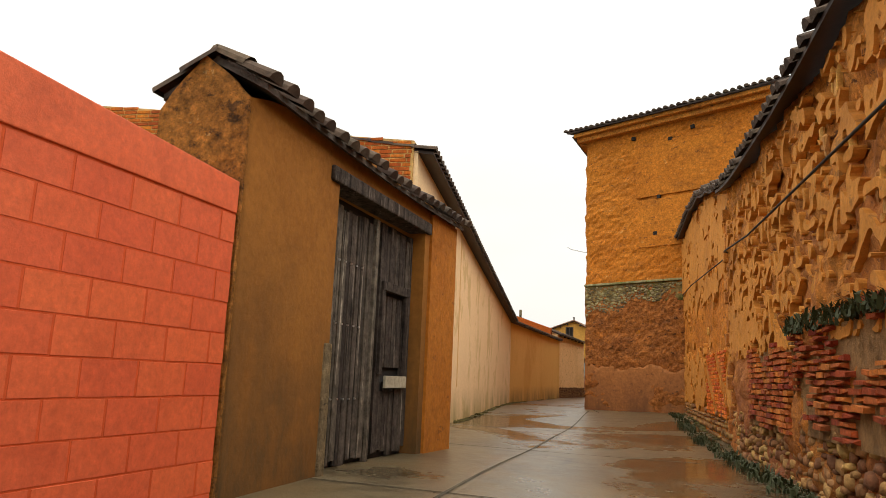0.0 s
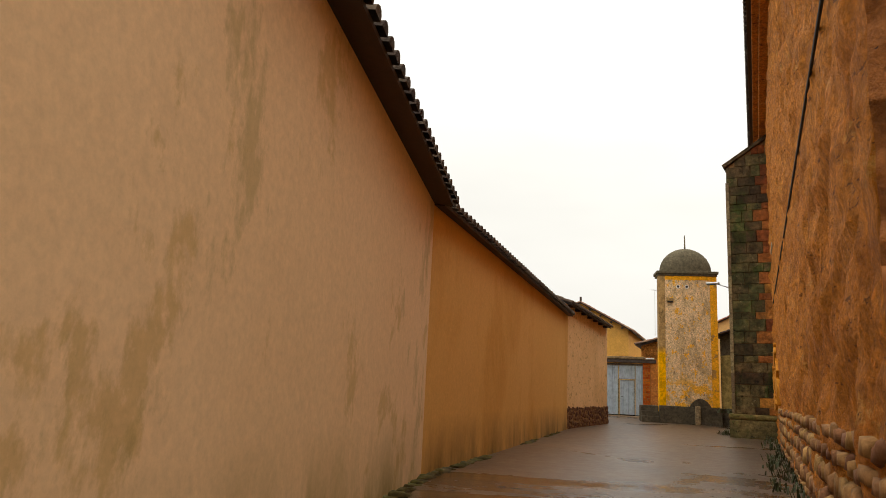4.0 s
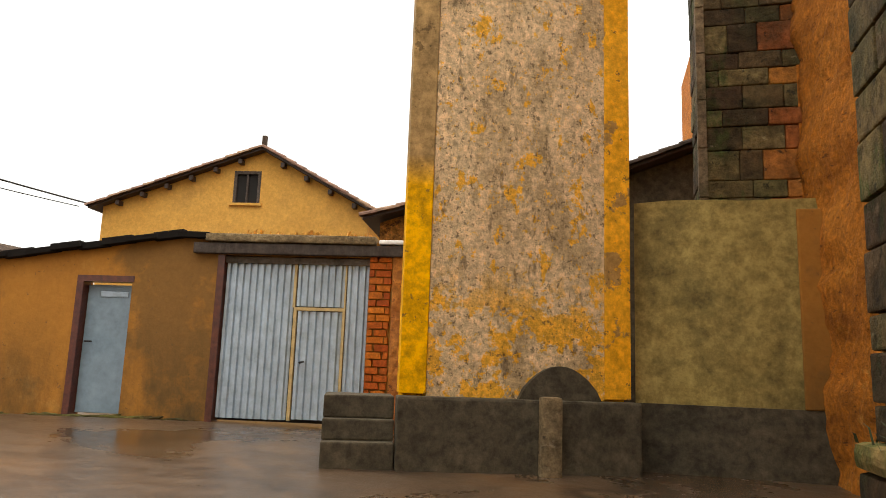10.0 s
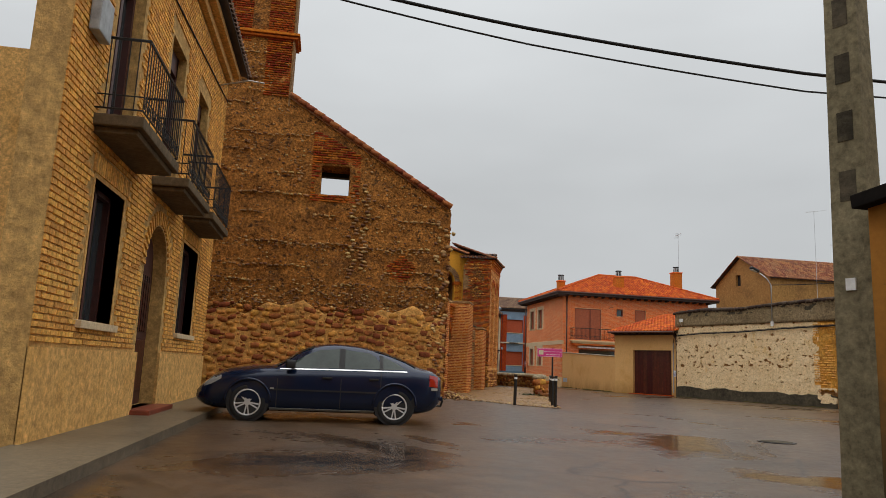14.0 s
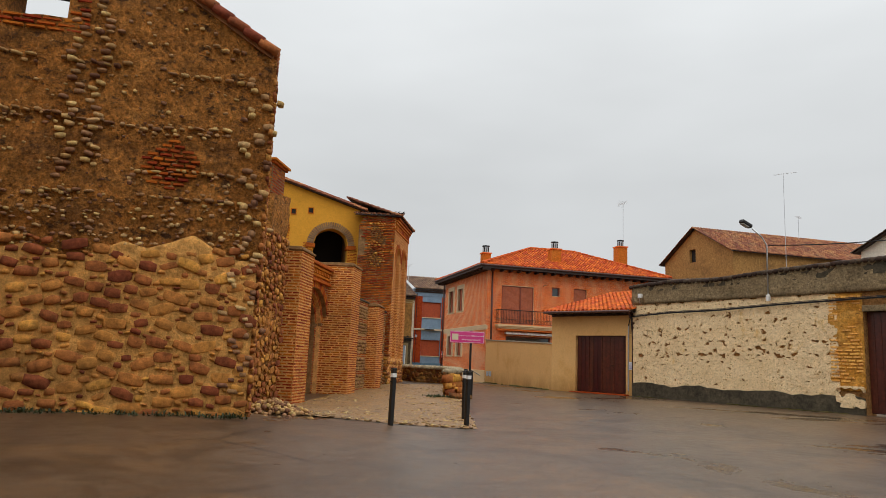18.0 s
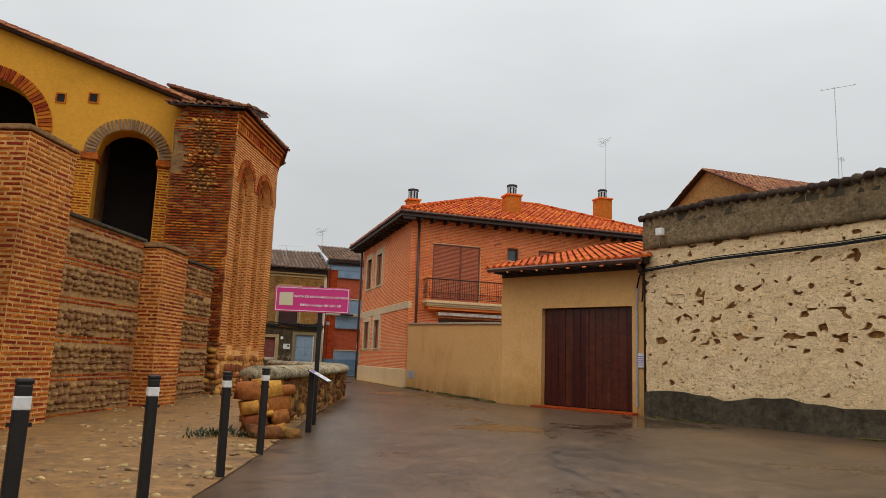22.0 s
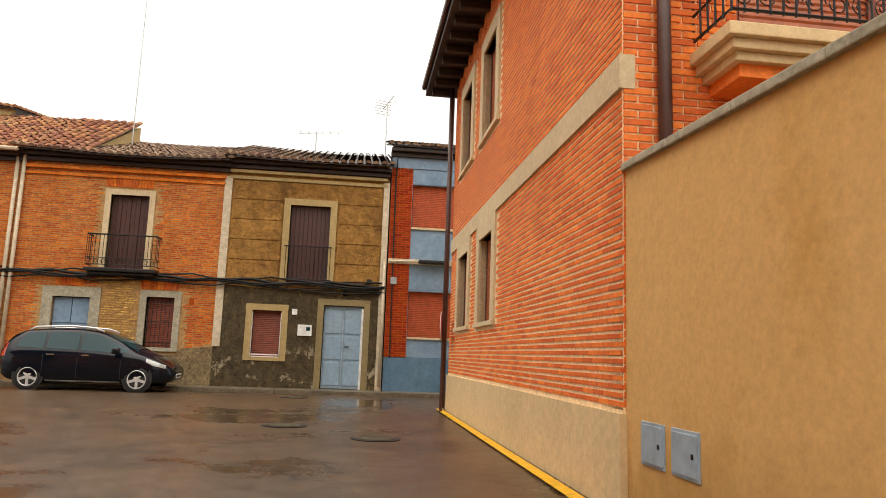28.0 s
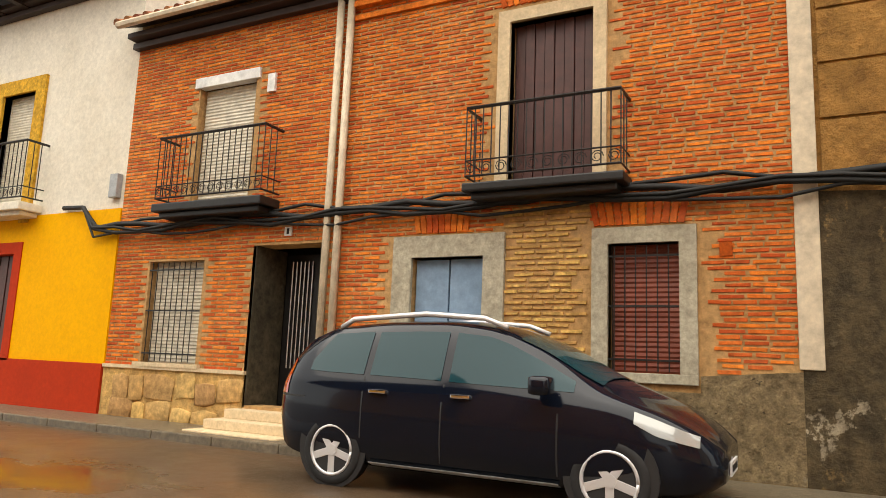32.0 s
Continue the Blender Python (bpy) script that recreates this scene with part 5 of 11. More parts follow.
def flaking_coat(parent, u0, u1, z0, z1, step, gone, material, at, seed=1, name="limewash_coat", label="flaking coat of limewash"):
    """A thin coat over a wall, broken away cell by cell where gone(u, z) holds, with real edges."""
    rng = random.Random(seed)
    nu, nz = int((u1 - u0) / step), int((z1 - z0) / step)
    grid = {}

    def vert(i, k):
        if (i, k) not in grid:
            u, z = u0 + i * step + rng.uniform(-0.4, 0.4) * step, z0 + k * step + rng.uniform(-0.4, 0.4) * step
            grid[i, k] = bm.verts.new((u, 0.012 * noise.noise(Vector((u * 3, seed, z * 4))), z))
        return grid[i, k]

    bm = bmesh.new()
    for i in range(nu):
        for k in range(nz):
            if not gone(u0 + (i + 0.5) * step, z0 + (k + 0.5) * step):
                bm.faces.new((vert(i, k), vert(i + 1, k), vert(i + 1, k + 1), vert(i, k + 1)))
    rim = [e for e in bm.edges if len(e.link_faces) == 1]
    for _ in range(2):
        near = {}
        for e in rim:
            a, b = e.verts
            near.setdefault(a, []).append(b.co.copy())
            near.setdefault(b, []).append(a.co.copy())
        for v, others in near.items():
            v.co = v.co * 0.4 + sum(others, Vector()) * (0.6 / len(others))
    ext = bmesh.ops.extrude_edge_only(bm, edges=rim)
    for v in [g for g in ext["geom"] if isinstance(g, bmesh.types.BMVert)]:
        v.co.y = 0.09
    bmesh.ops.recalc_face_normals(bm, faces=bm.faces)
    coat = part(name, bm, material, parent, label)
    coat.matrix_basis = at
    return coat


# ---- old adobe wall across the lane ----
RA, RB = (-5.05, 23.47), (2.6, -2.2)
rw = thing("adobe_wall", frame_of(RA, RB), "tall crumbling adobe wall patched with brick and rubble", "wall")
rl = span(RA, RB)
US = 11.55


def weathered(ln, top, thick, u0, seed, amp=0.05, nz=26):
    """A wall face pitted and bulging as mud walls wear: a fine grid pushed in and out, with a plain back."""
    nu = max(8, int(ln / 0.10))
    nz = max(nz, int(max(z for _, z in top) / 0.10))
    vs, fs = [], []
    for i in range(nu + 1):
        u = u0 + ln * i / nu
        h = lerp_profile(top, u)
        for k in range(nz + 1):
            z = -0.3 + (h + 0.3) * k / nz
            p = Vector((u * 0.9, seed, z * 1.6))
            d = amp * (noise.noise(p) + 0.7 * noise.noise(p * 2.7) + 0.55 * noise.noise(p * 6.1) + 0.5 * noise.noise(p * 12.0))
            vs.append((u, d, z))
    w = nz + 1
    for i in range(nu):
        for k in range(nz):
            a = i * w + k
            fs.append((a, a + w, a + w + 1, a + 1))
    n0 = len(vs)
    for i in range(nu + 1):
        u = u0 + ln * i / nu
        vs += [(u, thick, -0.3), (u, thick, lerp_profile(top, u))]
    for i in range(nu):
        b = n0 + 2 * i
        fs.append((b, b + 1, b + 3, b + 2))
        fs.append((i * w + nz, (i + 1) * w + nz, b + 3, b + 1))
    for i in (0, nu):
        col = [i * w + k for k in range(w)]
        b = n0 + 2 * i
        fs.append(tuple(col + [b + 1, b]) if i == 0 else tuple(reversed(col + [b + 1, b])))
    return vs, fs


far_top = [(0, 5.74), (4.4, 5.66), (6.7, 5.45), (8.4, 5.12), (10.0, 4.76), (US, 4.36)]
near_top = [(US, 4.26), (14.5, 3.96), (18.5, 3.86), (rl, 3.86)]
v, f = weathered(US - 0.02, far_top, 0.5, 0.0, 3.1, 0.05)
put("far_wall", mesh_of("far_wall", v, f, "adobe_gold", True), rw)
v, f = weathered(rl - US, near_top, 0.5, US, 7.7, 0.085)
put("near_wall", mesh_of("near_wall", v, f, "adobe", True), rw, Matrix.Translation((0, -0.16, 0)))


def far_lost(u, z):
    n = 0.7 * noise.noise(Vector((u * 1.3, 4.2, z * 2.4))) + 0.6 * noise.noise(Vector((u * 6.0, 1.1, z * 9.0)))
    return z > lerp_profile(far_top, u) - 0.12 or n + 0.75 * math.exp(-((z - 2.55 + 0.03 * u) / 0.62) ** 2) + (0.5 if z < 0.55 else 0.0) > 0.20


def near_lost(u, z):
    n = 0.5 * noise.noise(Vector((u * 2.0, 9.2, z * 3.6))) + 0.8 * noise.noise(Vector((u * 7.5, 2.1, z * 11.0)))
    panel = 0.55 * math.exp(-((z - 1.85) / 0.42) ** 2 - ((u - US - 1.3) / 1.25) ** 4)
    return z > lerp_profile(near_top, u) - 0.12 or n - panel > -0.10


flaking_coat(rw, 0.15, US - 0.1, 0.4, 5.6, 0.055, far_lost, "plaster_coat", Matrix.Translation((0, -0.045, 0)), 5, "plaster_coat", "flaking coat of tan mud plaster")
flaking_coat(rw, US + 0.1, rl - 3.0, 1.42, 3.8, 0.045, near_lost, "plaster_coat", Matrix.Translation((0, -0.225, 0)), 6, "plaster_coat", "flaking coat of tan mud plaster")
for prof, dy, sd in ((far_top, -0.20, 2), (near_top, -0.38, 5)):
    for (u0, z0), (u1, z1) in zip(prof, prof[1:]):
        mm = Matrix.Translation((u0, dy, z0 + 0.03)) @ pose(0, 0, 0, 0, -math.degrees(math.atan2(z1 - z0, u1 - u0)), 0)
        tiled_roof(rw, math.hypot(u1 - u0, z1 - z0), 0.9, 0.32, mm, "tile_dark", "wood_eave", seed=sd, jitter=0.035, sag=0.05)
rng = random.Random(91)
rows = brick_field(2.5, 1.05, 0.25, 0.066, 0.016, 0.05, lambda a, b, z0, z1: 0.12 * math.sin(a * 5) < z0 and z1 < 0.92 + 0.1 * math.sin(b * 4) and rng.random() > 0.06, 0.2, seed=4)
pt = part("brick_patch", boxes((0, 2.5, 0.0, 0.1, 0.0, 0.95)), "mortar_dark", rw, "crude brick patch")
pt.matrix_basis = Matrix.Translation((US + 1.9, -0.20, 0.55))
lay_bricks(pt, rows, "brick_worn", "brick_worn_far", lambda u, z: True, "brick", 170, 0.010)
rows = brick_field(6.5, 1.0, 0.24, 0.062, 0.018, 0.06, lambda a, b, z0, z1: z0 > 0.08 * math.sin(a * 3.1) and noise.noise(Vector((a * 1.3, 4.4, z0 * 2.6))) > -0.22 and rng.random() > 0.10, 0.28, seed=8)
pt = part("brick_patch", boxes((0, 6.5, 0.0, 0.1, -0.02, 0.93)), "mortar_dark", rw, "crumbling courses of thin brick under a mossy ledge")
pt.matrix_basis = Matrix.Translation((US + 4.6, -0.21, 0.62))
lay_bricks(pt, rows, "brick_worn", "brick_worn_far", lambda u, z: u < 4.6, "brick", 230, 0.014)
rows = packed_stones(US + 0.1, rl - 4, 0.0, 0.66, 0.025, 0.075, 11, bulge=0.05, tries=2600)
lay_stones(rw, rows, "rubble_foot", "rubble_foot_far", lambda u, z: 13 < u < 21, "stone", 130, m=Matrix.Translation((0, -0.16, 0)))
rows = coursed_stones(0.2, US, 0.0, 0.5, 0.16, 0.12, 13, bulge=0.07, loose=0.5)
lay_stones(rw, rows, "cobble_near", "cobble", None, "stone", m=Matrix.Translation((0, 0.0, 0)))
rows = brick_field(3.2, 1.2, 0.27, 0.075, 0.025, 0.02, lambda a, b, z0, z1: math.sin(a * 3.1 + z0 * 5) > -0.5, 0.2, seed=6)
pt = part("brick_patch", boxes((0, 3.2, 0.0, 0.08, 0.0, 1.2)), "adobe_gold", rw, "worn brick patch")
pt.matrix_basis = Matrix.Translation((US - 5.0, -0.045, 0.45))
lay_bricks(pt, rows, "brick_old_near", "brick_old", lambda u, z: True, "brick", 120, 0.012)
wire("cable", [(0.4, -0.07, 3.85), (4.1, -0.12, 3.68), (US - 0.2, -0.12, 3.24), (US + 0.3, -0.28, 3.20), (14.2, -0.30, 2.98), (17.7, -0.30, 2.84), (26, -0.30, 2.5)], 0.014, "black cable", rw)
part("step_quoin", boxes(*[(US - 0.1, US + 0.06, -0.26 + 0.03 * (k % 3), 0.02, 0.3 + 0.23 * k, 0.5 + 0.23 * k) for k in range(16)], bevel=0.015), "adobe", rw)
rng = random.Random(21)
Mr = frame_of(RA, RB)
pts = []
for _ in range(160):
    p = Mr @ Vector((US + 4.7 + rng.uniform(0, 5), -0.28, 1.58 + rng.uniform(-0.06, 0.05)))
    pts.append(tuple(p))
tufts(pts, "ledge_moss", "green moss and weeds growing on a ledge of the adobe wall", 3, 0.10, 0.07, 6)
pts = [(*(Mr @ Vector((u, -0.3 - rng.uniform(0, 0.25), 0))).xy, 0) for u in [rng.uniform(1, 24) for _ in range(240)]]
tufts([(x, y, ground_z(x, y)) for x, y, _ in pts], "weeds", "low weeds at the foot of the adobe wall", 5, 0.10, 0.08)
moss_bank(RA, (0.2, 6.0), seed=9)

rng = random.Random(55)
rows = []
for _ in range(260):
    u = rng.uniform(1.0, rl - 5)
    z = rng.uniform(0.8, 4.2) if u < US else rng.uniform(1.7, 3.7)
    if noise.noise(Vector((u * 0.5, 2.2, z * 0.5))) < 0.0:
        continue
    rows.append((u, z, rng.uniform(0.012, 0.04), rng.uniform(0.03, 0.15), rng.uniform(0.015, 0.035), rng.uniform(-0.3, 0.3)))
for part_rows, dy in (([r for r in rows if r[0] < US], -0.01), ([r for r in rows if r[0] >= US], -0.18)):
    v, f = stone_mesh(part_rows, 5, 0.5)
    put("plaster_remnant", mesh_of("plaster_remnant", v, f, "plaster_flake", False), rw, Matrix.Translation((0, dy, 0)), kind="stuff")
rows = [(US - 0.25 + rng.uniform(-0.15, 0.25), 1.6 + 2.6 * k / 44, rng.uniform(0.05, 0.11), rng.uniform(0.04, 0.07), 0.10, rng.uniform(-0.3, 0.3)) for k in range(44)]
lay_stones(rw, rows, "cobble_near", "cobble", lambda u, z: True, "edge_stone", 60, m=Matrix.Translation((0, -0.06, 0)))

# ---- church: tall end block, long side wall and buttresses ----
CA, CB = (-12.09, 55.0), (-8.64, 24.4)
ch = thing("church", frame_of(CA, CB), "old village church of ochre adobe with stone buttresses", "church")
cl = span(CA, CB)
relief_wall(ch, cl, [(0, 9.9), (cl, 9.9)], 0.8, "adobe_side", [(11.98, 13.13, 5.5, 7.28)], 0.14, 0.075, 17, "side_wall", freq=1.2)
flaking_coat(ch, 9.8, 14.6, 0.9, 2.75, 0.045, lambda u, z: noise.noise(Vector((u * 1.2, 5.5, z * 1.6))) + 0.4 * noise.noise(Vector((u * 4.0, 2.0, z * 6.0))) + 0.5 * abs(z - 1.75) > 0.22, "plaster_gold", Matrix.Translation((0, -0.09, 0)), 8, "plaster_coat", "remnants of golden plaster")
# black sheet and dark frame stand for the shade in the deep reveal
win = part("window", boxes((11.90, 13.21, 0.16, 0.30, 5.45, 7.34)), "shade_black", ch, "deep splayed church window")
part("window_sill", boxes((11.85, 13.26, -0.04, 0.30, 5.40, 5.48), bevel=0.01), "stone_grey", win)
for u0 in (11.98, 13.05):
    part("window_frame", boxes((u0, u0 + 0.08, 0.02, 0.155, 5.48, 7.28), bevel=0.006), "stone_block", win)
rows = coursed_stones(13.5, cl - 0.2, 0.0, 0.95, 0.30, 0.20, 31, bulge=0.06)
lay_stones(ch, rows, "cobble_near", "cobble", lambda u, z: u < 17, "stone", 90)
wire("cable", [(9.9, -0.03, 3.95), (12.8, -0.03, 3.94), (20.0, -0.03, 3.98), (cl, -0.03, 4.0)], 0.016, "black cable", ch)
tiled_roof(ch, cl + 0.1, 1.3, 0.35, Matrix.Translation((-0.1, -0.5, 10.05)), "tile_dark", "wood_eave", seed=7, jitter=0.01)
part("cornice", boxes((0, cl, -0.22, 0.0, 9.72, 9.9), (0, cl, -0.38, 0.0, 9.9, 10.02), bevel=0.02), "adobe", ch)
# the end block that closes the lane
FA, FB = (-8.64, 24.4), (-2.0, 22.67)
fl = span(FA, FB)
inv = frame_of(CA, CB).inverted()
Mf = inv @ frame_of(FA, FB)
v, f = weathered(fl, [(0, 10.0), (fl, 10.0)], 0.6, 0.0, 1.3, 0.05, 40)
put("end_wall", mesh_of("end_wall", v, f, "adobe_gold"), ch, Mf)
v, f = weathered(fl, [(0, 4.35), (fl, 4.30)], 0.3, 0.0, 5.3, 0.05, 24)
put("lower_wall", mesh_of("lower_wall", v, f, "adobe_dark"), ch, Mf @ Matrix.Translation((0, -0.07, 0)))
edge = [(fl * k / 48, 1.62 + 0.30 * noise.noise(Vector((k * 0.23, 1.7, 0))) + 0.12 * noise.noise(Vector((k * 0.9, 5.1, 0)))) for k in range(49)]
relief_wall(ch, fl, edge, 0.2, "plaster_skirt", (), 0.14, 0.016, 23, "skirt", -0.3, "pinkish brown plaster skirt with a ragged top", at=Mf @ Matrix.Translation((0, -0.085, 0)))
rows = packed_stones(0.05, 4.6, 3.25, 4.34, 0.016, 0.05, 17, keep=lambda u, z: z > 3.3 + 0.22 * u + 0.15 * math.sin(u * 4), bulge=0.014, tries=3200)
lay_stones(ch, rows, "rubble_moss", "rubble_moss_far", lambda u, z: u < 1.6, "stone", 110, square=0.5, m=Mf @ Matrix.Translation((0, -0.09, 0)))
relief_wall(ch, 4.6, [(0, 4.40), (4.6, 4.36)], 0.2, "render_moss", (), 0.10, 0.025, 29, "mossy_band", 3.75, "green mossy cement band under the ledge", at=Mf @ Matrix.Translation((0, -0.075, 0)))
for k in range(8):
    part("band_stone", boxes((0.62 * k, 0.61 + 0.62 * k, -0.15, 0.02, 4.40, 4.47), bevel=0.015), "stone_moss", ch).matrix_basis = Mf
# holes are black boxes on the face: their inner shade as colour
for u, z in ((3.3, 9.2), (2.85, 7.25), (1.9, 9.5), (4.1, 9.45), (2.7, 6.0)):
    part("putlog_hole", boxes((u, u + 0.13, -0.07, 0.02, z, z + 0.12)), "shade_black", ch).matrix_basis = Mf
part("rammed_panel", boxes((2.05, fl, -0.06, 0.0, 7.35, 9.25), (2.1, fl, -0.05, 0.0, 5.6, 7.25), bevel=0.02), "adobe_gold", ch).matrix_basis = Mf
tiled_roof(ch, fl + 1.0, 3.0, 0.5, Mf @ Matrix.Translation((-0.55, -0.55, 10.2)), "tile_dark", "wood_eave", seed=8, jitter=0.02, sag=0.05)
part("cornice", boxes((-0.2, fl, -0.26, 0.0, 9.8, 9.98), (-0.3, fl, -0.42, 0.0, 9.98, 10.12), bevel=0.02), "adobe", ch).matrix_basis = Mf
tw = part("street_lamp_arm", tube(bmesh.new(), [(0, 0.5, 5.72), (-0.5, 0.52, 5.82), (-1.05, 0.5, 5.98), (-1.2, 0.5, 6.08)], 0.02, 6), "steel", ch)
tw.matrix_basis = Mf


def buttress(y0, y1, x_out, x_in, z_out, z_in, seed, name="buttress"):
    """A stone-faced buttress with a sloped head, a plinth and coursed blocks on its two open faces."""
    o = thing(name, Matrix.Translation((x_out, y0, 0)), "mossy ashlar church buttress with a sloped head", "buttress", group="church buttresses")
    w, d = x_in - x_out, y1 - y0
    bm = bmesh.new()
    prof = [(0.06, -0.3), (w, -0.3), (w, z_in), (0.06, z_out)]
    fr, bk = [bm.verts.new((x, 0.06, z)) for x, z in prof], [bm.verts.new((x, d, z)) for x, z in prof]
    bm.faces.new(fr)
    bm.faces.new(bk[::-1])
    for k in range(4):
        bm.faces.new((fr[k], bk[k], bk[(k + 1) % 4], fr[(k + 1) % 4]))
    bmesh.ops.recalc_face_normals(bm, faces=bm.faces)
    part("core", bm, "mortar_dark", o)
    rng = random.Random(seed)
    z, k = 0.72, 0
    while z < z_in - 0.1:
        h = rng.choice((0.22, 0.30, 0.38))
        full = w if z + h < z_out else max(0.0, w * (z_in - z - h * 0.6) / max(z_in - z_out, 0.1))
        start = w - full
        cut = sorted({0.0, full} | {full * c for c in ((0.18 + 0.2 * rng.random(), 0.55 + 0.2 * rng.random()) if k % 2 else (0.38 + 0.2 * rng.random(), 0.80))})
        if full > 0.25:
            for a, b in zip(cut, cut[1:]):
                j = rng.uniform(-0.012, 0.012)
                part("stone_block", boxes((start + a + 0.004, start + b - 0.004, j, 0.10, z + 0.004, z + h - 0.004), bevel=0.018), "stone_block_red" if start + a > 0.55 * w and rng.random() < 0.75 else "stone_block", o)
        if z + h < z_out:
            for a, b in ((0.0, d * 0.55), (d * 0.55, d)) if k % 2 else ((0.0, d),):
                part("stone_block", boxes((rng.uniform(-0.012, 0.012) - 0.004, 0.09, a + 0.11 if a == 0 else a + 0.008, b - 0.008, z + 0.008, z + h - 0.008), bevel=0.018), "stone_block", o)
        z, k = z + h, k + 1
    # dressed corner stones, coloured paler for sky light on the narrow side
    for q in range(int((z_out - 0.8) / 0.62)):
        part("arris_stone", boxes((-0.022, 0.085, -0.022, 0.10, 0.74 + 0.62 * q, 1.35 + 0.62 * q), bevel=0.012), "stone_arris_lit", o)
    part("plinth", boxes((-0.10, w, -0.10, d + 0.05, -0.3, 0.55), bevel=0.05), "stone_block", o, "mossy plinth")
    part("plinth_cap", boxes((-0.12, w, -0.12, d + 0.06, 0.56, 0.72), bevel=0.06), "render_moss", o)
    s = math.hypot(w, z_in - z_out)
    cp = part("sloped_head", boxes((-0.08, s + 0.02, -0.06, d + 0.05, -0.02, 0.10), bevel=0.02), "stone_block", o)
    cp.matrix_basis = Matrix.Translation((0, 0, z_out)) @ pose(0, 0, 0, 0, -math.degrees(math.atan2(z_in - z_out, w)), 0)
    return o


buttress(44.8, 45.75, -12.2, -10.9, 8.75, 9.6, 3)
buttress(49.9, 50.85, -12.74, -11.4, 8.35, 9.3, 4)
buttress(55.0, 55.9, -13.22, -12.0, 8.3, 9.2, 5)
part("far_side_wall", slab(12, 9.5, 0.6), "adobe_gold", ch).matrix_basis = inv @ frame_of((-12.4, 67.0), (-12.09, 55.02))
# carved portal head between the buttresses
pd = thing("arch_ruin", frame_of((-11.50, 49.7), (-11.12, 46.9)) @ Matrix.Translation((0, -0.02, 0)), "carved stone pediment and shield over a church doorway", "pediment")
part("architrave", boxes((0.2, 2.75, -0.22, 0.05, 4.72, 4.86), (0.25, 2.75, -0.32, 0.05, 4.86, 4.98), bevel=0.02), "stone_pale", pd)
rk = part("raking_cornice", boxes((0, 1.5, -0.26, 0.05, 0, 0.16), bevel=0.02), "stone_pale", pd)
rk.matrix_basis = Matrix.Translation((0.3, 0, 5.0)) @ pose(0, 0, 0, 0, -42, 0)
bm = bmesh.new()
bmesh.ops.create_uvsphere(bm, u_segments=14, v_segments=8, radius=0.13)
part("ball_finial", bm, "stone_pale", pd, smooth=True).matrix_basis = Matrix.Translation((0.32, -0.14, 5.13))
bm = boxes((0.9, 1.7, -0.08, 0.03, 3.6, 4.6), bevel=0.05)
for vv in bm.verts:
    if vv.co.z < 3.9:
        vv.co.x = 1.3 + (vv.co.x - 1.3) * 0.6
part("shield", bm, "stone_trim", pd, "worn carved stone shield")
for k in range(2):
    part("bed_moulding", boxes((0.1, 2.8, -0.06, 0.03, 1.75 + 0.95 * k, 1.82 + 0.95 * k), bevel=0.012), "stone_pale", pd)

lamp = thing("street_lamp", Matrix.Translation((-12.72, 49.86, 5.32)), "grey street lamp on a curved arm fixed to the buttress", "street lamp")
part("arm", tube(bmesh.new(), [(0.02, 0.1, -0.05), (-0.25, 0.0, 0.12), (-0.6, -0.15, 0.24)], 0.022, 6), "steel", lamp, smooth=True)
bm = boxes((-1.02, -0.52, -0.27, -0.09, 0.22, 0.31), bevel=0.035)
part("head", bm, "steel", lamp)
part("lens", boxes((-0.98, -0.66, -0.24, -0.12, 0.195, 0.23), bevel=0.01), "car_glass", lamp)
wire("cable", [(-12.77, 49.85, 5.3), (-12.77, 49.85, 3.62), (-12.6, 49.85, 3.76), (-11.66, 49.85, 3.72), (-11.60, 49.85, 3.44)], 0.014, "black cable over the buttress")
sens = thing("wall_sensor", Matrix.Translation((-12.76, 50.3, 4.2)), "small white sensor box on the buttress", "sensor")
part("box", boxes((-0.05, 0.02, -0.05, 0.05, 0, 0.12), bevel=0.01), "white_paint", sens)
rng = random.Random(40)
tufts([(-12.5 + rng.uniform(-.3, .3), y, ground_z(-12.5, y) + rng.choice((0.0, 0.7))) for y in [rng.uniform(45.7, 51.2) for _ in range(70)]], "weeds", "weeds and ivy at the church buttresses", 6, 0.16, 0.12)
tufts([(-10.3 + rng.uniform(-.5, .1) - 0.113 * (y - 40), y, 0) for y in [rng.uniform(30, 45.8) for _ in range(90)]], "weeds", "weeds at the foot of the church wall", 7, 0.14, 0.12)


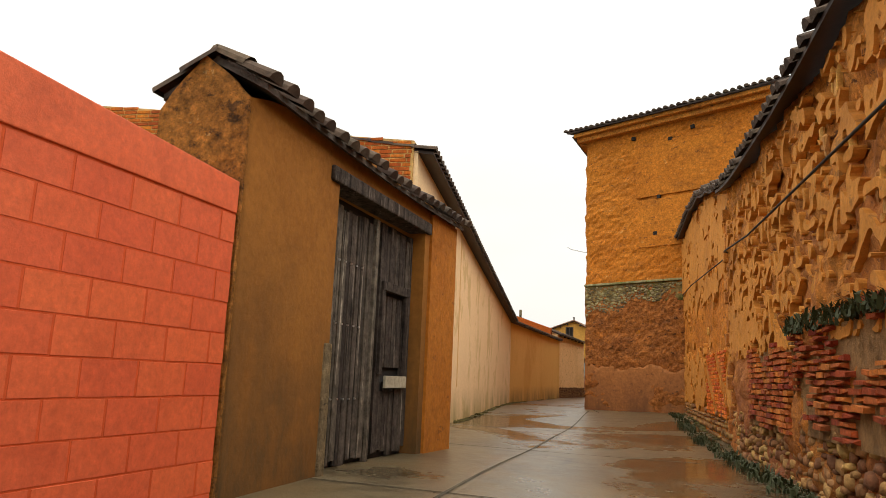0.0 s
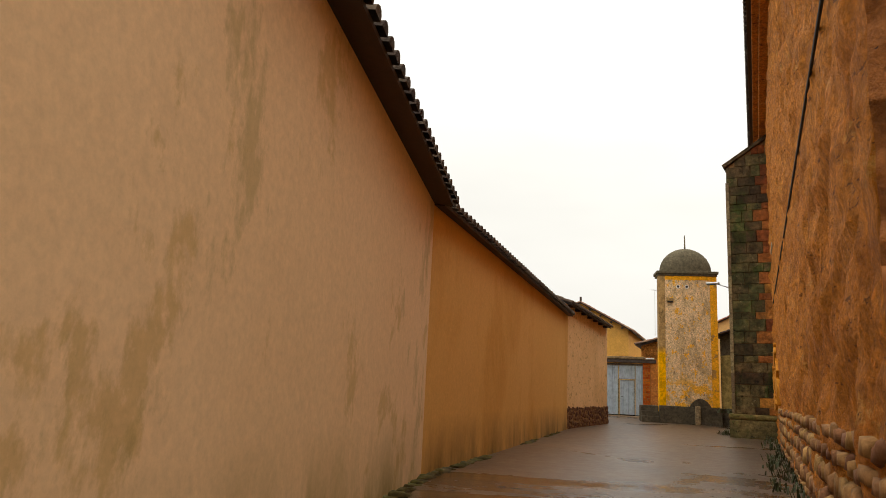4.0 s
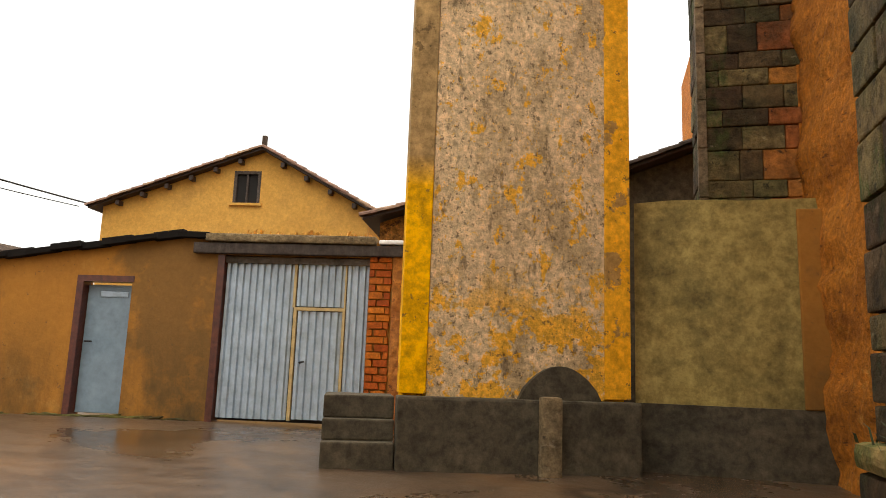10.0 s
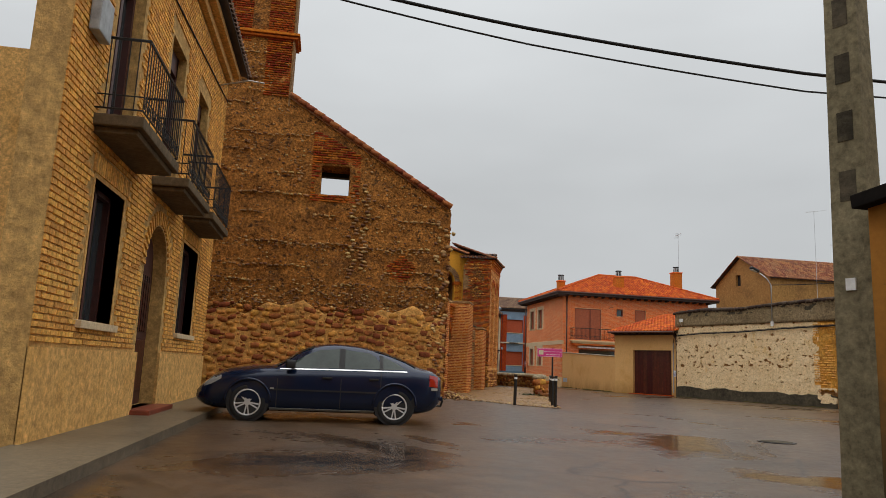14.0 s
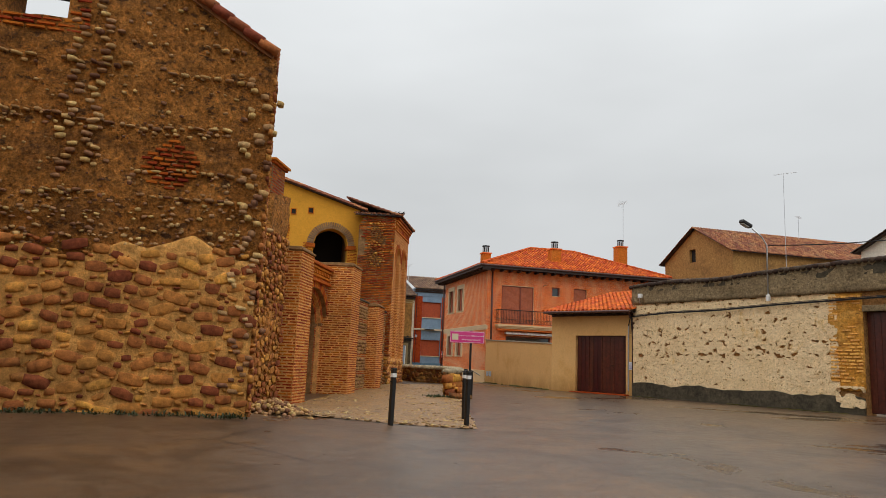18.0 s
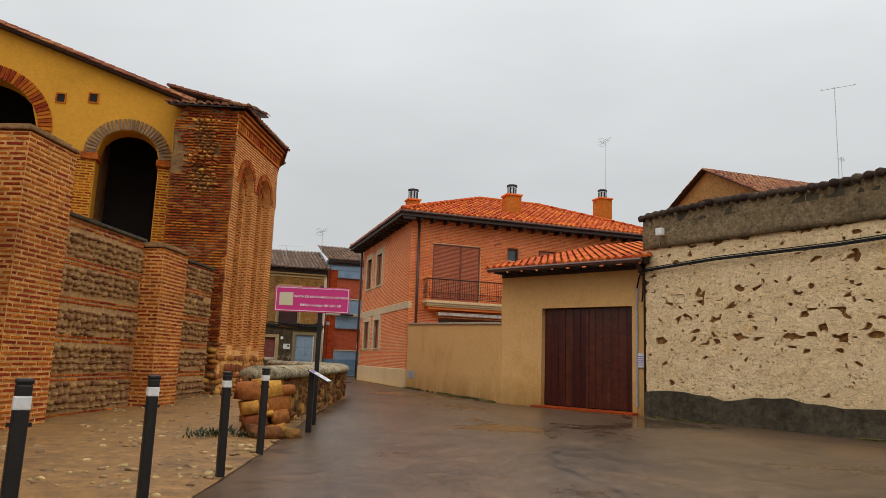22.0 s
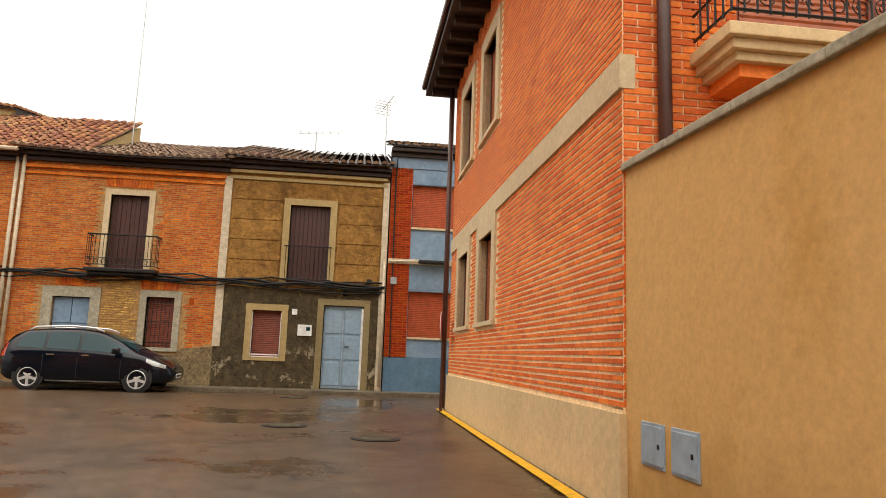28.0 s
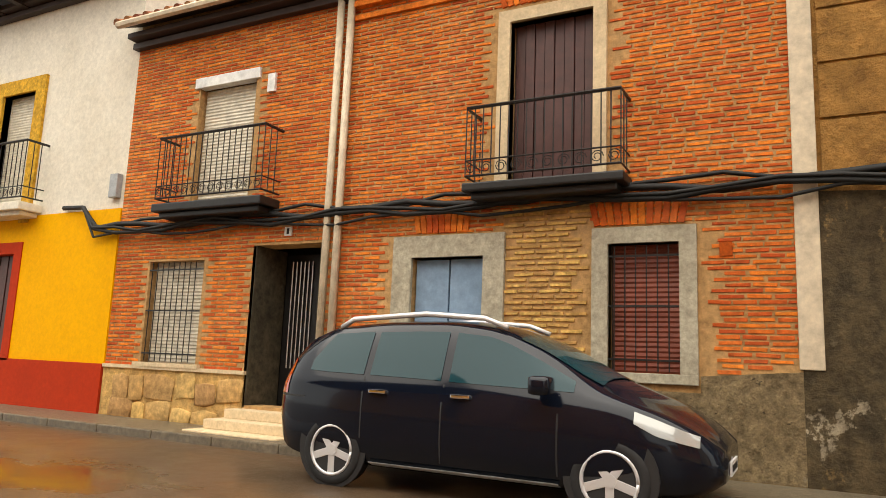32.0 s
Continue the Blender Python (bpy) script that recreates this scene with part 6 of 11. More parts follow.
# ---- the domed brick tower ----
def tower():
    a, b = (-16.45, 53.38), (-14.07, 54.30)
    w, d = span(a, b), 1.0
    o = thing("water_tower", frame_of(a, b), "square plastered water tower with peeling yellow edges and a grey dome", "tower")
    part("shaft", boxes((0.06, w - 0.06, 0.06, d - 0.06, 0.0, 6.62)), "tower_bare", o)
    part("front_panel", slab(1.96, 5.75, 0.05, step=0.3), "tower_grey", o, "stained grey plaster panel").matrix_basis = Matrix.Translation((0.29, 0.012, 0.82))
    part("pilaster", boxes((0, 0.285, 0.0, 0.35, 0.78, 6.60), bevel=0.012), "tower_bare", o)
    part("pilaster", boxes((w - 0.30, w, 0.0, 0.4, 0.78, 6.60), bevel=0.012), "tower_yellow", o, "flaking yellow pilaster")
    part("head_band", boxes((0.285, w - 0.30, 0.005, 0.2, 6.42, 6.60)), "tower_yellow", o)
    part("cornice", boxes((-0.03, w + 0.03, -0.03, d + 0.03, 6.60, 6.70), (-0.08, w + 0.08, -0.08, d + 0.08, 6.70, 6.82), bevel=0.015), "dome_grey", o)
    bm = bmesh.new()
    n, rings = 32, []
    for k in range(9):
        t = math.pi / 2 * k / 8
        rings.append([bm.verts.new((w / 2 + 1.17 * math.cos(t) * math.cos(2 * math.pi * q / n), d / 2 + 0.55 * math.cos(t) * math.sin(2 * math.pi * q / n), 6.82 + 1.14 * math.sin(t))) for q in range(n)] if k < 8 else [bm.verts.new((w / 2, d / 2, 7.94))])
    for r0, r1 in zip(rings, rings[1:]):
        for q in range(n):
            bm.faces.new((r0[q], r0[(q + 1) % n], r1[(q + 1) % n], r1[q]) if len(r1) > 1 else (r0[q], r0[(q + 1) % n], r1[0]))
    part("dome", bm, "dome_grey", o, smooth=True)
    part("finial", tube(bmesh.new(), [(w / 2, d / 2, 7.90), (w / 2, d / 2, 8.04), (w / 2, d / 2, 8.06), (w / 2, d / 2, 8.60)], 0.045, 10, 0.6), "dome_grey", o, smooth=True)
    for u, z in ((0.86, 6.10), (1.24, 6.10)):
        bm = bmesh.new()
        disc(bm, (u, -0.035, z), 0.085, 0.05)
        rim = part("round_vent", bm, "white_paint", o)
        bm = bmesh.new()
        disc(bm, (u, -0.045, z), 0.055, 0.03)
        # black disc stands for the shade inside the vent
        part("vent_hole", bm, "shade_black", rim)
    bm = bmesh.new()
    disc(bm, (1.62, -0.02, 6.12), 0.09, 0.05)
    part("round_vent", bm, "tower_grey", o)
    part("niche", boxes((0.36, 0.66, -0.03, 0.02, 5.36, 5.56), bevel=0.02), "tower_bare", o)
    # black strip for the shaded depth of the niche
    part("niche_hole", boxes((0.38, 0.62, -0.036, 0.02, 5.37, 5.44)), "shade_black", o)
    part("plinth", boxes((-0.02, w + 0.06, -0.16, 0.2, -0.3, 0.76), bevel=0.03), "cement_dark", o, "damp dark cement plinth")
    for y0, z0, z1 in ((-0.10, -0.3, 0.28), (0.06, 0.28, 0.50), (0.2, 0.50, 0.74)):
        part("step", boxes((-0.78, -0.03, y0, 0.9, z0, z1), bevel=0.02), "cement_dark", o)
    bm = bmesh.new()
    prof = [(1.25 + 0.95 * k / 12, 0.72 + 0.40 * math.sin(math.pi * k / 12) ** 0.7) for k in range(13)]
    f0 = [bm.verts.new((u, -0.10, z)) for u, z in prof] + [bm.verts.new((2.2, -0.10, 0.70)), bm.verts.new((1.25, -0.10, 0.70))]
    f1 = [bm.verts.new((v.co.x, 0.06, v.co.z)) for v in f0]
    bm.faces.new(f0[::-1])
    for k in range(len(f0)):
        bm.faces.new((f0[k], f0[(k + 1) % len(f0)], f1[(k + 1) % len(f0)], f1[k]))
    bmesh.ops.recalc_face_normals(bm, faces=bm.faces)
    part("arched_backplate", bm, "cement_dark", o, "dark arched backplate of an old fountain")
    fp = thing("fountain_post", frame_of(a, b), "squat grey stone fountain post before the tower", "post")
    part("shaft", boxes((1.46, 1.68, -0.36, -0.17, -0.05, 0.80), bevel=0.04), "cement_grey", fp)


tower()
ow = thing("garden_wall", frame_of((-14.02, 54.62), (-11.75, 54.58)), "olive-stained cement wall between tower and church", "wall")
part("wall", slab(2.27, 3.08, 0.3, step=0.4, rough=0.02), "wall_olive", ow)
part("base_course", slab(2.27, 0.75, 0.05, y0=-0.04), "cement_dark", ow)
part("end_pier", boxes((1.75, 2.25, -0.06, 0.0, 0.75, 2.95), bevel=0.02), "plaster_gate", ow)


def gable_house(name, a, b, profile, depth, wall, roof, label, holes=(), over=0.3, front=0.25):
    """A house seen on its gable: profile is eave, ridge, eave as (u, z)."""
    ln = span(a, b)
    o = thing(name, frame_of(a, b), label, "house")
    part("front_wall", slab(ln, profile, 0.35, holes), wall, o)
    (u0, z0), (u1, z1), (u2, z2) = profile
    part("side_wall", boxes((u0, u0 + 0.3, 0.35, depth, -0.3, z0 - 0.02)), wall, o)
    part("side_wall", boxes((u2 - 0.3, u2, 0.35, depth, -0.3, z2 - 0.02)), wall, o)
    for left in (True, False):
        run = (u1 - u0 if left else u2 - u1) + over
        rise = (z1 - z0) * run / (u1 - u0) if left else (z1 - z2) * run / (u2 - u1)
        if left:
            mm = Matrix.Translation((u0 - over, depth, z1 - rise + 0.06)) @ pose(0, 0, 0, 0, 0, -90)
        else:
            mm = Matrix.Translation((u2 + over, -front, z1 - rise + 0.06)) @ pose(0, 0, 0, 0, 0, 90)
        tiled_roof(o, depth + front, run, rise, mm, roof, "wood_eave", seed=3, jitter=0.008)
    return o


bh = gable_house("ochre_house", (-27.6, 61.87), (-20.5, 63.0), [(0, 5.0), (4.35, 6.55), (7.19, 5.0)], 9.0, "plaster_back", "tile_old", "ochre-plastered gabled house behind the yard gate", [(3.55, 4.28, 5.15, 6.02)])
# black sheet for the unlit attic behind the window
wn = part("window", boxes((3.50, 4.33, 0.06, 0.12, 5.10, 6.07)), "shade_black", bh, "small dark attic window")
part("window_frame", boxes((3.55, 3.63, -0.01, 0.06, 5.15, 6.02), (4.20, 4.28, -0.01, 0.06, 5.15, 6.02), (3.63, 4.20, -0.01, 0.06, 5.94, 6.02), (3.89, 3.94, 0.0, 0.05, 5.15, 5.94)), "wood_old", wn)
part("window_sill", boxes((3.48, 4.35, -0.06, 0.04, 5.08, 5.15)), "plaster_back", wn)
for u in (0.5, 1.15, 1.8, 2.45, 3.1, 3.75, 4.9, 5.55, 6.2, 6.85):
    z = lerp_profile([(0, 5.0), (4.35, 6.55), (7.19, 5.0)], u)
    part("purlin_end", boxes((u - 0.05, u + 0.05, -0.22, 0.0, z - 0.16, z - 0.04)), "wood_eave", bh)
part("finial", boxes((4.29, 4.41, -0.2, -0.08, 6.6, 6.95), bevel=0.02), "tile_dark", bh)
b2 = thing("stone_shed", frame_of((-18.6, 58.6), (-14.9, 59.2)), "low rubble shed with an old tile roof", "shed")
part("wall", slab(3.75, [(0, 3.75), (3.75, 4.75)], 0.4, step=0.4, rough=0.02), "mud_pebbly", b2)
tiled_roof(b2, 5.0, 4.1, 1.1, Matrix.Translation((-0.3, 4.7, 3.78)) @ pose(0, 0, 0, 0, 0, -90), "tile_old", "wood_eave", seed=5, jitter=0.01)
ds = thing("dark_shed", frame_of((-14.6, 58.2), (-12.3, 58.2)), "dark weathered shed behind the wall", "shed")
part("wall", slab(2.3, [(0, 4.2), (2.3, 5.0)], 0.3), "cement_dark", ds)
tiled_roof(ds, 4.0, 2.6, 0.9, Matrix.Translation((-0.2, 3.7, 4.22)) @ pose(0, 0, 0, 0, 0, -90), "tile_dark", "wood_eave", seed=6)
part("chimney", boxes((1.7, 2.05, 0.4, 0.8, 4.6, 5.75), bevel=0.02), "brick_red", ds)
bt = gable_house("red_roof_house", (-19.5, 73.0), (-10.0, 73.0), [(0, 5.2), (4.75, 7.4), (9.5, 5.2)], 6.0, "render_tan", "tile_mix", "far house with a red tile roof", over=0.4)


# ---- yard wall with blue door and sheet-metal gate ----
def yard_gate():
    a, b = (-25.15, 55.36), (-17.04, 56.65)
    ln = span(a, b)
    o = thing("yard_wall", frame_of(a, b), "brown plastered yard wall with a sloping ragged top", "wall")
    d0, d1, g0, g1 = 2.52, 3.40, 4.86, 7.25
    prof = [(0, 2.50), (1.2, 2.62), (4.3, 3.05), (4.86, 3.0), (ln, 2.95)]
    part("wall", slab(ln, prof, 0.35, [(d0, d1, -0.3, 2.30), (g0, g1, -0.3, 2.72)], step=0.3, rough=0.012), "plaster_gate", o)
    for k in range(11):
        u0, u1 = 0.42 * k - 0.05, 0.42 * k + 0.46
        z0, z1 = lerp_profile(prof, max(u0, 0)), lerp_profile(prof, u1)
        s = part("coping_slate", boxes((0, u1 - u0, -0.12 - 0.03 * (k % 3), 0.42, -0.05 + 0.012 * (k % 3), 0.06 + 0.02 * (k % 2)), bevel=0.012), "felt_black", o)
        s.matrix_basis = Matrix.Translation((u0, 0, z0 - 0.01)) @ pose(0, 0, 0, 2 * (-1) ** k, -math.degrees(math.atan2(z1 - z0, u1 - u0)), 0)
    dr = part("door", boxes((d0 + 0.07, d1 - 0.02, 0.14, 0.19, 0.16, 2.20), bevel=0.008), "door_blue_dim", o, "dented pale blue sheet-metal door")
    part("frame", boxes((d0 - 0.05, d0 + 0.06, -0.012, 0.2, 0.0, 2.34), (d0 + 0.06, d1 + 0.03, -0.012, 0.2, 2.24, 2.34)), "wood_gate", dr)
    part("handle", tube(bmesh.new(), [(d0 + 0.13, 0.135, 1.28), (d0 + 0.13, 0.09, 1.28), (d0 + 0.25, 0.085, 1.28)], 0.014, 6), "iron_black", dr)
    part("stain_panel", boxes((d0 + 0.28, d1 - 0.12, 0.132, 0.15, 2.0, 2.1), bevel=0.02), "zinc", dr)
    # black sheet stands for the shade behind the gate's metal sheets
    gate = part("gate", boxes((g0, g1, 0.18, 0.20, 0.14, 2.70)), "shade_black", o, "pale blue corrugated metal gate")

    def ribbed(u0, u1, z0, z1, y=0.10):
        n = max(2, int((u1 - u0) / 0.105))
        vs, p = [], (u1 - u0) / n
        for k in range(n):
            vs += [(u0 + p * k, y), (u0 + p * (k + 0.10), y - 0.04), (u0 + p * (k + 0.5), y - 0.04), (u0 + p * (k + 0.66), y)]
        vs.append((u1, y))
        bm = bmesh.new()
        lo, hi = [bm.verts.new((u, yy, z0)) for u, yy in vs], [bm.verts.new((u, yy, z1)) for u, yy in vs]
        for k in range(len(vs) - 1):
            bm.faces.new((lo[k], lo[k + 1], hi[k + 1], hi[k]))
        bk0, bk1 = [bm.verts.new((u, y + 0.03, z)) for u, z in ((u0, z0), (u1, z0))], [bm.verts.new((u, y + 0.03, z)) for u, z in ((u0, z1), (u1, z1))]
        bm.faces.new((bk0[1], bk0[0], bk1[0], bk1[1]))
        return bm

    part("left_sheet", ribbed(g0 + 0.06, 6.03, 0.18, 2.60), "zinc", gate)
    part("upper_sheet", ribbed(6.09, 6.85, 1.94, 2.60), "zinc", gate)
    part("right_sheet", ribbed(6.89, g1 - 0.02, 0.18, 2.60), "zinc", gate)
    wk = part("wicket_door", ribbed(6.13, 6.83, 0.20, 1.86, 0.085), "zinc", gate)
    part("wicket_frame", boxes((6.07, 6.12, 0.03, 0.09, 0.18, 1.92), (6.85, 6.89, 0.03, 0.09, 0.18, 1.92), (6.12, 6.85, 0.03, 0.09, 1.87, 1.92)), "rust_strip", wk)
    part("stile", boxes((6.04, 6.08, 0.05, 0.10, 1.92, 2.60), (6.86, 6.885, 0.05, 0.10, 1.92, 2.60)), "rust_strip", gate)
    part("handle", tube(bmesh.new(), [(6.22, 0.05, 1.05), (6.22, 0.0, 1.06), (6.30, 0.0, 1.08)], 0.013, 6), "iron_black", wk)
    part("gate_post", boxes((g0 - 0.06, g0 + 0.05, -0.03, 0.18, 0.0, 2.72)), "wood_gate", gate)
    part("head_rail", boxes((g0, g1, 0.02, 0.12, 2.60, 2.70)), "wood_old", gate)
    pr = part("brick_pier", boxes((g1, g1 + 0.36, 0.0, 0.3, 0.0, 2.72)), "mortar_dark", o)
    rows = brick_field(0.36, 2.72, 0.25, 0.115, 0.018, 0.035, lambda *r: True, 0.1, seed=7)
    lay_bricks(pr, [(u + g1, z, l, h, d) for u, z, l, h, d in rows], "brick_near", "brick_red", lambda u, z: True, "brick", 90, 0.006)
    v, f = weathered(ln - g1 - 0.38, [(g1, 2.9), (ln, 2.9)], 0.2, g1 + 0.38, 4.4, 0.03)
    put("mud_pier", mesh_of("mud_pier", v, f, "adobe"), o, Matrix.Translation((0, -0.05, 0)))
    bm = boxes((g0 - 0.45, g1 + 0.65, -0.12, 0.25, 2.73, 2.90), bevel=0.02)
    part("lintel_beam", bm, "wood_old", o, "dark timber beam over the gate")
    bm = boxes((g0 - 0.25, g1 + 0.1, -0.16, 0.35, 2.91, 3.04), bevel=0.03)
    for v in bm.verts:
        v.co.z += 0.02 * math.sin(v.co.x * 6)
    part("lintel_cap", bm, "cement_grey", o, "lichened cement cap")
    part("white_cap", boxes((g1 + 0.15, g1 + 0.55, -0.14, 0.1, 2.92, 2.99), bevel=0.02), "white_paint", o)
    M = frame_of(a, b)
    rng = random.Random(3)
    tufts([tuple(M @ Vector((rng.uniform(g0 - 0.2, g1), rng.uniform(-0.1, 0.2), 3.03))) for _ in range(60)], "weeds", "dry weeds growing on the gate lintel", 9, 0.10, 0.05, 4, "brick_ochre")
    moss_bank(a, (-20.6, 56.08), seed=12, height=0.05, width=0.16)


yard_gate()


def utility_pole():
    o = thing("utility_pole", pose(-25.56, 55.60, 0, 0, 0, 24), "tall tapered concrete utility pole with square recesses", "utility pole")
    h = 6.95
    bm = bmesh.new()
    lo = [bm.verts.new((x * 0.17, y * 0.13, -0.3)) for x, y in ((-1, -1), (1, -1), (1, 1), (-1, 1))]
    hi = [bm.verts.new((x * 0.115, y * 0.09, h)) for x, y in ((-1, -1), (1, -1), (1, 1), (-1, 1))]
    for k in range(4):
        bm.faces.new((lo[k], lo[(k + 1) % 4], hi[(k + 1) % 4], hi[k]))
    bm.faces.new(hi)
    bm.faces.new(lo[::-1])
    part("shaft", bm, "pole_concrete", o)
    for k in range(8):
        z = 2.6 + 0.52 * k
        w = 0.17 - 0.055 * z / h
        dp = 0.13 - 0.04 * z / h
        # dark plates on the faces stand for shade in the square recesses
        part("recess", boxes((-w * 0.45, w * 0.45, -dp - 0.004, -dp + 0.03, z, z + 0.26)), "cement_dark", o)
        part("recess", boxes((-w - 0.004, -w + 0.03, -dp * 0.4, dp * 0.4, z, z + 0.20)), "cement_dark", o)
    part("edge_rib", boxes((0.115, 0.16, -0.145, -0.11, 0.0, 2.6)), "pole_concrete", o)
    part("tag", boxes((-0.05, 0.03, -0.135, -0.11, 1.85, 1.95)), "white_paint", o)


utility_pole()
wire("overhead_wire", [(-28.05, 61.8, 5.08), (-28.0, 57.0, 4.94), (-28.0, 53.4, 5.10), (-28.0, 50.5, 5.42), (-28.0, 40.0, 7.2)], 0.022, "black overhead power cable", sag=0.02)
wire("overhead_wire", [(-28.05, 61.5, 4.93), (-28.0, 57.0, 4.70), (-28.0, 53.4, 4.90), (-28.0, 50.5, 5.28), (-28.0, 40.0, 7.0)], 0.012, "thin black overhead wire", sag=0.02)
fa = gable_house("far_house", (-38.5, 80), (-30.5, 81.5), [(0, 4.6), (4.0, 6.2), (8.1, 4.6)], 7.0, "stucco_yellow", "tile_mix", "far yellow house beyond the yard")


def antenna(x, y, z, h, yaw, name="tv_antenna", boom=0.9, kind=0):
    o = thing(name, pose(x, y, z, 0, 0, yaw), "thin metal rooftop television aerial", "aerial", group="rooftop aerials")
    part("mast", tube(bmesh.new(), [(0, 0, -0.3), (0, 0, h)], 0.016, 6), "steel", o)
    part("boom", tube(bmesh.new(), [(-boom * 0.4, 0, h - 0.06), (boom * 0.6, 0, h - 0.02 + (0.12 if kind else 0))], 0.011, 5), "steel", o)
    for k in range(6):
        x0 = -boom * 0.35 + boom * 0.85 * k / 5
        part("element", tube(bmesh.new(), [(x0, -0.2 + 0.015 * k, h - 0.04), (x0, 0.2 - 0.015 * k, h - 0.04)], 0.006, 4), "steel", o)
    if kind:
        part("reflector", boxes(*[(-boom * 0.42, -boom * 0.40, -0.28, 0.28, h - 0.25 + 0.09 * k, h - 0.24 + 0.09 * k) for k in range(6)]), "steel", o)
    return o


antenna(-20.6, 70.0, 5.5, 2.9, 60)


# ---- brick house with balconies ----
def baluster_mesh(h, r=0.008):
    bm = bmesh.new()
    tube(bm, [(0, 0, 0), (0, 0, h)], r, 5)
    me = bpy.data.meshes.new("baluster")
    bm.to_mesh(me)
    bm.free()
    me.materials.append(MATS["iron_black"])
    return me


def scroll_mesh(r=0.07):
    bm = bmesh.new()
    tube(bm, [(r * (1 - k / 26) * math.cos(k * 0.62), 0, r * (1 - k / 26) * math.sin(k * 0.62)) for k in range(18)], 0.006, 4)
    me = bpy.data.meshes.new("scroll")
    bm.to_mesh(me)
    bm.free()
    me.materials.append(MATS["iron_black"])
    return me


def balcony(parent, u0, u1, z, depth, h=1.0, slab_mat="stone_grey", slab_h=0.16, pitch=0.115, scrolls=True, label="black wrought-iron balcony"):
    """A balcony in a facade's frame: slab, rails, and each baluster."""
    bal = part("balcony", boxes((u0, u1, -depth, 0.0, z - slab_h, z), (u0 + 0.08, u1 - 0.08, -depth + 0.08, 0.0, z - slab_h - 0.08, z - slab_h), bevel=0.02), slab_mat, parent, label)
    pts = [(u0 + 0.03, 0.0), (u0 + 0.03, -depth + 0.03), (u1 - 0.03, -depth + 0.03), (u1 - 0.03, 0.0)]
    for zz, r in ((z + h, 0.022), (z + 0.08, 0.014), (z + 0.26, 0.010)):
        part("rail", tube(bmesh.new(), [(u, y, zz) for u, y in pts], r, 5), "iron_black", bal)
    me = baluster_mesh(h - 0.08)
    for (ua, ya), (ub, yb) in zip(pts, pts[1:]):
        n = max(1, int(math.hypot(ub - ua, yb - ya) / pitch))
        for k in range(n):
            put("baluster", me, bal, Matrix.Translation((ua + (ub - ua) * k / n, ya + (yb - ya) * k / n, z + 0.08)))
    if scrolls:
        sm = scroll_mesh()
        n = int((u1 - u0) / 0.17)
        for k in range(n):
            put("scroll", sm, bal, Matrix.Translation((u0 + 0.1 + (u1 - u0 - 0.2) * k / max(1, n - 1), -depth + 0.03, z + 0.17)))
    return bal


def shutter(parent, u0, u1, z0, z1, y, material, name="roller_shutter", pitch=0.055, label=""):
    """A closed roller shutter: curved slats on a dark backing."""
    bm = bmesh.new()
    n = max(3, int((z1 - z0) / pitch))
    p = (z1 - z0) / n
    prof = [(y + 0.03, z0)]
    for k in range(n):
        z = z0 + p * k
        prof += [(y + 0.007, z), (y - 0.003, z + p * 0.4), (y + 0.004, z + p * 0.98)]
    prof.append((y + 0.03, z1))
    rows = [(bm.verts.new((u0, yy, zz)), bm.verts.new((u1, yy, zz))) for yy, zz in prof]
    for r0, r1 in zip(rows, rows[1:]):
        bm.faces.new((r0[0], r0[1], r1[1], r1[0]))
    return part(name, bm, material, parent, label)


def surround(u0, u1, z0, z1, w, y0=-0.03, y1=0.2):
    """Two jambs and a lintel in one piece round an opening."""
    bm = bmesh.new()
    prof = [(u0 - w, z0), (u0, z0), (u0, z1), (u1, z1), (u1, z0), (u1 + w, z0), (u1 + w, z1 + w), (u0 - w, z1 + w)]
    f0, f1 = [bm.verts.new((u, y0, z)) for u, z in prof], [bm.verts.new((u, y1, z)) for u, z in prof]
    bm.faces.new(f0)
    bm.faces.new(f1[::-1])
    for k in range(8):
        bm.faces.new((f0[k], f1[k], f1[(k + 1) % 8], f0[(k + 1) % 8]))
    bmesh.ops.recalc_face_normals(bm, faces=bm.faces)
    return bm


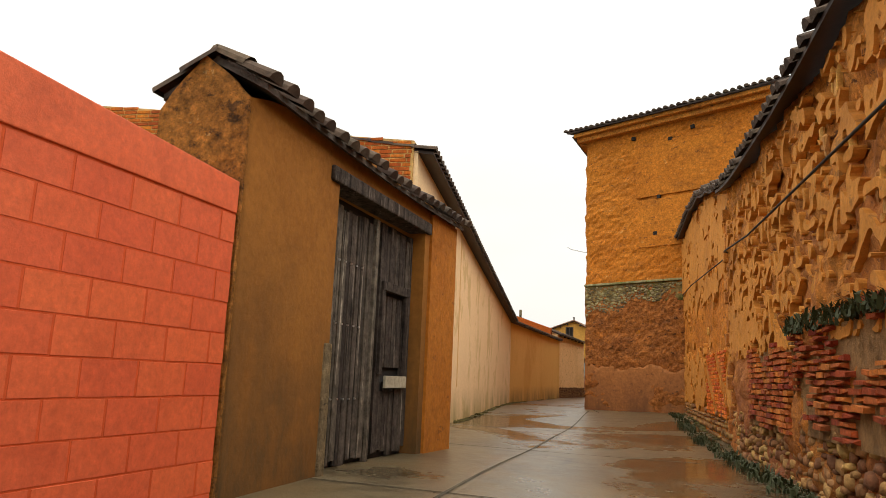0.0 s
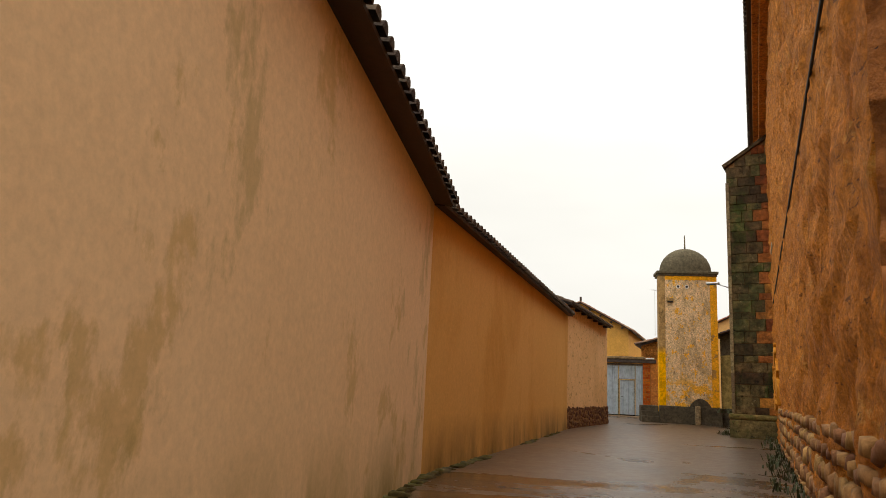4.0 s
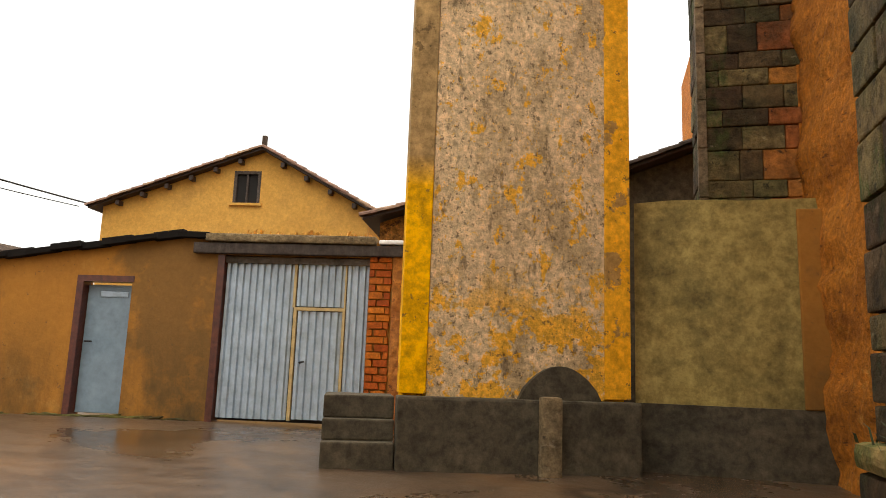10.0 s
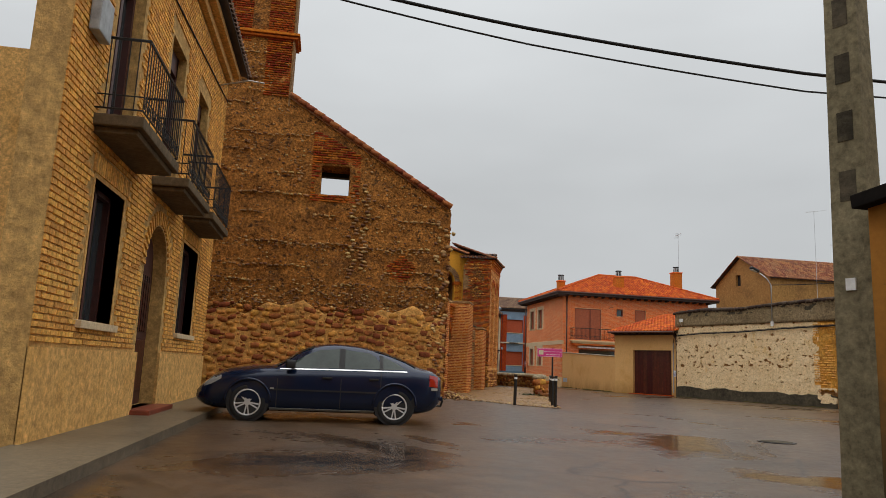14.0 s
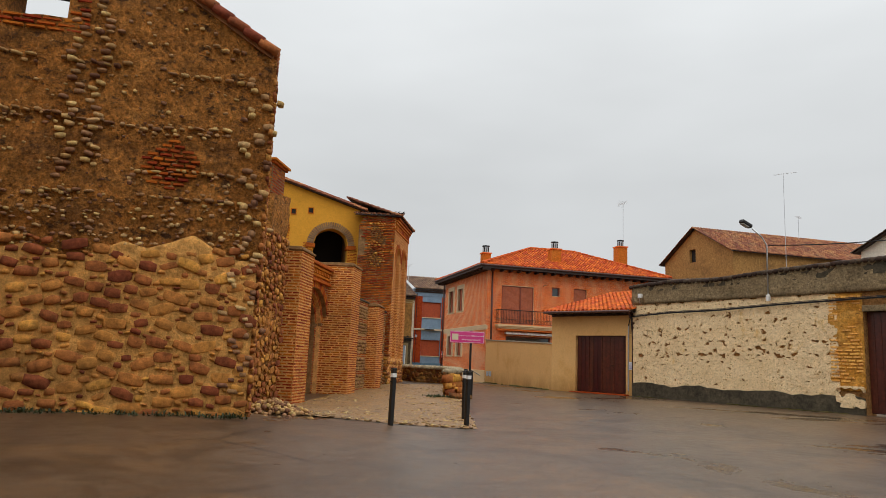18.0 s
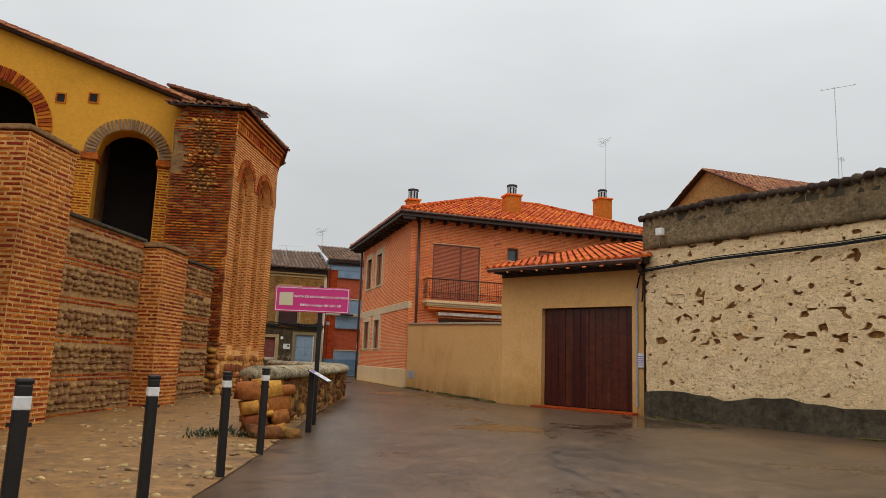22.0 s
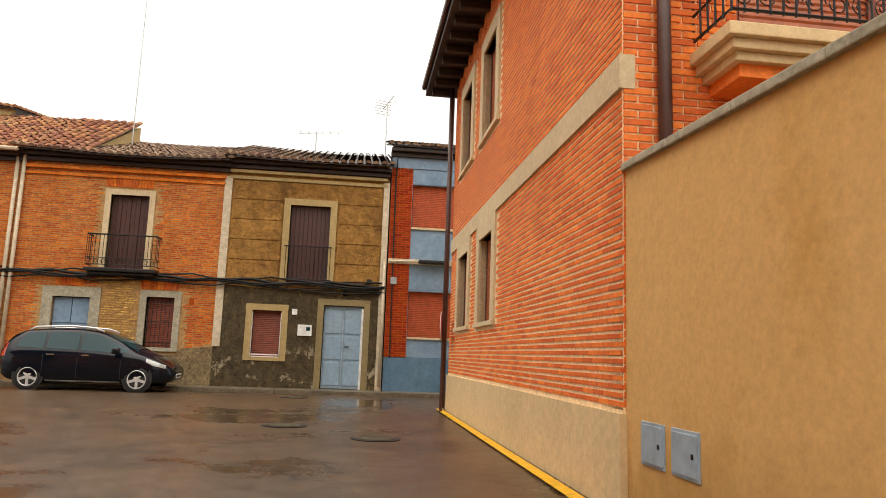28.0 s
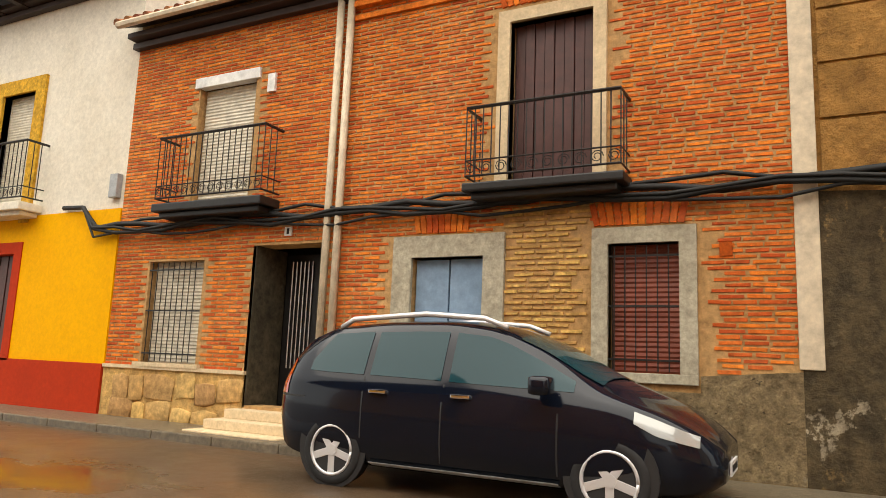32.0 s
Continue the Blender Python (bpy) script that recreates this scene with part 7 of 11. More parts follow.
def house_with_balconies():
    a, b = (-28.5, 48.2), (-39.35, 48.2)
    ln = span(a, b)
    S = -6.5
    o = thing("brick_house", frame_of(a, b), "two-storey ochre brick house with three iron balconies", "house")
    low = [(7.9, 9.25, 1.48, 3.32), (13.75, 15.45, 1.55, 3.45)]
    door = (10.8, 12.45, 0.2, 2.55, 0.82)
    up = [(8.0, 9.2, 4.05, 6.85), (11.1, 12.3, 4.05, 6.85), (13.85, 15.0, 4.05, 6.85)]
    holes = [(u0 + S, u1 + S, *r) for u0, u1, *r in low + [door] + up]
    part("wall", slab(ln, 8.7, 0.4, holes), "mortar_tan", o)
    part("end_wall", slab(6.0, 8.7, 0.3), "plaster_l", o).matrix_basis = Matrix.Translation((ln - 0.004, 0.42, 0)) @ pose(0, 0, 0, 0, 0, 90)
    part("plinth", slab(ln, 1.12, 0.06, [(door[0] + S, door[1] + S, -0.3, 1.2)], y0=-0.05), "plaster_l", o, "tan rendered plinth")

    def keep(x0, x1, z0, z1):
        if z0 < 1.13 or z1 > 8.3:
            return False
        for h in holes:
            m = 0.10
            if x1 > h[0] - m and x0 < h[1] + m and z1 > h[2] - 0.02 and z0 < h[3] + (h[4] if len(h) > 4 else 0) + 0.30:
                if len(h) > 4:
                    mid = min(max((x0 + x1) / 2, h[0] - m), h[1] + m)
                    if z0 > arch_top(mid, h[0] - 0.4, h[1] + 0.4, h[3], h[4] + 0.35):
                        continue
                return False
        return True

    rows = brick_field(ln, 8.35, 0.255, 0.078, 0.016, 0.022, keep, 0.08, seed=14)
    lay_bricks(o, rows, "brick_ochre_near", "brick_ochre", lambda u, z: 1.7 < u < 6.0 and 1.1 < z < 2.9, "brick", 280, 0.004)
    for u0, u1, z0, z1 in low:
        w = part("window", boxes((u0 + S, u1 + S, 0.26, 0.30, z0, z1)), "window_glass", o, "dark window with a wooden frame")
        part("window_frame", boxes((u0 + S, u0 + S + 0.07, 0.18, 0.26, z0, z1), (u1 + S - 0.07, u1 + S, 0.18, 0.26, z0, z1), (u0 + S, u1 + S, 0.18, 0.26, z1 - 0.07, z1), ((u0 + u1) / 2 + S - 0.04, (u0 + u1) / 2 + S + 0.04, 0.18, 0.26, z0, z1)), "shutter_brown", w)
        part("window_sill", boxes((u0 + S - 0.12, u1 + S + 0.12, -0.09, 0.2, z0 - 0.10, z0), bevel=0.01), "stone_trim", w)
        part("reveal", surround(u0 + S, u1 + S, z0, z1, 0.06, -0.01, 0.2), "plaster_l", w)
        for k in range(int((u1 - u0 + 0.3) / 0.085)):
            put("soldier_brick", SOLDIER, o, Matrix.Translation((u0 + S - 0.13 + 0.085 * k, 0, z1 + 0.06)))
    dw = part("door", boxes((door[0] + S, door[1] + S, 0.24, 0.30, 0.2, 3.35)), "shutter_brown", o, "arched dark wooden front door")
    part("door_panel", boxes(*[(door[0] + S + 0.14 + 0.74 * k, door[0] + S + 0.76 + 0.74 * k, 0.21, 0.25, 0.45 + 1.05 * j, 1.35 + 1.05 * j) for k in range(2) for j in range(2)], bevel=0.015), "wood_gate", dw)
    part("door_grille", boxes(*[(door[0] + S + 0.2 + 0.16 * k, door[0] + S + 0.215 + 0.16 * k, 0.2, 0.215, 1.5, 2.5) for k in range(8)]), "iron_black", dw)
    part("door_step", boxes((door[0] + S - 0.1, door[1] + S + 0.1, -0.35, 0.22, -0.1, 0.20), bevel=0.02), "shutter_red", dw, "red-tiled door step")
    vs = 22
    for k in range(vs):
        an = math.pi * (k + 0.5) / vs
        c = ((door[0] + door[1]) / 2 + S, 2.55)
        r0 = 0.86
        put("voussoir", SOLDIER, o, Matrix.Translation((c[0] - r0 * math.cos(an), 0, c[1] + r0 * 0.98 * math.sin(an))) @ pose(0, 0, 0, 0, -90 + math.degrees(an), 0) @ Matrix.Translation((-0.04, 0, 0)))
    for u0, u1, z0, z1 in up:
        w = part("balcony_door", boxes((u0 + S, u1 + S, 0.26, 0.30, z0, z1)), "window_glass", o, "dark glazed balcony door")
        part("door_frame", boxes((u0 + S, u0 + S + 0.08, 0.16, 0.26, z0, z1), (u1 + S - 0.08, u1 + S, 0.16, 0.26, z0, z1), (u0 + S, u1 + S, 0.16, 0.26, z1 - 0.4, z1), ((u0 + u1) / 2 + S - 0.05, (u0 + u1) / 2 + S + 0.05, 0.16, 0.26, z0, z1)), "shutter_brown", w)
        c = (u0 + u1) / 2 + S
        balcony(o, c - 1.12, c + 1.12, 4.06, 0.62, 1.02, "slab_brown", 0.15)
    tiled_roof(o, ln + 0.3, 4.5, 1.7, Matrix.Translation((0, -0.5, 8.78)), "tile_old", "wood_eave", seed=11)
    part("cornice", boxes((0, ln, -0.14, 0.0, 8.36, 8.56), (0, ln, -0.30, 0.0, 8.56, 8.72), bevel=0.02), "plaster_l", o)
    part("street_lamp_bracket", tube(bmesh.new(), [(ln - 1.2, 0.0, 7.9), (ln - 1.3, -0.7, 8.05), (ln - 1.35, -1.1, 8.0)], 0.022, 6), "steel", o)
    wire("cable", [(0.2, -0.04, 7.3), (3.0, -0.04, 7.25), (ln, -0.04, 7.9)], 0.016, "black facade cable", o)
    mb = thing("meter_box", frame_of(a, b), "grey meter box on the brick facade", "meter box")
    part("box", boxes((0.4, 0.85, -0.16, -0.03, 4.9, 5.4), bevel=0.02), "pipe_grey", mb)


v, f = brick_mesh([(0.006, 0.0, 0.072, 0.25, 0.03)], 0.002, 3, 0.005)
SOLDIER = mesh_of("soldier_brick", v, f, "brick_ochre_near")
house_with_balconies()
strip("pavement", [(-20, 48.72), (-40, 48.72)], 1.1, "kerb_stone", "low concrete pavement along the brick house", "pavement", -0.02, 0.14)


# ---- parked cars ----
def section_at(stations, x):
    for s, t in zip(stations, stations[1:]):
        if s[0] <= x <= t[0]:
            f = (x - s[0]) / (t[0] - s[0])
            return [p + (q - p) * f for p, q in zip(s, t)]
    return list(stations[0] if x < stations[0][0] else stations[-1])


def ring_of(s):
    """Half cross-section, from the sill up over the shoulder to the crown: (half width, z)."""
    _, zl, zb, wb, zt, wt = s
    return [(wb * 0.80, zl), (wb * 0.955, zl + 0.05), (wb * 0.995, zl + (zb - zl) * 0.35), (wb, zl + (zb - zl) * 0.62), (wb * 0.985, zb - 0.09), (wb * 0.945, zb), ((wb * 0.93 + wt) / 2 + (wb - wt) * 0.06, (zb + zt) / 2), (wt + 0.03, zt - 0.05), (wt * 0.86, zt - 0.012), (wt * 0.5, zt + 0.012), (0.0, zt + 0.022)]


def half_width(stations, x, z):
    r = ring_of(section_at(stations, x))
    for (w0, z0), (w1, z1) in zip(r, r[1:]):
        if z0 <= z <= z1 and z1 > z0:
            return w0 + (w1 - w0) * (z - z0) / (z1 - z0)
    return r[-1][0]


def smooth_stations(stations, step=0.07):
    xs = np.array([s[0] for s in stations])
    out = []
    n = int((xs[-1] - xs[0]) / step)
    for k in range(n + 1):
        out.append(section_at(stations, min(xs[0] + (xs[-1] - xs[0]) * k / n, xs[-1])))
    arr = np.array(out)
    for _ in range(3):
        arr[1:-1, 1:] = 0.25 * arr[:-2, 1:] + 0.5 * arr[1:-1, 1:] + 0.25 * arr[2:, 1:]
    return [list(r) for r in arr]


def car(name, m, stations, wheels, radius, side_windows, paint, label, screens, spokes, extras):
    """A car facing +x: lofted body, glass laid on it, wheels, lamps and trim."""
    o = thing(name, m, label, "car")
    st = smooth_stations(stations)
    bm = bmesh.new()
    grid = []
    for s in st:
        r = ring_of(s)
        full = [(w, z) for w, z in r] + [(-w, z) for w, z in r[-2::-1]]
        grid.append([bm.verts.new((s[0], w, z)) for w, z in full])
    for g0, g1 in zip(grid, grid[1:]):
        for k in range(len(g0) - 1):
            bm.faces.new((g0[k], g0[k + 1], g1[k + 1], g1[k]))
        bm.faces.new((g0[-1], g0[0], g1[0], g1[-1]))
    bm.faces.new(grid[0][::-1])
    bm.faces.new(grid[-1])
    bmesh.ops.recalc_face_normals(bm, faces=bm.faces)
    body = part("body", bm, paint, o, smooth=True)

    def plate(name, poly, material, off=0.006, sides=(1, -1), parent=None, label="", nx=7):
        """A side panel over the polygon's x range: poly gives lower and upper edge as [(x, z_low, z_high), ...]."""
        for sd in sides:
            b2 = bmesh.new()
            cols = []
            x0, x1 = poly[0][0], poly[-1][0]
            for k in range(nx + 1):
                x = x0 + (x1 - x0) * k / nx
                lo = lerp_profile([(p[0], p[1]) for p in poly], x)
                hi = lerp_profile([(p[0], p[2]) for p in poly], x)
                cols.append([b2.verts.new((x, sd * (half_width(st, x, lo + (hi - lo) * j / 4) + off), lo + (hi - lo) * j / 4)) for j in range(5)])
            for c0, c1 in zip(cols, cols[1:]):
                for j in range(4):
                    b2.faces.new((c0[j], c0[j + 1], c1[j + 1], c1[j]) if sd > 0 else (c0[j + 1], c0[j], c1[j], c1[j + 1]))
            part(name, b2, material, parent or o, label, smooth=True)

    for w in side_windows:
        # the saloon's panes carry their see-through brightness as colour
        plate("side_window", w, "car_glass_view" if paint == "car_navy" else "car_glass")
    for nm, x0, x1, inset in screens:
        b2 = bmesh.new()
        rows = []
        for k in range(7):
            x = x0 + (x1 - x0) * k / 6
            s = section_at(st, x)
            r = ring_of(s)
            wide = max(0.2, r[7][0] - inset)
            rows.append([b2.verts.new((x, wide * q / 4, float(np.interp(abs(wide * q / 4), [r[10][0], r[9][0], r[8][0], r[7][0]], [r[10][1], r[9][1], r[8][1], r[7][1]])) + 0.012)) for q in range(-4, 5)])
        for r0, r1 in zip(rows, rows[1:]):
            for q in range(8):
                b2.faces.new((r0[q], r0[q + 1], r1[q + 1], r1[q]))
        bmesh.ops.recalc_face_normals(b2, faces=b2.faces)
        part(nm, b2, "car_glass", o, smooth=True)
    for x in wheels:
        for sd in (1, -1):
            wb = half_width(st, x, radius)
            b2 = bmesh.new()
            disc(b2, (x, sd * wb - (0.02 if sd > 0 else -0.02), radius + 0.03), radius + 0.055, 0.026 * sd, 26)
            part("wheel_arch", b2, "car_plastic", body)
            tb = bmesh.new()
            rings = []
            y_out = sd * (wb + 0.022)
            for rr, dy in ((radius * 0.70, 0.012), (radius * 0.74, 0.0), (radius * 0.93, 0.0), (radius * 0.99, 0.02), (radius, 0.05), (radius, 0.20)):
                rings.append([tb.verts.new((x + rr * math.cos(2 * math.pi * q / 28), y_out - sd * dy, radius + rr * math.sin(2 * math.pi * q / 28))) for q in range(28)])
            for r0, r1 in zip(rings, rings[1:]):
                for q in range(28):
                    tb.faces.new((r0[q], r0[(q + 1) % 28], r1[(q + 1) % 28], r1[q]))
            bmesh.ops.recalc_face_normals(tb, faces=tb.faces)
            wheel = part("wheel", tb, "tyre", o, "alloy wheel with a black tyre", smooth=True)
            b2 = bmesh.new()
            disc(b2, (x, y_out - sd * 0.07, radius), radius * 0.71, 0.01 * sd, 24)
            part("brake_disc", b2, "car_plastic", wheel)
            n, split = spokes
            for k in range(n):
                for q in ((-split, split) if split else (0,)):
                    a = 2 * math.pi * k / n + 0.3
                    b2 = boxes((radius * 0.12, radius * 0.70, -0.016, 0.016, -(0.013 if split else 0.034), 0.013 if split else 0.034), bevel=0.005)
                    sp = part("spoke", b2, "alloy", wheel)
                    sp.matrix_basis = Matrix.Translation((x, y_out - sd * 0.025, radius)) @ pose(0, 0, 0, 0, math.degrees(a) + q * 9, 0)
            b2 = bmesh.new()
            disc(b2, (x, y_out - sd * 0.03, radius), radius * 0.17, 0.028 * sd, 14)
            part("hub", b2, "alloy", wheel)
            rb = bmesh.new()
            tube(rb, [(x + radius * 0.69 * math.cos(2 * math.pi * q / 28), y_out - sd * 0.008, radius + radius * 0.69 * math.sin(2 * math.pi * q / 28)) for q in range(29)], 0.016, 5)
            part("rim", rb, "alloy", wheel, smooth=True)
    for nm, poly, mat, off in extras:
        plate(nm, poly, mat, off, nx=10)
    return o, st, body


def navy_saloon():
    # x, sill z, belt z, half width at belt, top z, half width at top
    st = [(-2.22, 0.42, 0.80, 0.70, 0.90, 0.60), (-2.14, 0.28, 0.93, 0.80, 0.99, 0.66), (-1.78, 0.20, 0.97, 0.87, 1.05, 0.64), (-1.54, 0.19, 0.97, 0.885, 1.17, 0.60), (-1.15, 0.19, 0.965, 0.90, 1.30, 0.59),
          (-0.66, 0.18, 0.955, 0.90, 1.405, 0.59), (-0.18, 0.18, 0.945, 0.90, 1.435, 0.60), (0.19, 0.18, 0.94, 0.90, 1.39, 0.60), (0.47, 0.18, 0.93, 0.90, 1.265, 0.61), (0.68, 0.18, 0.925, 0.90, 1.11, 0.64),
          (0.86, 0.18, 0.92, 0.89, 0.985, 0.70), (1.2, 0.18, 0.90, 0.885, 0.965, 0.68), (1.54, 0.19, 0.86, 0.87, 0.93, 0.62), (1.8, 0.20, 0.80, 0.85, 0.88, 0.56), (2.02, 0.22, 0.70, 0.80, 0.78, 0.50), (2.16, 0.28, 0.58, 0.74, 0.66, 0.46), (2.24, 0.34, 0.50, 0.62, 0.54, 0.42)]
    wins = [[(-0.28, 0.985, 1.345), (0.10, 0.975, 1.31), (0.31, 0.97, 1.22), (0.56, 0.965, 1.06)], [(-1.03, 1.0, 1.14), (-0.89, 0.995, 1.285), (-0.39, 0.985, 1.335)], [(-1.52, 1.005, 1.02), (-1.34, 1.0, 1.13), (-1.09, 1.0, 1.235)]]
    m = Matrix.Translation((-34.62, 51.28, ground_z(-34.6, 51.3) - 0.0)) @ pose(0, 0, 0, 0, 0, -90)
    o, s, body = car("saloon_car", m, st, (-1.335, 1.31), 0.325, wins, "car_navy", "dark navy five-door saloon car parked on the wet square",
                     (("windscreen", 0.20, 0.86, 0.04), ("rear_window", -1.74, -0.95, 0.06)), (5, 1.15),
                     [("chrome_strip", [(-1.55, 0.962, 0.982), (-0.3, 0.952, 0.972), (0.78, 0.935, 0.952)], "chrome", 0.012),
                      ("rubbing_strip", [(-1.0, 0.555, 0.585), (0.88, 0.555, 0.585)], "car_plastic", 0.014),
                      ("sill_trim", [(-0.96, 0.20, 0.245), (0.92, 0.20, 0.245)], "pipe_grey", 0.014),
                      ("tail_lamp", [(-2.15, 0.70, 0.90), (-1.98, 0.72, 0.93)], "lamp_red", 0.008),
                      ("headlamp", [(1.80, 0.73, 0.80), (1.96, 0.63, 0.75), (2.10, 0.58, 0.65)], "lamp_clear", 0.008),
                      ("reverse_lamp", [(-2.15, 0.64, 0.69), (-2.02, 0.65, 0.69)], "lamp_clear", 0.010),
                      ("side_repeater", [(0.86, 0.575, 0.605), (0.93, 0.575, 0.605)], "lamp_clear", 0.016),
                      ("door_gap", [(-0.34, 0.26, 0.95), (-0.325, 0.26, 0.95)], "car_plastic", 0.003),
                      ("door_gap", [(0.80, 0.26, 0.92), (0.815, 0.26, 0.92)], "car_plastic", 0.003),
                      ("door_gap", [(-1.07, 0.62, 0.96), (-1.055, 0.62, 0.96)], "car_plastic", 0.003),
                      ("window_trim", [(-1.10, 0.99, 1.25), (-1.03, 0.99, 1.26)], "car_plastic", 0.007),
                      ("pillar", [(-0.39, 0.975, 1.345), (-0.28, 0.975, 1.355)], "car_plastic", 0.007),
                      ("mirror_base", [(0.56, 0.95, 1.07), (0.68, 0.95, 1.0)], "car_plastic", 0.008)])
    for sd in (1, -1):
        for x in (-0.08, -0.93):
            h = part("door_handle", boxes((x - 0.09, x + 0.09, -0.02, 0.02, 0.0, 0.035), bevel=0.01), "car_plastic", o)
            h.matrix_basis = Matrix.Translation((0, sd * (half_width(s, x, 0.80) + 0.012), 0.79))
        mr = part("wing_mirror", boxes((0.50, 0.68, -0.10, 0.10, -0.08, 0.08), bevel=0.045), "car_plastic", o, smooth=True)
        mr.matrix_basis = Matrix.Translation((0, sd * 0.97, 1.03))
        for x in (-1.335, 1.31):
            lip = [(x + 0.40 * math.cos(math.pi * q / 14), sd * (half_width(s, x, 0.6) + 0.012), 0.345 + 0.40 * math.sin(math.pi * q / 14)) for q in range(15)]
            part("arch_lip", tube(bmesh.new(), lip, 0.022, 6), "car_navy", body, smooth=True)
    part("number_plate", boxes((-2.262, -2.245, -0.26, 0.26, 0.60, 0.71)), "white_paint", o)
    part("plate_bar", boxes((-2.266, -2.262, -0.2, 0.2, 0.63, 0.68)), "cable_black", o)
    part("tow_hook", tube(bmesh.new(), [(-2.15, 0, 0.34), (-2.34, 0, 0.32), (-2.38, 0, 0.44)], 0.024, 6), "iron_black", o)
    part("rear_bumper_strip", boxes((-2.262, -2.1, -0.70, 0.70, 0.46, 0.54), bevel=0.02), "car_navy", o)


def black_estate():
    st = [(-2.05, 0.48, 0.86, 0.66, 0.98, 0.58), (-1.98, 0.30, 0.94, 0.78, 1.12, 0.60), (-1.80, 0.22, 0.98, 0.84, 1.34, 0.58), (-1.55, 0.20, 0.98, 0.86, 1.46, 0.57), (-0.9, 0.19, 0.97, 0.87, 1.52, 0.58),
          (-0.2, 0.19, 0.95, 0.87, 1.53, 0.59), (0.25, 0.19, 0.935, 0.87, 1.48, 0.59), (0.7, 0.19, 0.92, 0.87, 1.30, 0.60), (1.1, 0.19, 0.90, 0.865, 1.07, 0.64), (1.35, 0.19, 0.88, 0.86, 0.98, 0.64),
          (1.7, 0.20, 0.78, 0.83, 0.86, 0.56), (1.95, 0.24, 0.66, 0.76, 0.73, 0.46), (2.07, 0.34, 0.56, 0.60, 0.60, 0.38)]
    wins = [[(-1.62, 1.03, 1.12), (-1.45, 1.02, 1.38), (-1.0, 1.01, 1.41)], [(-0.93, 1.01, 1.405), (-0.5, 1.0, 1.42), (-0.20, 0.99, 1.42)], [(-0.12, 0.985, 1.415), (0.25, 0.975, 1.38), (0.62, 0.965, 1.22), (0.98, 0.955, 1.04)]]
    m = Matrix.Translation((-85.47, 60.75, 0)) @ pose(0, 0, 0, 0, 0, 90) @ Matrix.Diagonal((0.94, 0.94, 0.94, 1))
    o, s, body = car("estate_car", m, st, (-1.28, 1.28), 0.315, wins, "car_black", "glossy black estate car with silver roof rails parked at the kerb",
                     (("windscreen", 0.45, 1.18, 0.04), ("rear_window", -1.97, -1.72, 0.05)), (5, 0),
                     [("tail_lamp", [(-2.0, 0.80, 1.16), (-1.86, 0.80, 1.12)], "lamp_red", 0.010),
                      ("headlamp", [(1.46, 0.75, 0.84), (1.62, 0.67, 0.79), (1.92, 0.60, 0.68)], "lamp_clear", 0.010),
                      ("door_gap", [(-0.17, 0.30, 0.96), (-0.155, 0.30, 0.96)], "car_plastic", 0.003),
                      ("door_gap", [(0.86, 0.30, 0.93), (0.875, 0.30, 0.93)], "car_plastic", 0.003),
                      ("door_gap", [(-0.98, 0.45, 0.98), (-0.965, 0.45, 0.98)], "car_plastic", 0.003),
                      ("sill_trim", [(-0.88, 0.21, 0.25), (0.88, 0.21, 0.25)], "pipe_grey", 0.014),
                      ("bumper_gap", [(-2.0, 0.775, 0.79), (-1.62, 0.775, 0.79)], "car_plastic", 0.004)])
    for sd in (1, -1):
        for x in (0.02, -0.80):
            h = part("door_handle", boxes((x - 0.09, x + 0.09, -0.02, 0.025, 0.0, 0.035), bevel=0.01), "chrome", o, "chrome door handle")
            h.matrix_basis = Matrix.Translation((0, sd * (half_width(s, x, 0.86) + 0.012), 0.85))
        mr = part("wing_mirror", boxes((0.68, 0.86, -0.10, 0.10, -0.075, 0.075), bevel=0.045), "car_black", o, smooth=True)
        mr.matrix_basis = Matrix.Translation((0, sd * 0.97, 1.00))
        part("roof_rail", tube(bmesh.new(), [(-1.45, sd * 0.55, 1.45), (-1.3, sd * 0.56, 1.53), (-0.5, sd * 0.57, 1.585), (0.1, sd * 0.575, 1.55), (0.32, sd * 0.58, 1.47)], 0.026, 6), "alloy", o, "silver roof rail", smooth=True)
    part("fog_lamp", boxes((1.9, 1.99, 0.48, 0.60, 0.36, 0.44), (1.9, 1.99, -0.60, -0.48, 0.36, 0.44), bevel=0.02), "lamp_clear", o)
    part("number_plate", boxes((2.075, 2.09, -0.26, 0.26, 0.36, 0.47)), "white_paint", o)
    part("plate_bar", boxes((2.09, 2.094, -0.2, 0.2, 0.39, 0.44)), "cable_black", o)


navy_saloon()
black_estate()


# ---- ruined church: shared brickwork helpers ----
TX = Matrix.Translation


def side_frame(u, y_back):
    """The face of a pier that looks back along the wall's line, from y_back forwards."""
    return TX((u, y_back, 0)) @ pose(0, 0, 0, 0, 0, -90)


def brick_face_at(parent, m, w, z0, z1, near=None, mat=("brick_mud_near", "brick_mud"), bl=0.31, bh=0.080, joint=0.030, keep=None, seed=3, wobble=0.10, limit=100, proud=0.011):
    rows = brick_field(w, z1 - z0, bl, bh, joint, proud, (lambda a, b, c, d: keep(a, b, c + z0, d + z0)) if keep else (lambda a, b, c, d: True), wobble, seed=seed)
    lay_bricks(parent, rows, mat[0], mat[1], near, "brick", limit, 0.006, 0.008, seed=seed, m=m @ TX((0, 0, z0)))


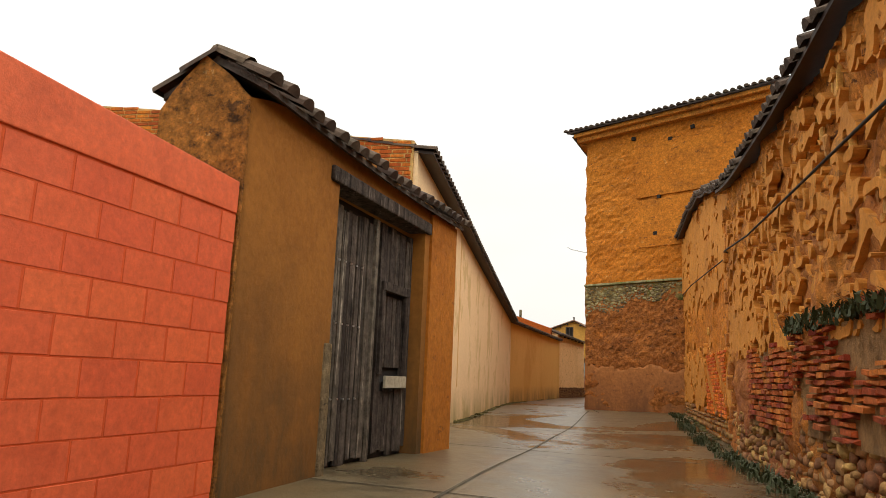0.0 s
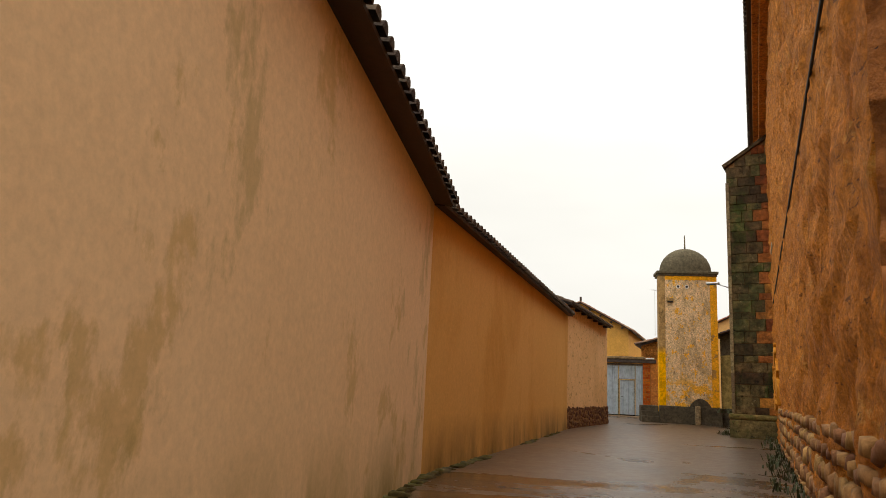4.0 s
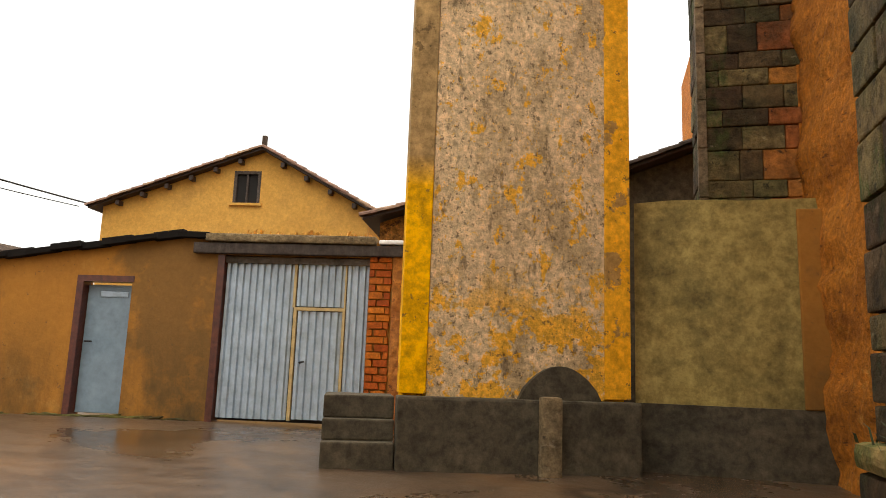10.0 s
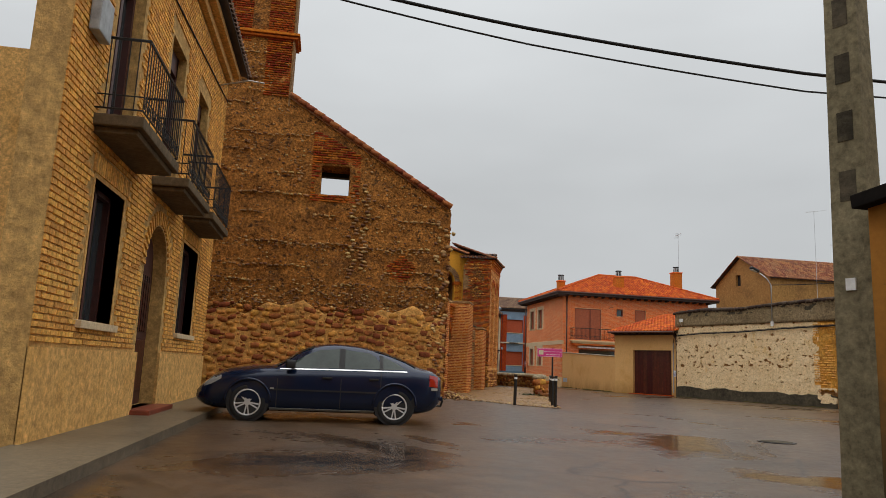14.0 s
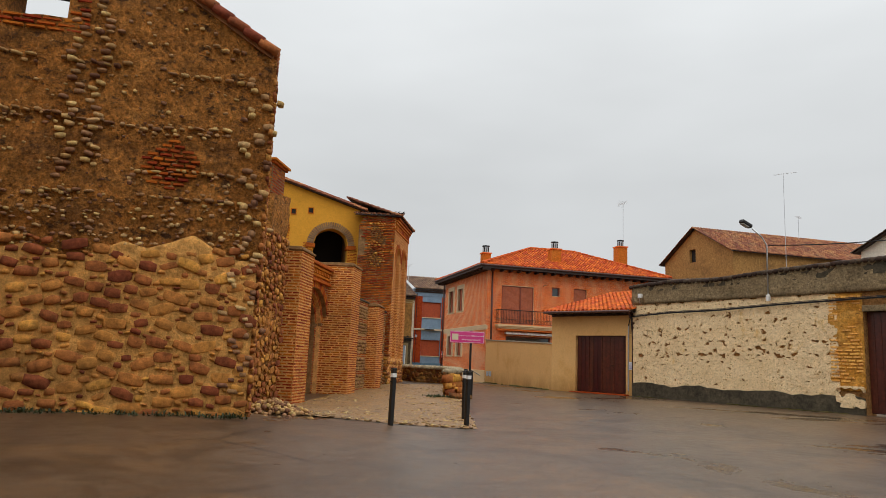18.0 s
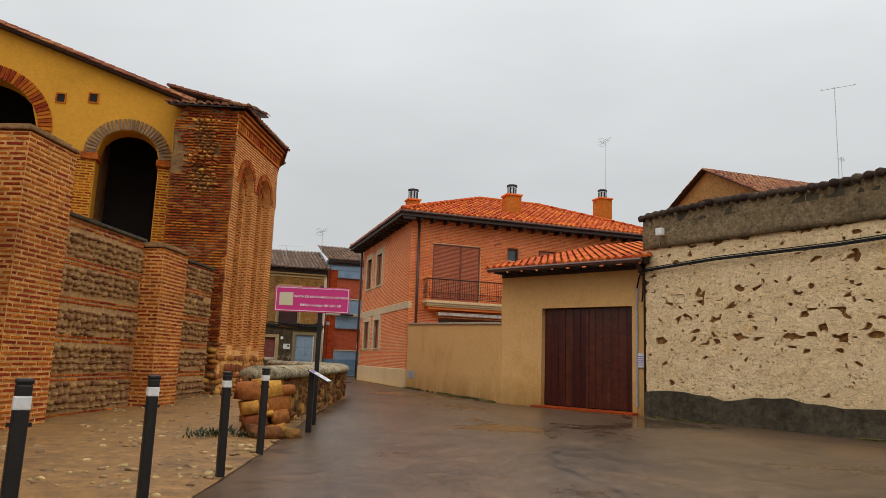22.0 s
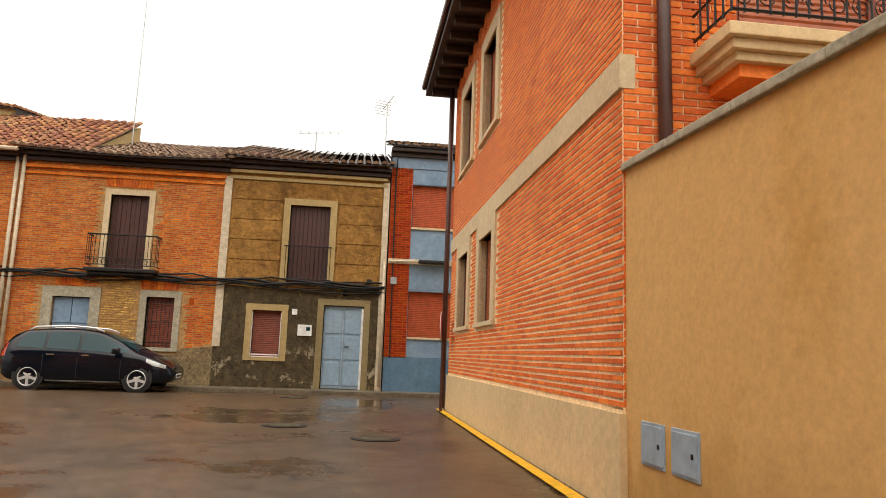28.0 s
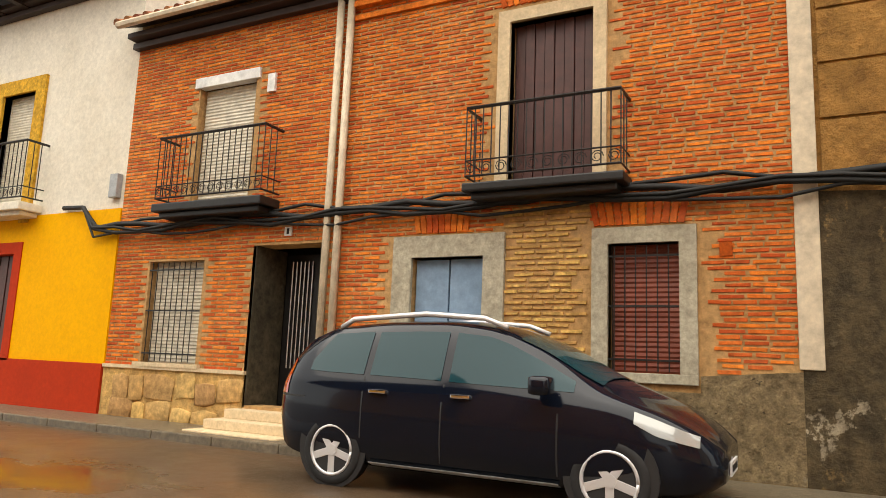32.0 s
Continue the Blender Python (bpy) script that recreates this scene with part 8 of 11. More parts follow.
def brick_pier(parent, u0, u1, y0, depth, z0, z1, seed, near=False, cap=True):
    pr = part("pier", boxes((u0 + 0.01, u1 - 0.01, y0 + 0.012, y0 + depth, z0, z1 - 0.02)), "mortar_pier", parent, "tall brick pier with a weathered top")
    brick_face_at(pr, TX((u0, y0 + 0.012, 0)), u1 - u0, z0, z1, (lambda u, z: z < 2.6) if near else None, seed=seed)
    brick_face_at(pr, side_frame(u0 + 0.012, y0 + depth), depth, z0, z1, (lambda u, z: z < 2.2) if near else None, seed=seed + 1, limit=80)
    if cap:
        part("cap", boxes((u0 - 0.03, u1 + 0.03, y0 - 0.03, y0 + depth, z1, z1 + 0.06), (u0 + 0.08, u1 - 0.08, y0 + 0.06, y0 + depth, z1 + 0.06, z1 + 0.13), bevel=0.02), "mortar_dark", pr)
    return pr


def arch_ring(parent, u0, u1, spring, rise, w, y, proud, bt, material, m=None, name="voussoir"):
    """A ring of radial bricks round a half-round opening."""
    bm = bmesh.new()
    box(bm, -bt * 0.42, bt * 0.42, -proud, 0.05, 0.012, w)
    me = bpy.data.meshes.new(name)
    bm.to_mesh(me)
    bm.free()
    me.materials.append(MATS[material])
    c, r = (u0 + u1) / 2, (u1 - u0) / 2
    n = int(math.pi * (r + rise) / 2 / bt)
    for k in range(n):
        t = math.pi * (k + 0.5) / n
        x, z = -math.cos(t), math.sin(t)
        mm = TX((c + r * x, y, spring + rise * z)) @ pose(0, 0, 0, 0, math.degrees(math.atan2(x * rise, z * r)), 0)
        put(name, me, parent, m @ mm if m is not None else mm)


# ---- ruined gable ----
def ruin():
    a, b = (-43.1, 45.0), (-43.1, 55.1)
    o = thing("ruined_gable", frame_of(a, b), "ruined church gable of mud, pebbles and brick with a tiled slope", "ruin")
    prof = [(0.0, 13.6), (4.55, 13.6), (4.6, 9.62), (10.1, 6.25)]
    hole = (5.78, 6.70, 6.45, 7.42)
    slit = (1.15, 1.6, 4.9, 5.9)
    relief_wall(o, 10.1, prof, 0.9, "mud_pebbly", [hole, slit], 0.12, 0.05, 3)
    # rubble base, large stones in pale mortar
    rows = packed_stones(0.3, 10.0, 0.04, 2.8, 0.028, 0.105, 41, keep=lambda u, z: z < 2.75 - 0.1 * math.sin(u * 1.7), flat=(1.2, 2.1), bulge=0.03, tries=7000, gap=1.06)
    lay_stones(o, rows, "rubble_brown", "rubble_brown_far", lambda u, z: u > 7.2, "stone", 290, 41, 0.55, m=TX((0, -0.05, 0)))
    edge = [(0.0, 2.5)] + [(0.3 + 0.35 * k, 2.72 + 0.12 * math.sin(k * 1.9) + 0.18 * math.sin(k * 0.6)) for k in range(27)]
    relief_wall(o, 9.75, edge, 0.3, "mortar_ochre", (), 0.12, 0.022, 6, "rubble_bed", 0.0, "pale ochre mortar bed of the rubble base", at=TX((0.3, -0.045, 0)))
    # pebble courses
    rng = random.Random(8)
    rows = []
    for zc, h, dens, ua, ub in ((3.15, 0.40, 46, 0.3, 10.0), (4.75, 0.10, 20, 1.5, 9.5), (7.45, 0.55, 26, 2.5, 5.4), (7.0, 0.5, 14, 7.0, 9.0), (9.2, 0.5, 20, 2.4, 4.6), (10.3, 0.6, 24, 2.4, 4.0), (2.7, 0.2, 16, 0.3, 9), (3.9, 0.5, 9, 5, 10), (5.4, 0.6, 6, 6.0, 10), (8.2, 0.35, 14, 2.5, 5.2), (11.2, 0.7, 28, 2.4, 3.8)):
        for _ in range(int(dens * (ub - ua))):
            s = rng.uniform(0.02, 0.055)
            u, z = rng.uniform(ua, ub), zc + rng.uniform(-h, h) + 0.08 * math.sin(u * 2 if _ else 0)
            if z < lerp_profile(prof, u) - 0.25 and not (5.4 < u < 7.1 and 6.2 < z < 8.4):
                rows.append((u, z, s, s * rng.uniform(0.5, 0.8), s * 0.6))
    for zc, uc in ((5.3, 7.3), (5.0, 6.9)):
        for k in range(26):
            rows.append((uc + rng.uniform(-0.12, 0.12), zc - 1.2 + 0.11 * k, 0.085, 0.045, 0.06))
    for k in range(60):
        rows.append((10.02 - rng.uniform(0, 0.3) - 0.2 * math.sin(k), 0.5 + 5.4 * k / 60, rng.uniform(0.05, 0.11), rng.uniform(0.04, 0.07), 0.09))
    for _ in range(420):
        u, z = rng.uniform(0.3, 10), rng.uniform(2.8, 11)
        if z < lerp_profile(prof, u) - 0.3 and not (5.4 < u < 7.1 and 6.2 < z < 8.4):
            s = rng.uniform(0.018, 0.045)
            rows.append((u, z, s, s * 0.8, s))
    # flat stones laid in lines through the mud
    for zc, ua, ub in ((3.55, 0.4, 9.9), (4.05, 2.0, 9.8), (4.80, 1.0, 9.7), (5.75, 2.4, 9.8), (6.35, 2.4, 9.6), (7.05, 2.4, 5.3), (7.75, 2.4, 8.0), (8.35, 2.5, 5.4), (9.3, 2.5, 4.5), (10.2, 2.5, 4.0), (11.0, 2.5, 3.7)):
        u = ua
        while u < ub:
            w = rng.uniform(0.035, 0.095)
            z = zc + 0.10 * noise.noise(Vector((u * 0.7, zc, 1.0))) + rng.uniform(-0.03, 0.03)
            if noise.noise(Vector((u * 0.9, 7.7, zc * 3.0))) > -0.15 and z < lerp_profile(prof, u) - 0.25 and not (5.4 < u < 7.1 and 6.2 < z < 8.4):
                rows.append((u, z, w, rng.uniform(0.02, 0.04), 0.07))
            u += 2 * w + rng.uniform(0.0, 0.06)
    lay_stones(o, rows, "cobble_near", "pebble_mix", None, "pebble", m=TX((0, -0.015, 0)))
    # brick bits: window surround, stack corner, patch, old arch
    brick_face_at(o, TX((5.45, -0.03, 0)), 1.6, 6.2, 8.5, lambda u, z: True, seed=11, keep=lambda p, q, c, d: (q < 0.32 or p > 1.26 or d < 6.47 or c > 7.42) and d < lerp_profile(prof, 5.45 + q) - 0.25, limit=140)
    brick_face_at(o, TX((3.7, -0.035, 0)), 0.85, 9.6, 13.5, None, seed=12)
    brick_face_at(o, TX((2.3, -0.035, 0)), 0.9, 11.4, 13.5, None, seed=13)
    brick_face_at(o, TX((8.05, -0.05, 0)), 0.95, 3.72, 4.6, None, seed=14, keep=lambda p, q, c, d: ((p + q) / 2 - 0.47) ** 2 + ((c + d) / 2 - 4.15) ** 2 < 0.17, bl=0.2)
    brick_face_at(o, TX((0.4, -0.04, 0)), 1.9, 0.9, 6.3, None, seed=15, keep=lambda p, q, c, d: (p + q) / 2 < 1.55 + 0.4 * math.sin(c * 5) and not (0.7 < (p + q) / 2 < 1.25 and 4.85 < c < 6.0))
    arch_ring(o, slit[0] - 0.1, slit[1] + 0.1, 5.75, 0.35, 0.30, -0.05, 0.05, 0.07, "brick_mud_near")
    # added block imitates the shaded soffit at the top of the hole
    part("lintel_back", boxes((5.7, 6.8, 0.9, 1.15, 7.28, 7.7)), "shade_black", o, "added black block for the shaded head of the window hole")
    part("stack_side", boxes((4.54, 4.60, -0.02, 0.9, 9.3, 13.55)), "mortar_dark", o)
    mr = TX((4.58, -0.03, 0)) @ pose(0, 0, 0, 0, 0, 90)
    brick_face_at(o, mr, 0.93, 9.4, 13.5, None, seed=16)
    part("cornice", boxes((2.2, 4.70, -0.12, 1.0, 11.60, 11.68), (2.2, 4.76, -0.18, 1.06, 11.70, 11.79), bevel=0.015), "brick_mud", o)
    # sloped coping of tiles
    n = 20
    for k in range(n):
        u0, u1 = 4.6 + 5.46 * k / n, 4.6 + 5.46 * (k + 1) / n + 0.05
        z0, z1 = 9.70 - 0.613 * (u0 - 4.6), 9.70 - 0.613 * (u1 - 4.6)
        bm = bmesh.new()
        for y in (-0.10, 0.10, 0.30, 0.50, 0.70):
            tube(bm, [(u0, y, z0), (u1, y, z1 + 0.03)], 0.085, 8)
        part("coping_tile", bm, "tile_mix_near", o, smooth=True)
    part("verge_board", boxes((0, 6.38, -0.05, 0.88, -0.08, 0.0)), "tile_mix", o).matrix_basis = TX((4.6, 0, 9.66)) @ pose(0, 0, 0, 0, 31.5, 0)
    # ragged end face, turned to the yard
    e = thing("ruin_end_wall", frame_of((-43.08, 55.1), (-44.0, 55.12)), "ragged rubble end of the ruined gable", "ruin")
    rows = packed_stones(0.0, 0.9, 0.0, 6.1, 0.025, 0.085, 44, bulge=0.045, tries=2400, gap=0.95)
    lay_stones(e, rows, "rubble_brown", "rubble_brown_far", lambda u, z: z < 2.4, "stone", 90, 44, 0.55, m=TX((0, 0.01, 0)))
    part("body", boxes((0.02, 0.9, 0.02, 0.4, -0.3, 6.15)), "mud_pebbly", e)


ruin()
rng = random.Random(21)
hv = []
for _ in range(420):
    r = abs(rng.gauss(0, 0.45))
    an = rng.uniform(0, 6.283)
    s = rng.uniform(0.03, 0.085)
    hv.append((r * 1.5 * math.cos(an), max(0.0, 0.34 - 0.32 * r) * rng.uniform(0.3, 1.0) + 0.02, s, s * 0.75, s * 0.9, r * math.sin(an)))
vs, fs = [], []
for u, z, w, h, d, y in hv:
    v, f = stone_mesh([(u, z, w, h, d)], rng.randrange(999), 0.3)
    k = len(vs)
    vs += [(p[0], p[1] + y, p[2]) for p in v]
    fs += [tuple(i + k for i in q) for q in f]
heap = new("rubble_heap", mesh_of("rubble_heap", vs, fs, "pebble_mix", True))
heap.matrix_world = TX((-44.75, 55.55, 0.02)) @ Matrix.Diagonal((0.8, 0.8, 0.8, 1))
tagged(heap, "heap of loose pebbles and broken stone beside the ruin", "rubble", kind="stuff")
tufts([(-43.0 + rng.uniform(-.05, .35), rng.uniform(48, 55.2), 0.08) for _ in range(110)], "weeds", "weeds and moss along the foot of the ruin", 12, 0.12, 0.10)
lw = thing("rendered_wall", frame_of((-43.95, 55.0), (-48.75, 55.0)), "tan rendered low wall between the ruin and the portal", "wall")
part("wall", slab(4.8, [(0, 2.45), (2.4, 2.85), (4.8, 2.95)], 0.35, step=None), "plaster_back", lw)
part("coping", slab(4.8, [(0, 2.51), (2.4, 2.91), (4.8, 3.01)], 0.42, y0=-0.03, z0=2.44), "cement_dark", lw)


# ---- portal front of the church ----
def portal_front():
    PA, PB = (-46.0, 54.5), (-64.2, 61.6)
    o = thing("mudejar_church", frame_of(PA, PB), "weathered brick and cobble church front with an arched portal", "church")
    G = -0.5
    relief_wall(o, 1.9, [(0, 4.3), (0.5, 4.3), (0.55, 5.2), (1.9, 5.4)], 1.1, "mud_pebbly", (), 0.12, 0.05, 5, "stub", G, at=TX((2.6, 0.35, 0)))
    for m, w, sd in ((TX((2.6, 0.32, 0)), 1.9, 51), (side_frame(2.62, 1.45), 1.1, 52)):
        rows = packed_stones(0.05, w, G + 0.2, 4.2, 0.03, 0.10, sd, bulge=0.024, tries=1800, gap=1.0)
        lay_stones(o, rows, "rubble_brown", "rubble_brown_far", lambda u, z: z < 2.3, "stone", 80, sd, 0.6, m=m)
    part("stub_chimney", boxes((3.15, 4.1, 0.42, 1.2, 4.2, 6.0), bevel=0.01), "mortar_dark", o)
    brick_face_at(o, TX((3.15, 0.42, 0)), 0.95, 4.3, 6.0, None, seed=21)
    brick_face_at(o, side_frame(3.15, 1.2), 0.78, 4.3, 5.98, None, seed=22)
    part("stub_cap", boxes((3.09, 4.16, 0.36, 1.26, 6.0, 6.06), (3.03, 4.22, 0.30, 1.32, 6.06, 6.12), bevel=0.015), "brick_mud", o)
    brick_pier(o, 4.8, 6.0, 0.0, 1.6, G, 4.0, 31, True)
    brick_pier(o, 10.9, 12.2, 0.0, 1.6, G, 4.4, 33, True)
    brick_pier(o, 15.8, 17.1, 0.0, 1.2, G, 3.35, 35, True)
    # portal wall with stepped orders
    Y = 0.9
    orders = [(7.75, 10.95, 2.28, 1.14), (7.95, 10.75, 2.26, 1.0), (8.13, 10.57, 2.24, 0.88), (8.31, 10.39, 2.22, 0.76), (8.5, 10.2, 2.2, 0.64)]
    for k, (u0, u1, s, r) in enumerate(orders):
        thick = 0.16 if k < 4 else 0.6
        sl = slab(4.9, 4.15 if k == 0 else 3.6, thick, [(u0 - 6.0, u1 - 6.0, G, s, r)], G, Y + 0.16 * k)
        lay = part("arch_order" if k else "portal_wall", sl, "mortar_dark" if k % 2 == 0 else "mortar_pier", o)
        lay.matrix_basis = TX((6.0, 0, 0))
        arch_ring(o, u0, u1, s, r, 0.19 if k else 0.26, Y + 0.16 * k, 0.02, 0.085, "brick_mud_near" if k % 2 == 0 else "brick_apse_near")
        for side in (0, 1):
            w = 0.20
            brick_face_at(o, TX(((u0 - w) if side == 0 else u1, Y + 0.16 * k, 0)), w, G, s, None, ("brick_mud_near", "brick_mud") if k % 2 == 0 else ("brick_apse_near", "brick_apse"), seed=60 + k, bl=0.26)
        for p, q in ((u0 - 0.22, u0 + 0.02), (u1 - 0.02, u1 + 0.22)):
            part("impost", boxes((p, q, Y + 0.16 * k - 0.03, Y + 0.16 * k + 0.1, s - 0.06, s + 0.04), bevel=0.01), "mortar_dark", o)
    brick_face_at(o, TX((6.0, Y, 0)), 4.9, G, 4.1, lambda u, z: u < 1.7, seed=37, keep=lambda p, q, c, d: not (q > 1.72 and p < 4.98 and (c < 2.28 or (c + d) / 2 < arch_top(min(max((p + q) / 2, 1.46), 5.2), 1.46, 5.24, 2.28, 1.42))), limit=150)
    # black sheet in place of the unlit church interior
    part("inner_dark", boxes((8.2, 10.5, Y + 1.5, Y + 1.6, G, 3.4)), "shade_black", o)
    part("portal_reveal", boxes((8.3, 8.5, Y + 1.2, Y + 1.5, G, 3.2), (10.2, 10.4, Y + 1.2, Y + 1.5, G, 3.2)), "mortar_dark", o)
    gt = part("gate", boxes((8.5, 10.2, Y + 1.0, Y + 1.03, 0.55, 0.60), (8.5, 10.2, Y + 1.0, Y + 1.03, G + 0.1, G + 0.15)), "iron_black", o, "low iron gate in the portal")
    for k in range(13):
        part("bar", tube(bmesh.new(), [(8.55 + 0.135 * k, Y + 1.015, G), (8.55 + 0.135 * k, Y + 1.015, 0.85)], 0.014, 5), "iron_black", gt)
    part("cornice", boxes((5.95, 10.95, Y - 0.10, Y + 0.3, 3.62, 3.72), (5.95, 10.95, Y - 0.06, Y + 0.3, 3.80, 3.88), bevel=0.015), "brick_mud", o)
    part("cornice_top", boxes((5.95, 10.95, Y - 0.18, Y + 0.9, 4.15, 4.26), (5.95, 10.95, Y - 0.12, Y + 0.9, 4.04, 4.13), bevel=0.02), "brick_mud", o)
    for k in range(24):
        part("dentil", boxes((6.05 + 0.2 * k, 6.15 + 0.2 * k, Y - 0.09, Y + 0.1, 3.90, 4.02)), "brick_mud", o)
    # cobble panels between brick courses
    for u0, u1, top, sd in ((12.2, 15.8, 3.45, 71), (17.1, 19.85, 3.35, 72)):
        w = u1 - u0
        cp = part("cobble_panel", boxes((u0, u1, 0.47, 1.3, G, top)), "mortar_pale", o, "panel of rounded cobbles between brick courses")
        bands = [G + 0.7 * k + 0.35 for k in range(6)]
        rows = coursed_stones(0.03, w - 0.03, G + 0.2, top, 0.19, 0.135, sd, keep=lambda u, z: all(abs(z - bz) > 0.10 for bz in bands), bulge=0.07, gap=0.025, loose=0.3)
        lay_stones(cp, rows, "cobble_near", "cobble", lambda u, z: z < 2.2, "cobble", 170, sd, 0.2, m=TX((u0, 0.47, 0)))
        for bz in bands:
            brick_face_at(cp, TX((u0, 0.465, 0)), w, bz - 0.075, bz + 0.07, lambda u, z: True, seed=sd + 3, limit=14)
        part("panel_cap", boxes((u0, u1, 0.40, 1.32, top, top + 0.07), bevel=0.02), "cement_dark", cp)


portal_front()


# ---- yellow gable with arches, brick mass and apse ----
def apse():
    o = thing("church_crossing", frame_of((-66.3, 46.0), (-66.3, 61.5)), "church crossing wall, ochre-yellow plaster with brick arches", "church")
    prof = [(0, 6.9), (8.06, 10.3), (13.9, 8.62), (15.5, 8.3)]
    holes = [(7.3, 10.15, 3.0, 7.2, 1.4), (11.74, 13.44, 3.6, 6.72, 0.80)]
    part("gable_wall", slab(15.5, prof, 0.7, holes), "facade_ochre", o)
    # black sheet stands for the unlit space seen through both arches
    part("arch_back", boxes((6.8, 14.0, 2.4, 2.5, 0.5, 9.2)), "shade_black", o)
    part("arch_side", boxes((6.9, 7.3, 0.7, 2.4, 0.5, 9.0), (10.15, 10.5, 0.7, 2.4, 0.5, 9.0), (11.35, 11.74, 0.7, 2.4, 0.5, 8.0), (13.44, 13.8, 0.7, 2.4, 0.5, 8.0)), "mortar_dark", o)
    arch_ring(o, 7.3, 10.15, 7.2, 1.4, 0.38, -0.0, 0.05, 0.10, "brick_mud_near")
    arch_ring(o, 11.74, 13.44, 6.72, 0.80, 0.34, -0.0, 0.05, 0.085, "brick_grey_near")
    arch_ring(o, 11.74, 13.44, 6.72, 0.80, 0.14, 0.25, 0.02, 0.085, "brick_mud_near")
    for u, w in ((6.92, 0.38), (10.15, 0.38)):
        brick_face_at(o, TX((u, 0, 0)), w, 3.2, 7.2, None, seed=81)
    for u, w in ((11.2, 0.54), (13.44, 0.5)):
        brick_face_at(o, TX((u, 0, 0)), w, 3.4, 6.75, None, seed=82)
    for u in (11.34, 13.38):
        part("impost", boxes((u, u + 0.47, -0.08, 0.6, 6.52, 6.72), bevel=0.015), "brick_mud", o)
    for u, z in ((10.65, 8.24), (11.5, 8.37)):
        h = part("putlog_hole", boxes((u - 0.14, u + 0.14, -0.03, 0.0, z - 0.16, z - 0.12), (u - 0.14, u + 0.14, -0.03, 0.0, z + 0.12, z + 0.16), (u - 0.14, u - 0.10, -0.03, 0.0, z - 0.12, z + 0.12), (u + 0.10, u + 0.14, -0.03, 0.0, z - 0.12, z + 0.12)), "brick_mud", o, "small square hole framed in brick")
        # black plate gives the hole its inner shade
        part("hole_back", boxes((u - 0.11, u + 0.11, -0.006, 0.0, z - 0.13, z + 0.13)), "shade_black", h)
    for (u0, z0), (u1, z1) in (((0, 6.9), (8.06, 10.3)), ((8.06, 10.3), (14.2, 8.55))):
        left = z1 > z0
        run, rise = u1 - u0, abs(z1 - z0)
        mm = (TX((u0, 7.0, z0 + 0.05)) @ pose(0, 0, 0, 0, 0, -90)) if left else (TX((u1, -0.22, z1 + 0.05)) @ pose(0, 0, 0, 0, 0, 90))
        tiled_roof(o, 7.2, run, rise, mm, "tile_mix", "wood_eave", seed=9, jitter=0.01)
        n = int(math.hypot(run, rise) / 0.3)
        for k in range(n):
            f0, f1 = k / n, (k + 1) / n + 0.02
            part("verge_tile", tube(bmesh.new(), [(u0 + (u1 - u0) * f0, -0.16, z0 + (z1 - z0) * f0 + 0.10), (u0 + (u1 - u0) * f1, -0.16, z0 + (z1 - z0) * f1 + 0.12)], 0.09, 7), "tile_mix_near", o, smooth=True)
    # ruined brick mass at the joint
    b = thing("church_buttress", frame_of((-65.45, 59.85), (-65.0, 61.6)), "broken brick buttress joining gable and apse", "church")
    ln = span((-65.45, 59.85), (-65.0, 61.6))
    bp = [(0, 7.7), (0.35, 8.28), (ln, 8.12)]
    relief_wall(b, ln, bp, 0.55, "mortar_dark", (), 0.11, 0.05, 9, z0=-0.6)
    brick_face_at(b, TX((0, -0.03, 0)), ln, 1.4, 8.2, None, seed=91, keep=lambda p, q, c, d: (p > 0.10 + 0.12 * math.sin(c * 3.1) or c < 6.2) and not (0.55 < (p + q) / 2 < 1.25 and 5.6 < c < 8.2 and math.sin(c * 5 + p * 4) > -0.3) and d < lerp_profile(bp, (p + q) / 2) + 0.05, wobble=0.16, proud=0.02)
    rows = coursed_stones(0.5, 1.3, 5.6, 7.9, 0.16, 0.11, 92, bulge=0.08) + coursed_stones(0.0, ln, -0.3, 1.5, 0.28, 0.18, 93, bulge=0.09)
    lay_stones(b, rows, "rubble_tan_near", "rubble_tan", None, "stone", m=TX((0, -0.02, 0)))
    tiled_roof(b, ln + 0.5, 3.0, 0.75, TX((-0.2, -0.22, 8.22)), "tile_mix", "wood_eave", seed=19, jitter=0.02)
    # apse facets
    pts = [(-65.0, 61.6), (-68.7, 63.08), (-70.6, 63.12), (-72.6, 62.3), (-74.4, 59.8), (-74.6, 56.0)]
    ap = thing("church_apse", Matrix.Identity(4), "round brick apse with tall blind arches and a tiled eave", "church")
    inner = Vector((-70.6, 58.8))
    for i, (p, q) in enumerate(zip(pts, pts[1:])):
        ln = span(p, q)
        f = frame_of(p, q)
        arches = [(0.5, 1.75), (2.2, 3.45)] if i == 0 else [(ln / 2 - 0.62, ln / 2 + 0.62)]
        hl = [(u0, u1, 1.2, 6.1, 0.66) for u0, u1 in arches]
        h2 = [(u0 + 0.24, u1 - 0.24, 1.35, 5.95, 0.5) for u0, u1 in arches]
        sec = part("apse_face", slab(ln, 8.15, 0.19, hl, -0.5), "mortar_apse", ap)
        sec.matrix_basis = f
        s2 = part("arch_layer", slab(ln, 8.0, 0.19, h2, -0.5, 0.19), "mortar_apse", ap)
        s2.matrix_basis = f
        s3 = part("arch_back", slab(ln, 8.0, 0.5, (), -0.5, 0.38), "mortar_apse", ap)
        s3.matrix_basis = f

        def inside(u, z, hs):
            return any(h[0] - 0.02 < u < h[1] + 0.02 and h[2] - 0.02 < z < arch_top(min(max(u, h[0]), h[1]), h[0], h[1], h[3], h[4]) + 0.03 for h in hs)

